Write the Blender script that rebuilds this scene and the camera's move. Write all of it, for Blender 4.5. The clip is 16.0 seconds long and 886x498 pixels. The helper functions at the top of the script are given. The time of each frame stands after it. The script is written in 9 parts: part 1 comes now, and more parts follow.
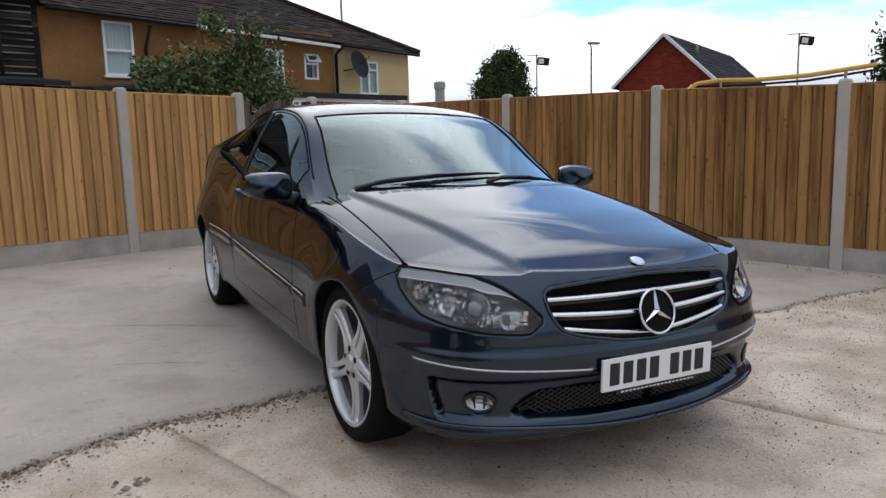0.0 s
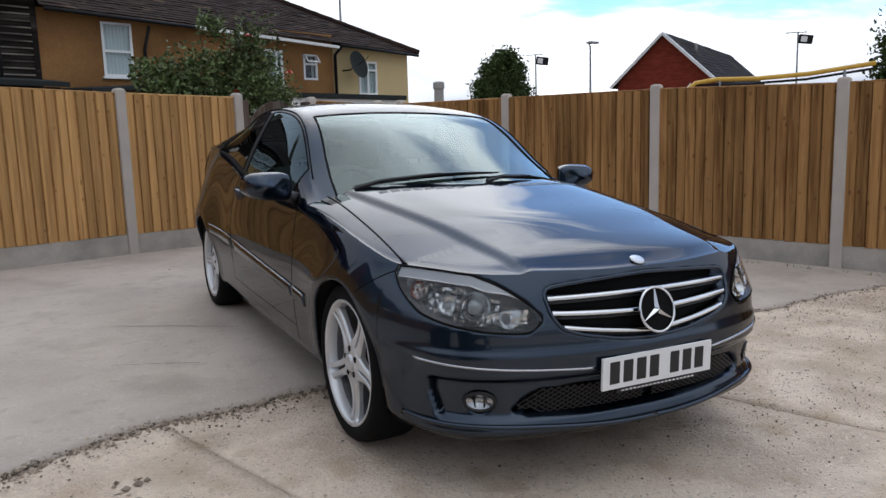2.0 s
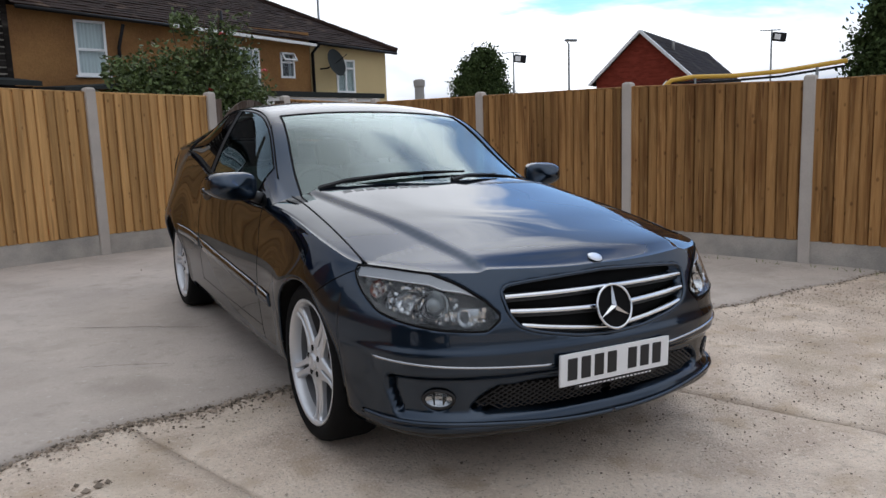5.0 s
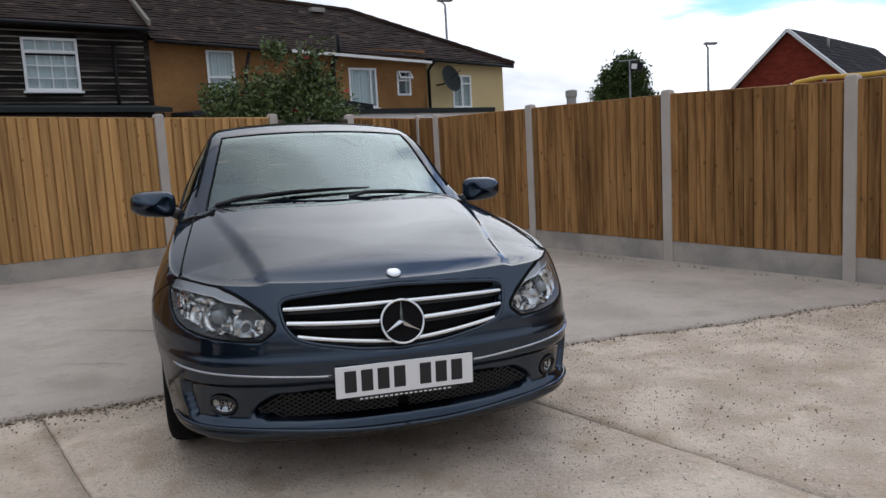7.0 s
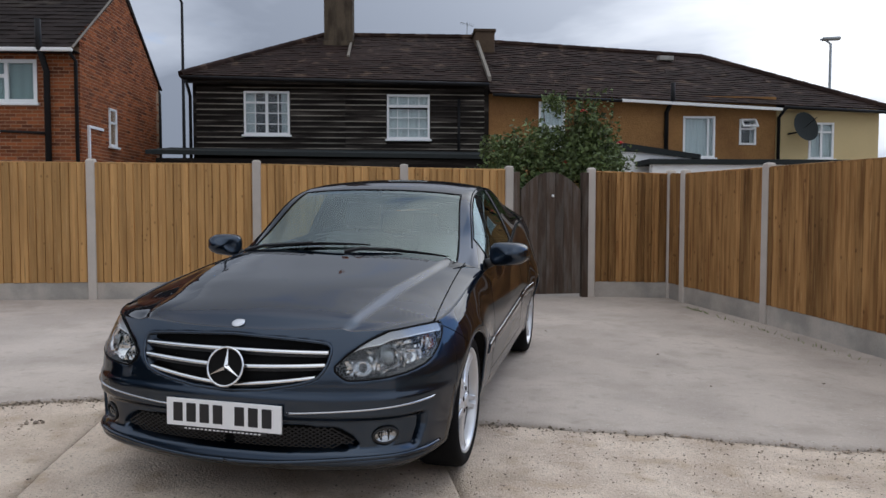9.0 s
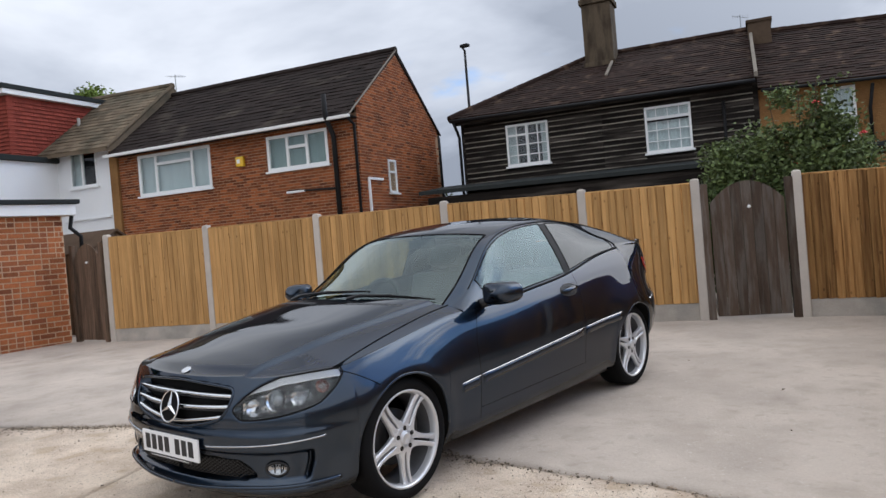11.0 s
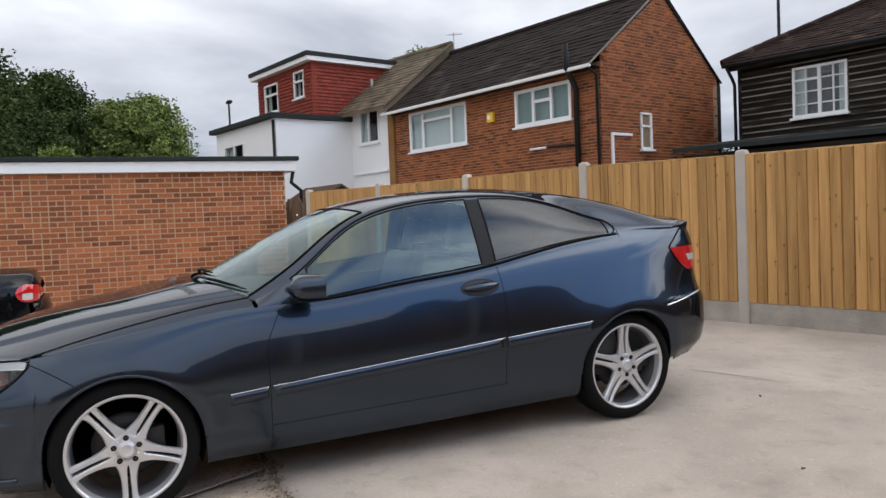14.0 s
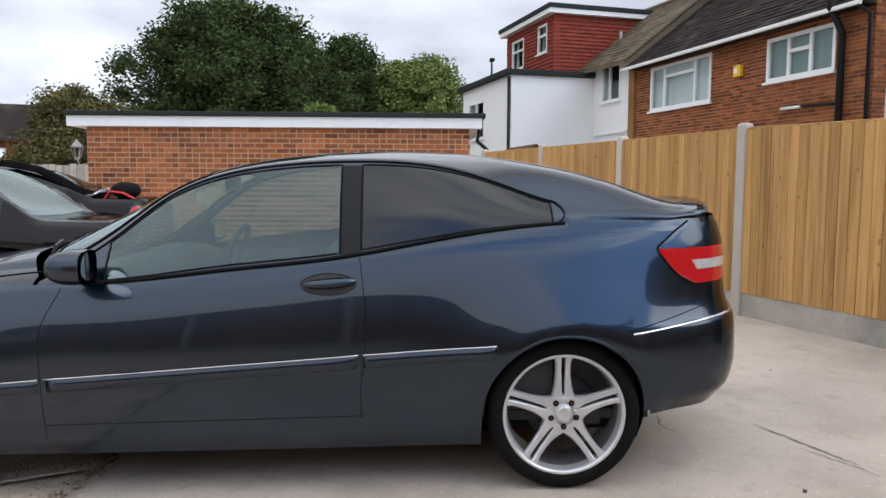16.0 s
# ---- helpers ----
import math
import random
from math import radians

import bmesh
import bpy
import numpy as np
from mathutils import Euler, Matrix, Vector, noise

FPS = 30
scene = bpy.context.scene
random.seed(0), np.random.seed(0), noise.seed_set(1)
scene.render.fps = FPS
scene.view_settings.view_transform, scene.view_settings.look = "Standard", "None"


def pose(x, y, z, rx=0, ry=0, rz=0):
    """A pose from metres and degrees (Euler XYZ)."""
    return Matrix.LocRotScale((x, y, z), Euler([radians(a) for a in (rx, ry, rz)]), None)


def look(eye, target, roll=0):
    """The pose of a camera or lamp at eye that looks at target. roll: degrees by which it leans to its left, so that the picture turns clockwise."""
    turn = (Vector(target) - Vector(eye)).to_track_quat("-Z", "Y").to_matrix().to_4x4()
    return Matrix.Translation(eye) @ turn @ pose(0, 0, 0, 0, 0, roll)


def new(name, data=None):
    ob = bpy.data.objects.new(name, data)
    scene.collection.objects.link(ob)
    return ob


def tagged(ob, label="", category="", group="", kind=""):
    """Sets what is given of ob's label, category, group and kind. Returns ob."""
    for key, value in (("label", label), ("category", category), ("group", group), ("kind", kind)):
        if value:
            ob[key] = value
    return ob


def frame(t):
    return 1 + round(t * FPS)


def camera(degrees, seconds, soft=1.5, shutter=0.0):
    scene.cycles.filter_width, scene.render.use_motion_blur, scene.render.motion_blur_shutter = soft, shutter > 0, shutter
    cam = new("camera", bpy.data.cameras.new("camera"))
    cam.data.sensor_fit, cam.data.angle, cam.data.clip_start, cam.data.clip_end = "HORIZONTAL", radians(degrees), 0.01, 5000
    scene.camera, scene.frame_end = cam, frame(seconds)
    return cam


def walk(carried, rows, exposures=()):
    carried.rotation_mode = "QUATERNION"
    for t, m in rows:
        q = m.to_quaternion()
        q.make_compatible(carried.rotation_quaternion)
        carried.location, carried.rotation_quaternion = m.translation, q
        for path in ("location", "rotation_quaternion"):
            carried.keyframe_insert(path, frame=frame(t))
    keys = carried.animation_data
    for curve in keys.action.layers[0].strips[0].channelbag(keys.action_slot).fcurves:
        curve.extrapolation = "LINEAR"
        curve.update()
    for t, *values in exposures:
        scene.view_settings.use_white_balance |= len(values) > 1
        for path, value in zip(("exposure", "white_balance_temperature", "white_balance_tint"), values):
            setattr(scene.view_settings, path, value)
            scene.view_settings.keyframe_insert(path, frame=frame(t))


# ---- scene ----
cam = camera(61.8, 16.0)
PATH = [
    (0, (-1.811, -2.697, 1.212), (-0.887, -0.947, 0.925), -1.5),
    (0.5, (-1.813, -2.704, 1.217), (-0.894, -0.953, 0.92), -1.7),
    (1, (-1.814, -2.704, 1.219), (-0.893, -0.954, 0.92), -2.0),
    (1.5, (-1.808, -2.701, 1.214), (-0.886, -0.95, 0.926), -1.9),
    (2, (-1.811, -2.697, 1.209), (-0.886, -0.947, 0.922), -1.7),
    (2.5, (-1.812, -2.708, 1.214), (-0.87, -0.967, 0.93), -1.9),
    (3, (-1.808, -2.707, 1.215), (-0.851, -0.974, 0.934), -1.9),
    (3.5, (-1.796, -2.7, 1.207), (-0.829, -0.973, 0.921), -1.7),
    (4, (-1.799, -2.706, 1.211), (-0.826, -0.984, 0.911), -1.8),
    (4.5, (-1.806, -2.716, 1.217), (-0.83, -0.996, 0.923), -1.8),
    (7, (-0.596, -3.339, 1.18), (-0.013, -1.442, 0.936), -3.2),
    (7.5, (-0.138, -3.53, 1.205), (0.205, -1.568, 1.025), -2.5),
    (8, (0.385, -3.513, 1.201), (0.421, -1.521, 1.03), -0.2),
    (8.5, (0.961, -3.551, 1.222), (0.721, -1.569, 1.102), -0.6),
    (9, (1.519, -3.495, 1.23), (1.073, -1.548, 1.131), 0.0),
    (9.5, (2.001, -3.348, 1.275), (1.318, -1.472, 1.16), -2.0),
    (10, (2.541, -3.26, 1.312), (1.624, -1.483, 1.256), -3.2),
    (12.5, (4.198, -1.501, 1.275), (2.63, -0.26, 1.213), -2.6),
    (13, (4.297, -1.022, 1.242), (2.661, 0.126, 1.185), -0.2),
    (13.5, (4.371, -0.516, 1.251), (2.66, 0.517, 1.18), -1.9),
    (14, (4.382, 0.002, 1.283), (2.553, 0.807, 1.204), -2.4),
    (14.5, (4.308, 0.584, 1.305), (2.42, 1.236, 1.196), 0.2),
    (15, (4.174, 1.135, 1.285), (2.225, 1.559, 1.145), 0.4),
    (15.5, (3.989, 1.636, 1.278), (2.006, 1.835, 1.108), 1.8),
    (16, (3.782, 2.156, 1.306), (1.79, 2.202, 1.136), 0.3),
]
EXPOSURES = [(0, -0.29, 6150, 10), (4.7, -0.31, 6150, 10), (7, -0.42, 6150, 10), (9, -0.27, 6150, 10), (10.2, -0.05, 6250, 10), (12.5, 0.22, 6550, 10), (14.5, 0.16, 6600, 10), (16, 0.34, 6500, 10)]
walk(cam, [(t, look(eye, target, roll)) for t, eye, target, roll in PATH], EXPOSURES)

# ---- sky and sun ----
SUN_DIR = Vector((0.66, 0.50, 0.70)).normalized()
world = bpy.data.worlds.new("sky")
scene.world = world
world.use_nodes = True
wt = world.node_tree
wt.nodes.clear()


def wnode(kind, **values):
    n = wt.nodes.new(kind)
    for k, v in values.items():
        n.inputs[k].default_value = v
    return n


out = wt.nodes.new("ShaderNodeOutputWorld")
back = wnode("ShaderNodeBackground", Strength=1.0)
sky = wt.nodes.new("ShaderNodeTexSky")
sky.sky_type = "NISHITA"
sky.sun_disc = False
sky.sun_elevation = math.asin(SUN_DIR.z)
sky.sun_rotation = math.atan2(SUN_DIR.x, SUN_DIR.y)
sky.air_density, sky.dust_density, sky.ozone_density = 1.0, 0.3, 2.0
skyscale = wt.nodes.new("ShaderNodeVectorMath")
skyscale.operation = "MULTIPLY"
skyscale.inputs[1].default_value = (0.120, 0.160, 0.205)
coord = wt.nodes.new("ShaderNodeTexCoord")
# cloud layer: the view direction projected on a flat sheet overhead
sep = wt.nodes.new("ShaderNodeSeparateXYZ")
wt.links.new(coord.outputs["Generated"], sep.inputs[0])


def wmath(op, a, b=None, clamp=False):
    n = wt.nodes.new("ShaderNodeMath")
    n.operation, n.use_clamp = op, clamp
    for i, v in enumerate((a, b)):
        if v is None:
            continue
        if isinstance(v, (int, float)):
            n.inputs[i].default_value = v
        else:
            wt.links.new(v, n.inputs[i])
    return n.outputs[0]


up = wmath("MAXIMUM", sep.outputs[2], 0.0)
den = wmath("ADD", up, 0.22)
cx, cy = wmath("DIVIDE", sep.outputs[0], den), wmath("DIVIDE", sep.outputs[1], den)
comb = wt.nodes.new("ShaderNodeCombineXYZ")
wt.links.new(cx, comb.inputs[0])
wt.links.new(cy, comb.inputs[1])
n1 = wnode("ShaderNodeTexNoise", Scale=0.75, Detail=7.0, Roughness=0.56, Distortion=0.35)
n2 = wnode("ShaderNodeTexNoise", Scale=0.85, Detail=6.0, Roughness=0.52, Distortion=0.3)
off = wt.nodes.new("ShaderNodeVectorMath")
off.operation = "ADD"
off.inputs[1].default_value = (3.1, 5.7, 0.4)
wt.links.new(comb.outputs[0], n1.inputs["Vector"])
wt.links.new(comb.outputs[0], off.inputs[0])
wt.links.new(off.outputs[0], n2.inputs["Vector"])
cover = wnode("ShaderNodeMapRange")
for k, v in zip(("From Min", "From Max", "To Min", "To Max"), (0.41, 0.51, 0.0, 1.0)):
    cover.inputs[k].default_value = v
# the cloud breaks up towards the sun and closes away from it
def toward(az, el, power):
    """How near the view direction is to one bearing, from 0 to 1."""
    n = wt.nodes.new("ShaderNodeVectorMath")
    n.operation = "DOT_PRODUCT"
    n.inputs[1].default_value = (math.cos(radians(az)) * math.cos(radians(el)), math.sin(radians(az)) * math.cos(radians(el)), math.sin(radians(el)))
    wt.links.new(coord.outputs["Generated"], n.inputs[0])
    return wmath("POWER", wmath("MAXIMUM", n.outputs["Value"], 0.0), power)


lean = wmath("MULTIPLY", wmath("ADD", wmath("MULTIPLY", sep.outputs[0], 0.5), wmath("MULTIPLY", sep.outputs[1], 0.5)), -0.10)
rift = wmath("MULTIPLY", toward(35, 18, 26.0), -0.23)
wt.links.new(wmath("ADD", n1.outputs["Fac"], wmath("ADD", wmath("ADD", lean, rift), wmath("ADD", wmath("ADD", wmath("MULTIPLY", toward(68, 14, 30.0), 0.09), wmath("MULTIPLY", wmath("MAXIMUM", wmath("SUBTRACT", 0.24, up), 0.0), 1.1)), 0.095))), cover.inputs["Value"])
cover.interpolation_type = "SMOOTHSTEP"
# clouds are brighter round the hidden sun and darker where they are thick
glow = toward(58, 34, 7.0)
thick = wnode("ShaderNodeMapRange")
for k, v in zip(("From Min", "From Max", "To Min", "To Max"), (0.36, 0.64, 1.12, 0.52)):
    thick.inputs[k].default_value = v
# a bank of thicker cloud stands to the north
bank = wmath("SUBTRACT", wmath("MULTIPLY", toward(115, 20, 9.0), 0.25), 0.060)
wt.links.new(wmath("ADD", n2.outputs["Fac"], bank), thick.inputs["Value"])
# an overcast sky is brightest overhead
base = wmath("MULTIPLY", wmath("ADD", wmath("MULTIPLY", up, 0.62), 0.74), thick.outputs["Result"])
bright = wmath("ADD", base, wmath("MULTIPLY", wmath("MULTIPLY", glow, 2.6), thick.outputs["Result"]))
ctint = wnode("ShaderNodeMix")
ctint.data_type = "RGBA"
ctint.inputs[6].default_value = (0.64, 0.76, 1.0, 1)
ctint.inputs[7].default_value = (0.97, 0.98, 1.0, 1)
wt.links.new(wmath("MULTIPLY", bright, 0.72, True), ctint.inputs[0])
ccol = wt.nodes.new("ShaderNodeVectorMath")
ccol.operation = "SCALE"
wt.links.new(ctint.outputs[2], ccol.inputs[0])
wt.links.new(bright, ccol.inputs["Scale"])
mixc = wt.nodes.new("ShaderNodeMix")
mixc.data_type = "RGBA"
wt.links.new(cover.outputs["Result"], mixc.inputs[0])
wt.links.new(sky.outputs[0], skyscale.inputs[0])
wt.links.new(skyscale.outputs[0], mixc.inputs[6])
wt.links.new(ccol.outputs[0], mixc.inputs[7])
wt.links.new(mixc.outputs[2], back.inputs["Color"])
wt.links.new(back.outputs[0], out.inputs[0])

sun_data = bpy.data.lights.new("sun", "SUN")
sun_data.energy, sun_data.angle, sun_data.color = 0.5, radians(150), (1.0, 0.98, 0.96)
sun = new("sun", sun_data)
sun.matrix_world = look(SUN_DIR * 50, (0, 0, 0))

# ---- materials ----
def mat(name, colour, rough=0.6, metal=0.0, vary=0.12, scale=6.0, fine=60.0, bump=0.0, bump_scale=40.0, coat=0.0,
        random_object=0.0, random_island=0.0, second=None, second_at=(0.45, 0.62), second_scale=3.0, stretch=(1, 1, 1), coords="Object", spec=0.5, specks=(), knots=None, piecewise=False):
    """A principled material: base colour with variation at two scales, an optional second colour in patches, and fine relief."""
    m = bpy.data.materials.new(name)
    m.use_nodes = True
    t = m.node_tree
    b = t.nodes["Principled BSDF"]
    b.inputs["Roughness"].default_value, b.inputs["Metallic"].default_value = rough, metal
    b.inputs["Coat Weight"].default_value, b.inputs["Coat Roughness"].default_value = coat, 0.03
    b.inputs["Specular IOR Level"].default_value = 0.12 if rough >= 0.8 and metal == 0 else spec
    co = t.nodes.new("ShaderNodeTexCoord")
    mp = t.nodes.new("ShaderNodeMapping")
    mp.inputs["Scale"].default_value = stretch
    where = co.outputs[coords]
    if random_object:
        oi = t.nodes.new("ShaderNodeObjectInfo")
        sh = t.nodes.new("ShaderNodeVectorMath")
        sh.operation = "SCALE"
        sh.inputs[0].default_value = (37.0, 23.0, 11.0)
        t.links.new(oi.outputs["Random"], sh.inputs["Scale"])
        ad = t.nodes.new("ShaderNodeVectorMath")
        ad.operation = "ADD"
        t.links.new(where, ad.inputs[0])
        t.links.new(sh.outputs[0], ad.inputs[1])
        where = ad.outputs[0]
    t.links.new(where, mp.inputs[0])

    def tex(s, detail=4.0):
        n = t.nodes.new("ShaderNodeTexNoise")
        n.inputs["Scale"].default_value, n.inputs["Detail"].default_value = s, detail
        t.links.new(mp.outputs[0], n.inputs["Vector"])
        return n.outputs["Fac"]

    def op(kind, a, c):
        n = t.nodes.new("ShaderNodeMath")
        n.operation = kind
        for i, v in enumerate((a, c)):
            if isinstance(v, (int, float)):
                n.inputs[i].default_value = v
            else:
                t.links.new(v, n.inputs[i])
        return n.outputs[0]

    val = op("ADD", op("MULTIPLY", op("SUBTRACT", tex(scale), 0.5), 2.2 * vary), 1.0)
    val = op("ADD", val, op("MULTIPLY", op("SUBTRACT", tex(fine, 2.0), 0.5), 1.4 * vary))
    if random_object:
        val = op("ADD", val, op("MULTIPLY", op("SUBTRACT", oi.outputs["Random"], 0.5), 2 * random_object))
    if random_island:
        ge = t.nodes.new("ShaderNodeNewGeometry")
        val = op("ADD", val, op("MULTIPLY", op("SUBTRACT", ge.outputs["Random Per Island"], 0.5), 2 * random_island))
    base = t.nodes.new("ShaderNodeMix")
    base.data_type = "RGBA"
    base.inputs[6].default_value = (*colour, 1)
    base.inputs[7].default_value = (*(second or colour), 1)
    base.inputs[0].default_value = 0
    if second:
        r = t.nodes.new("ShaderNodeMapRange")
        r.inputs["From Min"].default_value, r.inputs["From Max"].default_value = second_at
        if piecewise:
            ge2 = t.nodes.new("ShaderNodeNewGeometry")
            oi2 = t.nodes.new("ShaderNodeObjectInfo")
            t.links.new(op("FRACT", op("MULTIPLY", op("ADD", ge2.outputs["Random Per Island"], oi2.outputs["Random"]), 7.31), 0.0), r.inputs["Value"])
        else:
            t.links.new(tex(second_scale, 6.0), r.inputs["Value"])
        t.links.new(r.outputs["Result"], base.inputs[0])
    last = base.outputs[2]
    for s_scale, s_lo, s_hi, s_colour, s_amount in specks:
        r = t.nodes.new("ShaderNodeMapRange")
        r.inputs["From Min"].default_value, r.inputs["From Max"].default_value, r.inputs["To Max"].default_value = s_lo, s_hi, s_amount
        t.links.new(tex(s_scale, 2.0), r.inputs["Value"])
        mx = t.nodes.new("ShaderNodeMix")
        mx.data_type = "RGBA"
        mx.inputs[7].default_value = (*s_colour, 1)
        t.links.new(r.outputs["Result"], mx.inputs[0])
        t.links.new(last, mx.inputs[6])
        last = mx.outputs[2]
    if knots:
        vo = t.nodes.new("ShaderNodeTexVoronoi")
        vo.inputs["Scale"].default_value = knots[0]
        t.links.new(where, vo.inputs["Vector"])
        r = t.nodes.new("ShaderNodeMapRange")
        r.inputs["From Min"].default_value, r.inputs["From Max"].default_value = knots[1], knots[1] * 0.5
        r.inputs["To Max"].default_value = 0.55
        t.links.new(vo.outputs["Distance"], r.inputs["Value"])
        mx = t.nodes.new("ShaderNodeMix")
        mx.data_type = "RGBA"
        mx.inputs[7].default_value = (*knots[2], 1)
        t.links.new(r.outputs["Result"], mx.inputs[0])
        t.links.new(last, mx.inputs[6])
        last = mx.outputs[2]
    sc = t.nodes.new("ShaderNodeVectorMath")
    sc.operation = "SCALE"
    t.links.new(last, sc.inputs[0])
    t.links.new(val, sc.inputs["Scale"])
    t.links.new(sc.outputs[0], b.inputs["Base Color"])
    if bump:
        bn = t.nodes.new("ShaderNodeBump")
        bn.inputs["Strength"].default_value, bn.inputs["Distance"].default_value = 1.0, bump
        t.links.new(tex(bump_scale, 5.0), bn.inputs["Height"])
        t.links.new(bn.outputs[0], b.inputs["Normal"])
    return m


def glass(name, tint, rough=0.0, gloss=(1.0, 1.0, 1.0), ior=1.75):
    """Thin glass: it lets tinted light straight through and mirrors by Fresnel."""
    m = bpy.data.materials.new(name)
    m.use_nodes = True
    t = m.node_tree
    t.nodes.clear()
    o = t.nodes.new("ShaderNodeOutputMaterial")
    tr = t.nodes.new("ShaderNodeBsdfTransparent")
    tr.inputs[0].default_value = (*tint, 1)
    gl = t.nodes.new("ShaderNodeBsdfGlossy")
    gl.inputs["Roughness"].default_value = rough
    gl.inputs["Color"].default_value = (*gloss, 1)
    f0 = ((ior - 1) / (ior + 1)) ** 2
    lw = t.nodes.new("ShaderNodeLayerWeight")
    lw.inputs["Blend"].default_value = 0.5
    pw = t.nodes.new("ShaderNodeMath")
    pw.operation, pw.inputs[1].default_value = "POWER", 5.0
    t.links.new(lw.outputs["Facing"], pw.inputs[0])
    fr = t.nodes.new("ShaderNodeMath")
    fr.operation, fr.inputs[1].default_value, fr.inputs[2].default_value = "MULTIPLY_ADD", 1 - f0, f0
    t.links.new(pw.outputs[0], fr.inputs[0])
    mx = t.nodes.new("ShaderNodeMixShader")
    t.links.new(fr.outputs[0], mx.inputs[0])
    t.links.new(tr.outputs[0], mx.inputs[1])
    t.links.new(gl.outputs[0], mx.inputs[2])
    t.links.new(mx.outputs[0], o.inputs[0])
    return m


M = {}
M["concrete_post"] = mat("concrete_post", (0.50, 0.45, 0.40), 0.9, vary=0.14, scale=5, fine=90, bump=0.003, bump_scale=90, random_object=0.08)
M["gravel_board"] = mat("gravel_board", (0.44, 0.40, 0.355), 0.92, vary=0.2, scale=4, fine=70, bump=0.004, bump_scale=60, random_object=0.1, second=(0.33, 0.31, 0.28), second_scale=2.5)
M["fence_board"] = mat("fence_board", (0.51, 0.292, 0.114), 0.82, vary=0.28, scale=2.6, fine=16, bump=0.003, bump_scale=30, random_object=0.20, second=(0.36, 0.200, 0.078), second_at=(0.44, 0.68), second_scale=2.0, stretch=(9, 9, 0.6), specks=((2.6, 0.68, 0.75, (0.20, 0.11, 0.045), 0.7), (7.0, 0.60, 0.72, (0.56, 0.37, 0.18), 0.5)), knots=(8.0, 0.13, (0.12, 0.058, 0.024)))
# the same boards darkened for the right-hand side's shade, with heavier stains and knots
M["fence_board_shaded"] = mat("fence_board_shaded", (0.345, 0.186, 0.070), 0.82, vary=0.32, scale=2.6, fine=16, bump=0.003, bump_scale=30, random_object=0.30, second=(0.175, 0.084, 0.030), second_at=(0.43, 0.66), second_scale=2.0, stretch=(9, 9, 0.75), specks=((2.6, 0.64, 0.72, (0.09, 0.042, 0.017), 0.8), (7.0, 0.60, 0.72, (0.44, 0.27, 0.12), 0.5)), knots=(9.0, 0.16, (0.07, 0.032, 0.013)))
M["gate_board"] = mat("gate_board", (0.085, 0.06, 0.045), 0.85, vary=0.3, scale=3.0, fine=20, bump=0.003, bump_scale=26, random_object=0.25, second=(0.12, 0.10, 0.085), second_scale=2.4, stretch=(8, 8, 0.9))
M["gate_board_brown"] = mat("gate_board_brown", (0.15, 0.10, 0.07), 0.85, vary=0.3, scale=3.0, fine=20, bump=0.003, bump_scale=26, random_object=0.3, second=(0.10, 0.07, 0.05), second_scale=2.4, stretch=(8, 8, 0.9))
M["roof_tile"] = mat("roof_tile", (0.025, 0.0145, 0.0115), 0.85, vary=0.3, scale=1.2, fine=10, random_island=0.35, second=(0.10, 0.066, 0.046), second_at=(0.56, 0.74), second_scale=2.6, bump=0.006, bump_scale=20)
M["roof_tile_dark"] = mat("roof_tile_dark", (0.024, 0.0175, 0.0155), 0.85, vary=0.25, scale=1.1, fine=14, random_island=0.25, second=(0.065, 0.053, 0.042), second_at=(0.55, 0.75), second_scale=0.9, bump=0.006, bump_scale=20)
M["roof_tile_old"] = mat("roof_tile_old", (0.15, 0.115, 0.08), 0.88, vary=0.25, scale=1.1, fine=14, random_island=0.25, second=(0.10, 0.085, 0.06), second_scale=1.2, bump=0.006, bump_scale=20)
M["brick_semi"] = mat("brick_semi", (0.33, 0.106, 0.040), 0.88, vary=0.22, scale=0.8, fine=16, random_island=0.28, random_object=0.2, second=(0.14, 0.046, 0.026), second_at=(0.3, 1.1), piecewise=True, bump=0.003, bump_scale=60)
M["brick_garage"] = mat("brick_garage", (0.37, 0.122, 0.047), 0.88, vary=0.55, scale=0.8, fine=30, random_island=0.24, random_object=0.24, second=(0.17, 0.056, 0.028), second_at=(0.45, 1.1), piecewise=True, bump=0.003, bump_scale=60)
M["brick_red"] = mat("brick_red", (0.20, 0.038, 0.023), 0.9, vary=0.15, scale=2, fine=20, random_island=0.2)
M["mortar"] = mat("mortar", (0.55, 0.40, 0.275), 0.95, vary=0.15, scale=2, fine=40, bump=0.003)
M["mortar_dark"] = mat("mortar_dark", (0.38, 0.25, 0.165), 0.95, vary=0.15, scale=2, fine=40)
M["black_board"] = mat("black_board", (0.014, 0.0115, 0.010), 0.85, vary=0.45, scale=1.6, fine=10, random_object=0.3, second=(0.07, 0.060, 0.052), second_at=(0.5, 0.72), second_scale=0.9, stretch=(0.6, 6, 6), bump=0.004, bump_scale=20)
M["worn_edge"] = mat("worn_edge", (0.25, 0.225, 0.19), 0.85, vary=0.3, scale=1.4, fine=9, second=(0.04, 0.034, 0.03), second_at=(0.44, 0.60), second_scale=0.8, stretch=(0.7, 4, 4))
M["flashing"] = mat("flashing", (0.21, 0.185, 0.155), 0.85, vary=0.3, scale=4)
M["brown_render"] = mat("brown_render", (0.315, 0.168, 0.066), 0.95, vary=0.26, scale=1.4, fine=16, bump=0.02, bump_scale=30, second=(0.21, 0.108, 0.044), second_scale=0.7)
M["cream_render"] = mat("cream_render", (0.58, 0.46, 0.25), 0.92, vary=0.08, scale=0.8, fine=30, bump=0.006, bump_scale=45)
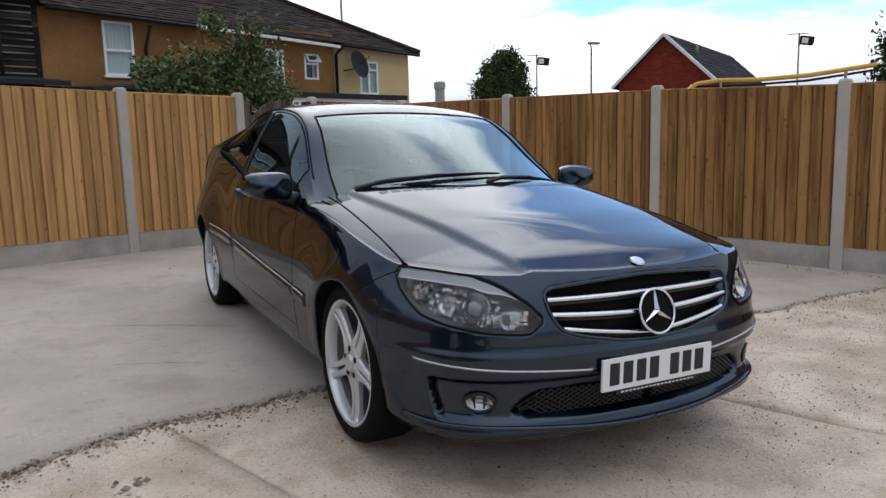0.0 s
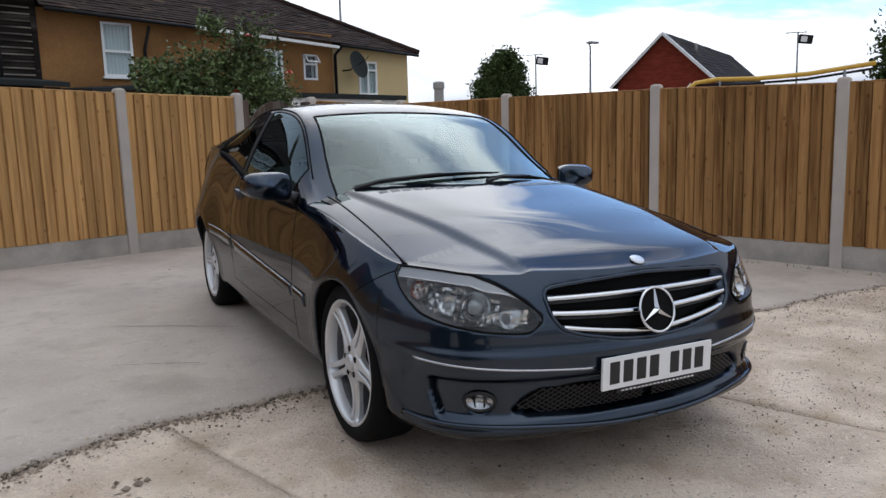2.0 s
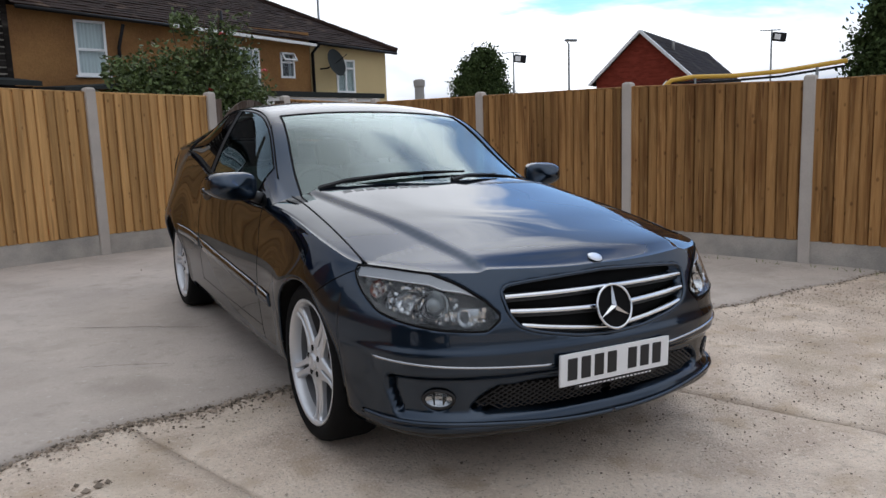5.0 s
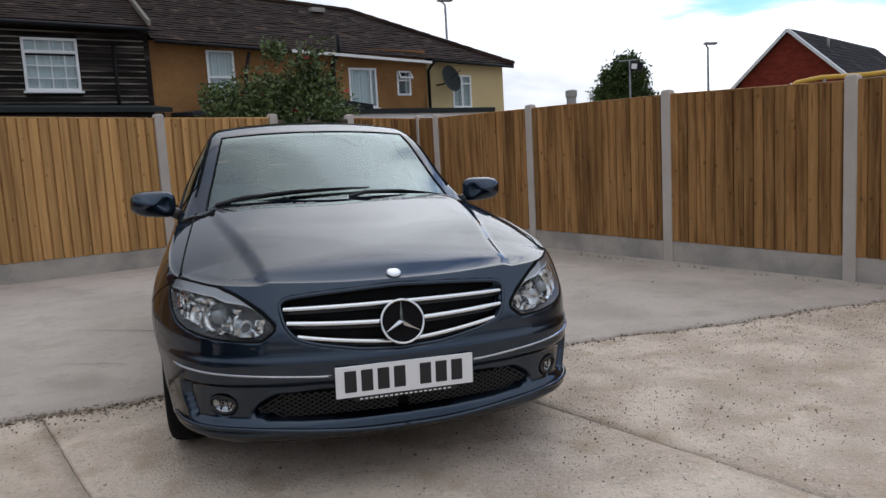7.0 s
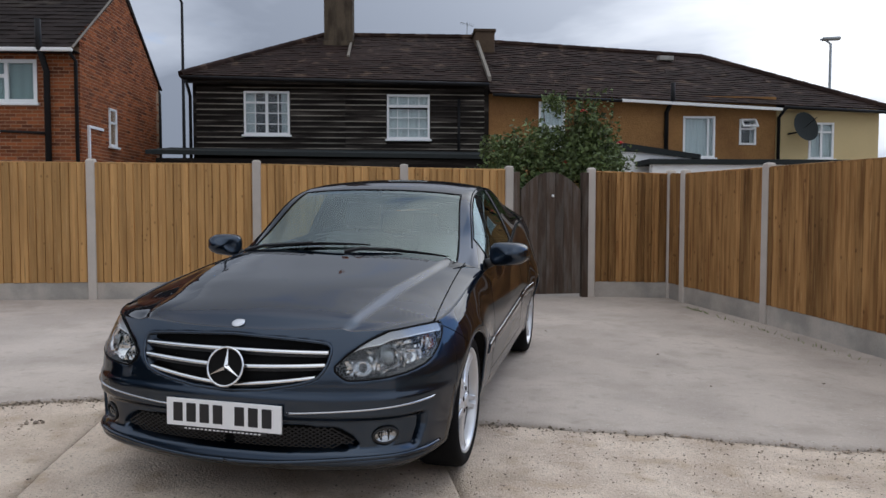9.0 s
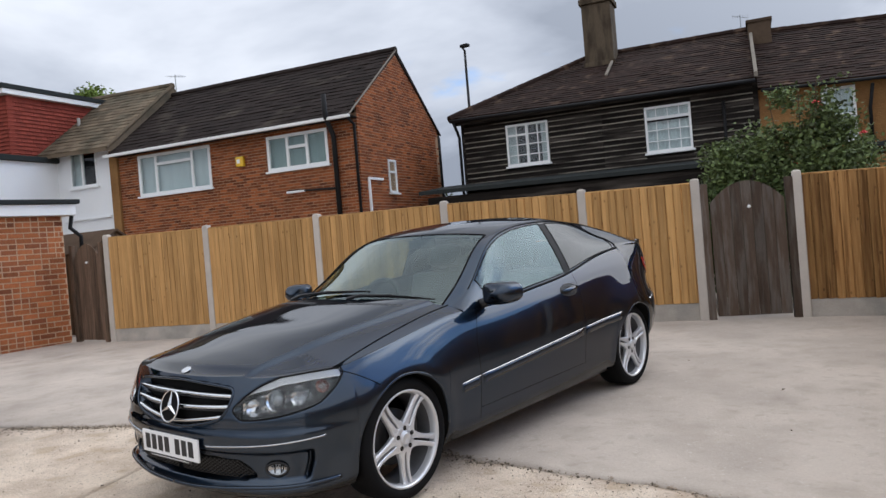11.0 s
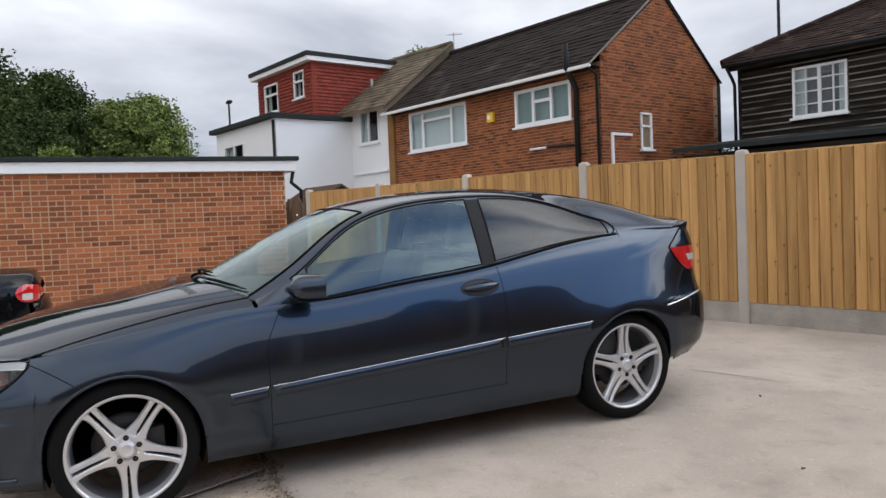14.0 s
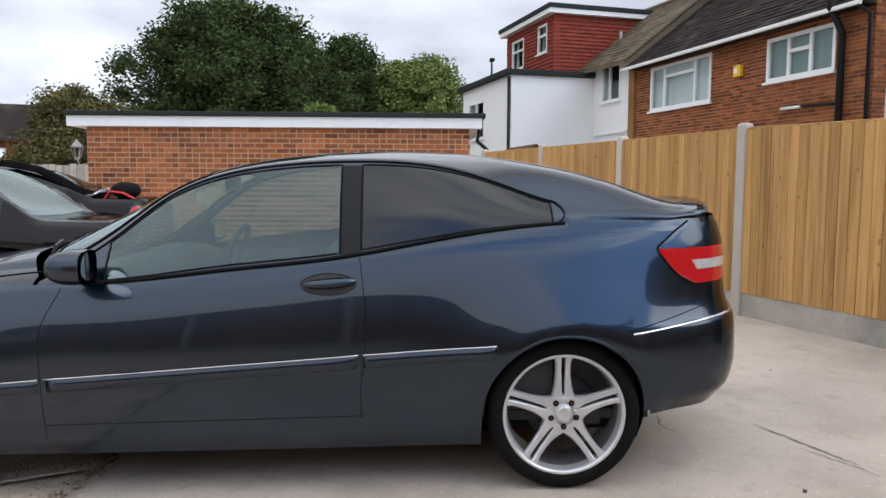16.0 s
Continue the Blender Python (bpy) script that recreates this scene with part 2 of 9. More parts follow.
M["white_render"] = mat("white_render", (0.78, 0.79, 0.80), 0.9, vary=0.05, scale=0.7, fine=25, bump=0.004, bump_scale=30)
M["white_paint"] = mat("white_paint", (0.80, 0.80, 0.79), 0.45, vary=0.05, scale=2, fine=20)
M["white_upvc"] = mat("white_upvc", (0.82, 0.83, 0.83), 0.3, vary=0.03, scale=3, fine=20)
M["curtain"] = mat("curtain", (0.72, 0.75, 0.76), 0.9, vary=0.16, scale=1.2, fine=8, stretch=(9, 9, 0.7))
M["blind"] = mat("blind", (0.30, 0.38, 0.37), 0.85, vary=0.14, scale=1.2, fine=8, stretch=(6, 6, 0.7))
# room darkness put into the colour of sheets set behind the windows
M["unlit_room"] = mat("unlit_room", (0.05, 0.055, 0.06), 0.9, vary=0.3, scale=1.5)
M["red_tile_hung"] = mat("red_tile_hung", (0.23, 0.05, 0.035), 0.85, vary=0.14, scale=1.5, fine=12, random_island=0.15)
M["shed_roof"] = mat("shed_roof", (0.085, 0.055, 0.036), 0.9, vary=0.3, scale=3, fine=20, bump=0.004, bump_scale=30)
M["felt"] = mat("felt", (0.028, 0.032, 0.032), 0.85, vary=0.2, scale=2, fine=25)
M["plastic_black"] = mat("plastic_black", (0.010, 0.010, 0.011), 0.6, spec=0.25, vary=0.1, scale=8)
M["well_dark"] = mat("shadow_gap", (0.008, 0.008, 0.009), 0.9, vary=0.1)
M["lead"] = mat("lead", (0.30, 0.29, 0.27), 0.7, vary=0.2, scale=3, fine=20)
M["galvanised"] = mat("galvanised", (0.33, 0.35, 0.36), 0.5, metal=0.7, vary=0.12, scale=4, fine=30)
M["yellow_paint"] = mat("yellow_paint", (0.62, 0.36, 0.04), 0.5, vary=0.15, scale=3, fine=25)
M["alarm_yellow"] = mat("alarm_yellow", (0.80, 0.50, 0.03), 0.4, vary=0.05)
M["chimney_render"] = mat("chimney_render", (0.10, 0.078, 0.055), 0.92, vary=0.35, scale=1.6, fine=14, bump=0.01, bump_scale=20, second=(0.055, 0.042, 0.03), second_scale=1.4, stretch=(3, 3, 0.7))
M["chimney_brick"] = mat("chimney_brick", (0.085, 0.06, 0.042), 0.92, vary=0.25, scale=2, fine=16, random_island=0.2)
M["leaf"] = mat("leaf", (0.150, 0.190, 0.056), 0.82, vary=0.3, scale=1.2, fine=6, random_island=0.45)
M["leaf_rose"] = mat("leaf_rose", (0.095, 0.130, 0.040), 0.70, vary=0.35, scale=1.6, fine=6, random_island=0.6)
M["leaf_dark"] = mat("leaf_dark", (0.050, 0.074, 0.024), 0.82, vary=0.3, scale=0.6, fine=4, random_island=0.45)
M["leaf_light"] = mat("leaf_light", (0.13, 0.18, 0.045), 0.82, vary=0.3, scale=0.8, fine=5, random_island=0.4)
M["leaf_autumn"] = mat("leaf_autumn", (0.105, 0.095, 0.036), 0.82, vary=0.3, scale=0.8, fine=5, random_island=0.4)
M["bark"] = mat("bark", (0.09, 0.065, 0.045), 0.9, vary=0.3, scale=3, fine=20, bump=0.01, bump_scale=12, stretch=(4, 4, 1))
M["rose_red"] = mat("rose_red", (0.55, 0.02, 0.025), 0.5, vary=0.2)
for key in ("leaf", "leaf_rose", "leaf_dark", "leaf_light", "leaf_autumn"):
    M[key].node_tree.nodes["Principled BSDF"].inputs["Subsurface Weight"].default_value = 0.0
M["window_glass"] = glass("window_glass", (0.86, 0.90, 0.90), ior=1.5)

# ---- building tools ----
def gz(x, y):
    """Height of the yard, which falls gently towards the street side."""
    cx = 0.8 + 4.6 * math.tanh((x - 0.8) / 4.6) if x < 0.8 else 0.8 + 6 * math.tanh((x - 0.8) / 6)
    cy = 8 * math.tanh(y / 8)
    return 0.02 * cy - 0.02 * (cx - 0.8)


def finish(bm, name, material, parent=None, smooth=False, label="", matrix=None):
    me = bpy.data.meshes.new(name)
    bm.to_mesh(me)
    bm.free()
    return link(me, name, material, parent, smooth, label, matrix)


def link(me, name, material, parent=None, smooth=False, label="", matrix=None):
    if material is not None and not me.materials:
        for m in material if isinstance(material, (list, tuple)) else (material,):
            me.materials.append(m)
    if smooth:
        me.polygons.foreach_set("use_smooth", [True] * len(me.polygons))
    ob = new(name, me)
    if parent is not None:
        ob.parent = parent
    if matrix is not None:
        ob.matrix_basis = matrix
    return tagged(ob, label=label)


def part(name, bm, material, parent, label="", smooth=False, matrix=None):
    """A bmesh as one mesh under a thing or a part."""
    return finish(bm, name, material, parent, smooth, label, matrix)


def thing(name, m, label, category, group="", kind=""):
    ob = new(name)
    ob.empty_display_size = 0.2
    ob.matrix_basis = m
    return tagged(ob, label, category, group, kind)


def pydata(name, verts, faces, material, parent=None, smooth=False, label="", matrix=None):
    me = bpy.data.meshes.new(name)
    me.from_pydata(verts, [], faces)
    me.update()
    return link(me, name, material, parent, smooth, label, matrix)


BOXF = ((0, 3, 2, 1), (4, 5, 6, 7), (0, 1, 5, 4), (1, 2, 6, 5), (2, 3, 7, 6), (3, 0, 4, 7))


def box(bm, a, b, m=None, bevel=0.0):
    """A box from corner a to corner b, its edges bevelled."""
    vs = []
    for z in (a[2], b[2]):
        for x, y in ((a[0], a[1]), (b[0], a[1]), (b[0], b[1]), (a[0], b[1])):
            v = Vector((x, y, z))
            vs.append(bm.verts.new(m @ v if m else v))
    fs = [bm.faces.new([vs[i] for i in f]) for f in BOXF]
    if bevel:
        es = {e for f in fs for e in f.edges}
        bmesh.ops.bevel(bm, geom=list(es), offset=bevel, segments=2, affect="EDGES", profile=0.6)
    return fs


def rod(bm, p, q, r, r2=None, seg=10, caps=True):
    """A round rod from p to q."""
    p, q = Vector(p), Vector(q)
    d = (q - p).normalized()
    s = d.orthogonal().normalized()
    t = d.cross(s)
    r2 = r if r2 is None else r2
    rings = []
    for c, rr in ((p, r), (q, r2)):
        rings.append([bm.verts.new(c + (s * math.cos(a) + t * math.sin(a)) * rr) for a in (2 * math.pi * i / seg for i in range(seg))])
    for i in range(seg):
        bm.faces.new((rings[0][i], rings[0][(i + 1) % seg], rings[1][(i + 1) % seg], rings[1][i]))
    if caps:
        bm.faces.new(rings[0][::-1])
        bm.faces.new(rings[1])


def tube(bm, pts, r, seg=8, closed=False):
    """A tube of radius r (a number or one for each point) along points."""
    pts = [Vector(p) for p in pts]
    n = len(pts)
    rings, s = [], None
    for i, p in enumerate(pts):
        a = pts[(i - 1) % n] if closed or i > 0 else p
        b = pts[(i + 1) % n] if closed or i < n - 1 else p
        d = (b - a).normalized()
        s = d.orthogonal().normalized() if s is None else (s - d * s.dot(d)).normalized()
        t = d.cross(s)
        rr = r[i] if isinstance(r, (list, tuple)) else r
        rings.append([bm.verts.new(p + (s * math.cos(k) + t * math.sin(k)) * rr) for k in (2 * math.pi * j / seg for j in range(seg))])
    for i in range(n if closed else n - 1):
        a, b = rings[i], rings[(i + 1) % n]
        for j in range(seg):
            bm.faces.new((a[j], a[(j + 1) % seg], b[(j + 1) % seg], b[j]))
    if not closed:
        bm.faces.new(rings[0][::-1])
        bm.faces.new(rings[-1])


def lathe(bm, prof, seg=48, m=None):
    """A surface turned round the local x axis: prof holds (x, radius)."""
    rings = []
    for x, r in prof:
        ring = []
        for i in range(seg):
            a = 2 * math.pi * i / seg
            v = Vector((x, r * math.cos(a), r * math.sin(a)))
            ring.append(bm.verts.new(m @ v if m else v))
        rings.append(ring)
    for a, b in zip(rings, rings[1:]):
        for i in range(seg):
            bm.faces.new((a[i], a[(i + 1) % seg], b[(i + 1) % seg], b[i]))
    return rings


def curve(pairs):
    """A smooth monotone curve through (x, y) pairs, as a function."""
    xs = [p[0] for p in pairs]
    ys = [p[1] for p in pairs]
    n = len(xs)
    d = [(ys[i + 1] - ys[i]) / (xs[i + 1] - xs[i]) for i in range(n - 1)]
    ms = [d[0]] + [0.0 if d[i - 1] * d[i] <= 0 else 2 * d[i - 1] * d[i] / (d[i - 1] + d[i]) for i in range(1, n - 1)] + [d[-1]]

    def f(x):
        if x <= xs[0]:
            return ys[0] + (x - xs[0]) * 0
        if x >= xs[-1]:
            return ys[-1]
        i = max(k for k in range(n - 1) if xs[k] <= x)
        h = xs[i + 1] - xs[i]
        t = (x - xs[i]) / h
        return ((2 * t ** 3 - 3 * t ** 2 + 1) * ys[i] + (t ** 3 - 2 * t ** 2 + t) * h * ms[i]
                + (-2 * t ** 3 + 3 * t ** 2) * ys[i + 1] + (t ** 3 - t ** 2) * h * ms[i + 1])
    return f


def fair(pairs):
    """A curve of even curvature (natural cubic) through (x, y) pairs, as a function."""
    xs, ys = np.array([p[0] for p in pairs]), np.array([p[1] for p in pairs])
    n = len(xs)
    h = np.diff(xs)
    m, r = np.eye(n), np.zeros(n)
    for i in range(1, n - 1):
        m[i, i - 1:i + 2] = h[i - 1], 2 * (h[i - 1] + h[i]), h[i]
        r[i] = 6 * ((ys[i + 1] - ys[i]) / h[i] - (ys[i] - ys[i - 1]) / h[i - 1])
    k = [float(v) for v in np.linalg.solve(m, r)]
    xs, ys = [float(v) for v in xs], [float(v) for v in ys]

    def f(x):
        x = min(max(x, xs[0]), xs[-1])
        i = min(n - 2, max(j for j in range(n) if xs[j] <= x))
        d = xs[i + 1] - xs[i]
        a, b = (xs[i + 1] - x) / d, (x - xs[i]) / d
        return a * ys[i] + b * ys[i + 1] + ((a ** 3 - a) * k[i] + (b ** 3 - b) * k[i + 1]) * d * d / 6
    return f


def smoothstep(a, b, x):
    t = min(1.0, max(0.0, (x - a) / (b - a)))
    return t * t * (3 - 2 * t)

# ---- ground and yard ----
def axis(lo, hi, step, far):
    xs = [lo + i * step for i in range(int(round((hi - lo) / step)) + 1)]
    s = step
    a, b = [], []
    p = xs[-1]
    while p < far:
        s *= 1.45
        p += s
        b.append(p)
    s, p = step, xs[0]
    while p > -far:
        s *= 1.45
        p -= s
        a.append(p)
    return a[::-1] + xs + b


M["ground"] = mat("ground_earth", (0.27, 0.225, 0.18), 0.95, vary=0.3, scale=0.8, fine=25, bump=0.01, bump_scale=40)
M["slab_rear"] = mat("slab_rear", (0.50, 0.432, 0.372), 0.9, vary=0.14, scale=1.3, fine=55, bump=0.004, bump_scale=70, second=(0.42, 0.362, 0.312), second_at=(0.42, 0.62), second_scale=1.1, specks=((240, 0.63, 0.70, (0.22, 0.19, 0.16), 0.55), (3.2, 0.54, 0.72, (0.36, 0.305, 0.255), 0.5), (11, 0.58, 0.70, (0.36, 0.31, 0.26), 0.45), (38, 0.66, 0.72, (0.60, 0.56, 0.50), 0.5), (1.7, 0.60, 0.72, (0.30, 0.255, 0.215), 0.4)))
M["slab_front"] = mat("slab_front", (0.68, 0.565, 0.455), 0.93, vary=0.17, scale=2.2, fine=45, bump=0.012, bump_scale=85, second=(0.54, 0.435, 0.345), second_at=(0.44, 0.60), second_scale=2.6, specks=((150, 0.62, 0.70, (0.28, 0.23, 0.18), 0.45), (70, 0.64, 0.70, (0.20, 0.165, 0.13), 0.6), (26, 0.60, 0.68, (0.40, 0.33, 0.26), 0.5), (60, 0.60, 0.68, (0.74, 0.65, 0.55), 0.6), (5, 0.56, 0.70, (0.44, 0.33, 0.22), 0.55), (1.6, 0.55, 0.68, (0.42, 0.335, 0.245), 0.55)))
M["pebble"] = mat("pebble", (0.27, 0.22, 0.172), 0.88, vary=0.2, scale=9, random_island=0.6)

gx_, gy_ = axis(-6, 7, 0.5, 1500), axis(-6, 8, 0.5, 1500)
gv = [(x, y, gz(x, y) - 0.022) for y in gy_ for x in gx_]
gw = len(gx_)
gf = [(j * gw + i, j * gw + i + 1, (j + 1) * gw + i + 1, (j + 1) * gw + i) for j in range(len(gy_) - 1) for i in range(gw - 1)]
tagged(pydata("ground", gv, gf, M["ground"], smooth=True), "bare earth and gravel ground around the yard", "ground", kind="structure")


def rag(x, seed=0.0, amp=0.05):
    return amp * (noise.noise((x * 1.1, seed, 3.1)) * 1.3 + 0.55 * noise.noise((x * 4.3, seed + 4, 1.7)) + 0.35 * noise.noise((x * 15, seed + 9, 0.3)))


edge_mid = curve([(-9, -1.2), (-4, -0.5), (-2.8, -0.05), (-2.06, 0.33), (-1.45, 0.57), (-0.76, 0.65), (0.8, 0.68), (1.4, 0.73), (2.4, 0.74), (3.2, 0.79), (4.2, 0.88), (8, 1.1)])


def joint_a(y):
    return -1.46 + 0.36 * (0.5 - y) + rag(y, 11, 0.008)


def joint_b(y):
    return 0.82 + 0.42 * (-0.22 - y) + rag(y, 23, 0.008)


yard = thing("yard_pavement", pose(0, 0, 0), "weathered concrete yard, cracked and cast in several slabs", "pavement", kind="structure")


def slab(x_lo, x_hi, y_lo, y_hi, nu, nv, rise, material, rough, label):
    """A slab cast between two edges in x (functions of y) and two in y (functions of x)."""
    vs, fs = [], []
    for j in range(nv + 1):
        t = j / nv
        for i in range(nu + 1):
            s = i / nu
            y = 0.0
            x = 0.0
            for _ in range(4):
                x = x_lo(y) * (1 - s) + x_hi(y) * s
                y = y_lo(x) * (1 - t) + y_hi(x) * t
            z = gz(x, y) + rise + rough * (noise.noise((x * 2.1, y * 2.1, 0)) + 0.5 * noise.noise((x * 7, y * 7, 2)))
            rim = min(i, nu - i, j, nv - j)
            vs.append((x, y, z - (0.004 if rim == 0 else 0.0)))
    w = nu + 1
    for j in range(nv):
        for i in range(nu):
            fs.append((j * w + i, j * w + i + 1, (j + 1) * w + i + 1, (j + 1) * w + i))
    loop = [i for i in range(w)] + [j * w + nu for j in range(1, nv + 1)] + [nv * w + i for i in range(nu - 1, -1, -1)] + [j * w for j in range(nv - 1, 0, -1)]
    n0 = len(vs)
    vs += [(vs[k][0], vs[k][1], vs[k][2] - 0.09) for k in loop]
    for k in range(len(loop)):
        k2 = (k + 1) % len(loop)
        fs.append((loop[k2], loop[k], n0 + k, n0 + k2))
    return pydata("concrete_slab", vs, fs, material, yard, True, label)


slab(lambda y: -14, lambda y: 12, lambda x: edge_mid(x) + rag(x, 0, 0.05) + 0.001, lambda x: 9.0, 400, 110, 0.006, M["slab_rear"], 0.003, "smooth pale grey concrete slab")
slab(lambda y: -14, lambda y: joint_a(y) - 0.0035, lambda x: -9, lambda x: edge_mid(x) + rag(x, 0, 0.05) - 0.003 + rag(x, 40, 0.004), 160, 160, -0.004, M["slab_front"], 0.006, "rough beige concrete slab with exposed grit")
slab(lambda y: joint_a(y) + 0.0035, lambda y: joint_b(y) - 0.0018, lambda x: -9, lambda x: edge_mid(x) + rag(x, 0, 0.05) - 0.003 + rag(x, 40, 0.004), 120, 180, -0.004, M["slab_front"], 0.006, "rough beige concrete slab with exposed grit")
slab(lambda y: joint_b(y) + 0.0018, lambda y: 12, lambda x: -9, lambda x: edge_mid(x) + rag(x, 0, 0.05) - 0.003 + rag(x, 40, 0.004), 160, 180, -0.004, M["slab_front"], 0.006, "rough beige concrete slab with exposed grit")


def pebbles():
    rng = random.Random(5)
    vs, fs = [], []
    spots = []
    for _ in range(8200):
        x = rng.uniform(-3.4, 5.2)
        d = rng.random()
        if rng.random() < 0.25 + 0.6 * smoothstep(0.3, 1.2, x):
            continue
        spots.append((x, edge_mid(x) + rag(x, 0, 0.05) + (rng.gauss(-0.018, 0.030) if d < 0.6 else rng.gauss(-0.05, 0.08)), rng.uniform(0.0025, 0.010) * (1.4 - d * 0.8)))
    for _ in range(15000):
        x, y = rng.uniform(-4, 5.2), rng.uniform(-4.5, 0.6)
        if noise.noise((x * 1.7, y * 1.7, 8.0)) + 0.5 * noise.noise((x * 5, y * 5, 2.0)) > rng.uniform(-0.5, 0.35):
            spots.append((x, y, rng.uniform(0.0015, 0.0042) if rng.random() < 0.95 else rng.uniform(0.005, 0.008)))
    for _ in range(1500):
        spots.append((2.3 + rng.gauss(1.2, 0.9), rng.gauss(0.30, 0.30), rng.uniform(0.002, 0.006)))
    for _ in range(500):
        spots.append((1.1 + rng.gauss(0.0, 0.5), -0.45 + rng.gauss(0.0, 0.35), rng.uniform(0.002, 0.0065)))
    for _ in range(9):
        spots.append((-1.68 + rng.gauss(0, 0.07), -0.06 + rng.gauss(0, 0.07), rng.uniform(0.010, 0.020)))
    for _ in range(450):
        spots.append((rng.uniform(-5, 4), rng.uniform(1, 5.5), rng.uniform(0.002, 0.006)))
    for x, y, r in spots:
        n0 = len(vs)
        z = gz(x, y) - 0.002
        k = [rng.uniform(0.7, 1.3) for _ in range(6)]
        vs += [(x + r * k[0], y, z + r * 0.4), (x, y + r * k[1], z + r * 0.4), (x - r * k[2], y, z + r * 0.4), (x, y - r * k[3], z + r * 0.4), (x, y, z + r * k[4]), (x, y, z - r * 0.4)]
        for a, b in ((0, 1), (1, 2), (2, 3), (3, 0)):
            fs += [(n0 + a, n0 + b, n0 + 4), (n0 + b, n0 + a, n0 + 5)]
    tagged(pydata("loose_grit", vs, fs, M["pebble"]), "loose grit and small stones lying on the concrete", "gravel", kind="stuff")


pebbles()


M["crack"] = mat("crack", (0.13, 0.115, 0.10), 0.95, vary=0.3, scale=20)


def crack(pts, width, seed):
    """A ragged hairline crack in the concrete."""
    rng = random.Random(seed)
    fine = []
    for (x0, y0), (x1, y1) in zip(pts, pts[1:]):
        n = max(3, int(math.hypot(x1 - x0, y1 - y0) / 0.025))
        fine += [(x0 + (x1 - x0) * k / n + rng.gauss(0, 0.004), y0 + (y1 - y0) * k / n + rng.gauss(0, 0.004)) for k in range(n)]
    vs, fs = [], []
    for k, (x, y) in enumerate(fine):
        a, b = fine[max(0, k - 1)], fine[min(len(fine) - 1, k + 1)]
        d = Vector((b[0] - a[0], b[1] - a[1], 0)).normalized()
        w = width * math.sin(math.pi * (k + 0.3) / len(fine)) ** 0.5 * rng.uniform(0.35, 1.2)
        for s in (-1, 1):
            vs.append((x - d.y * w * s, y + d.x * w * s, gz(x, y) + 0.0105))
        if k:
            fs.append((2 * k - 2, 2 * k - 1, 2 * k + 1, 2 * k))
    pydata("crack", vs, fs, M["crack"], yard, False, "dark hairline crack")


crack([(0.10, 3.84), (0.32, 3.93), (0.47, 3.99), (0.68, 4.09)], 0.006, 1)
crack([(0.42, 3.90), (0.62, 4.02), (0.80, 4.10)], 0.003, 2)
crack([(-1.62, 2.45), (-1.18, 2.22), (-0.80, 1.98)], 0.005, 3)
crack([(-1.60, 1.50), (-1.32, 1.40), (-1.12, 1.30)], 0.004, 4)
crack([(-3.30, 2.80), (-2.95, 2.79), (-2.60, 2.74)], 0.008, 5)
crack([(-0.10, 3.40), (0.10, 3.36), (0.22, 3.42)], 0.004, 6)


def fallen_leaves():
    rng = random.Random(12)
    for x, y in ((1.9, 2.9), (2.6, 3.4), (-1.62, 0.02), (-1.72, -0.12), (2.2, 1.9), (3.0, 2.2), (-0.9, 4.4), (0.9, 3.7)):
        bm = bmesh.new()
        r = rng.uniform(0.010, 0.02)
        m = pose(x, y, gz(x, y) + 0.009, rng.uniform(-12, 12), rng.uniform(-12, 12), rng.uniform(0, 360))
        ring = [bm.verts.new(m @ Vector((r * (1 if k % 2 else 0.6) * math.cos(k * math.pi / 4), 0.6 * r * (1 if k % 2 else 0.7) * math.sin(k * math.pi / 4), 0.3 * r * math.sin(k)))) for k in range(8)]
        c = bm.verts.new(m @ Vector((0, 0, 0.006)))
        for k in range(8):
            bm.faces.new((ring[k], ring[(k + 1) % 8], c))
        tagged(finish(bm, "dead_leaf", M["bark"]), "small curled brown dead leaf on the concrete", "leaf", "fallen leaves")


fallen_leaves()

# ---- fences ----
BOARD_H = 1.0


def board_mesh(material):
    """A feather-edge board 1 m long that is thick on one side, with a worn top."""
    bm = bmesh.new()
    sect = [(-0.064, 0.010), (0.064, 0.010), (0.064, 0.004), (0.037, 0.003), (0.030, -0.008), (-0.050, -0.022), (-0.060, -0.021), (-0.064, -0.016)]
    rings = [[bm.verts.new((x, y, z)) for x, y in sect] for z in (0.0, 1.0)]
    n = len(sect)
    for i in range(n):
        bm.faces.new((rings[0][i], rings[0][(i + 1) % n], rings[1][(i + 1) % n], rings[1][i]))
    bm.faces.new(rings[1])
    bm.faces.new(rings[0][::-1])
    bmesh.ops.recalc_face_normals(bm, faces=bm.faces)
    me = bpy.data.meshes.new("board")
    bm.to_mesh(me)
    bm.free()
    me.materials.append(material)
    return me


BOARDS = {key: board_mesh(M[key]) for key in ("fence_board", "fence_board_shaded")}
fence_rng = random.Random(31)


def post_mesh(h):
    bm = bmesh.new()
    w = 0.052
    prof = [(w, -0.1), (w, h - 0.045), (w * 0.96, h - 0.02), (w * 0.80, h - 0.006), (w * 0.45, h)]
    rings = []
    for r, z in prof:
        c = r * 0.82
        rings.append([bm.verts.new((x, y, z)) for x, y in ((-c, -r), (c, -r), (r, -c), (r, c), (c, r), (-c, r), (-r, c), (-r, -c))])
    for a, b in zip(rings, rings[1:]):
        for i in range(8):
            bm.faces.new((a[i], a[(i + 1) % 8], b[(i + 1) % 8], b[i]))
    bm.faces.new(rings[-1])
    me = bpy.data.meshes.new("post")
    bm.to_mesh(me)
    bm.free()
    me.materials.append(M["concrete_post"])
    return me


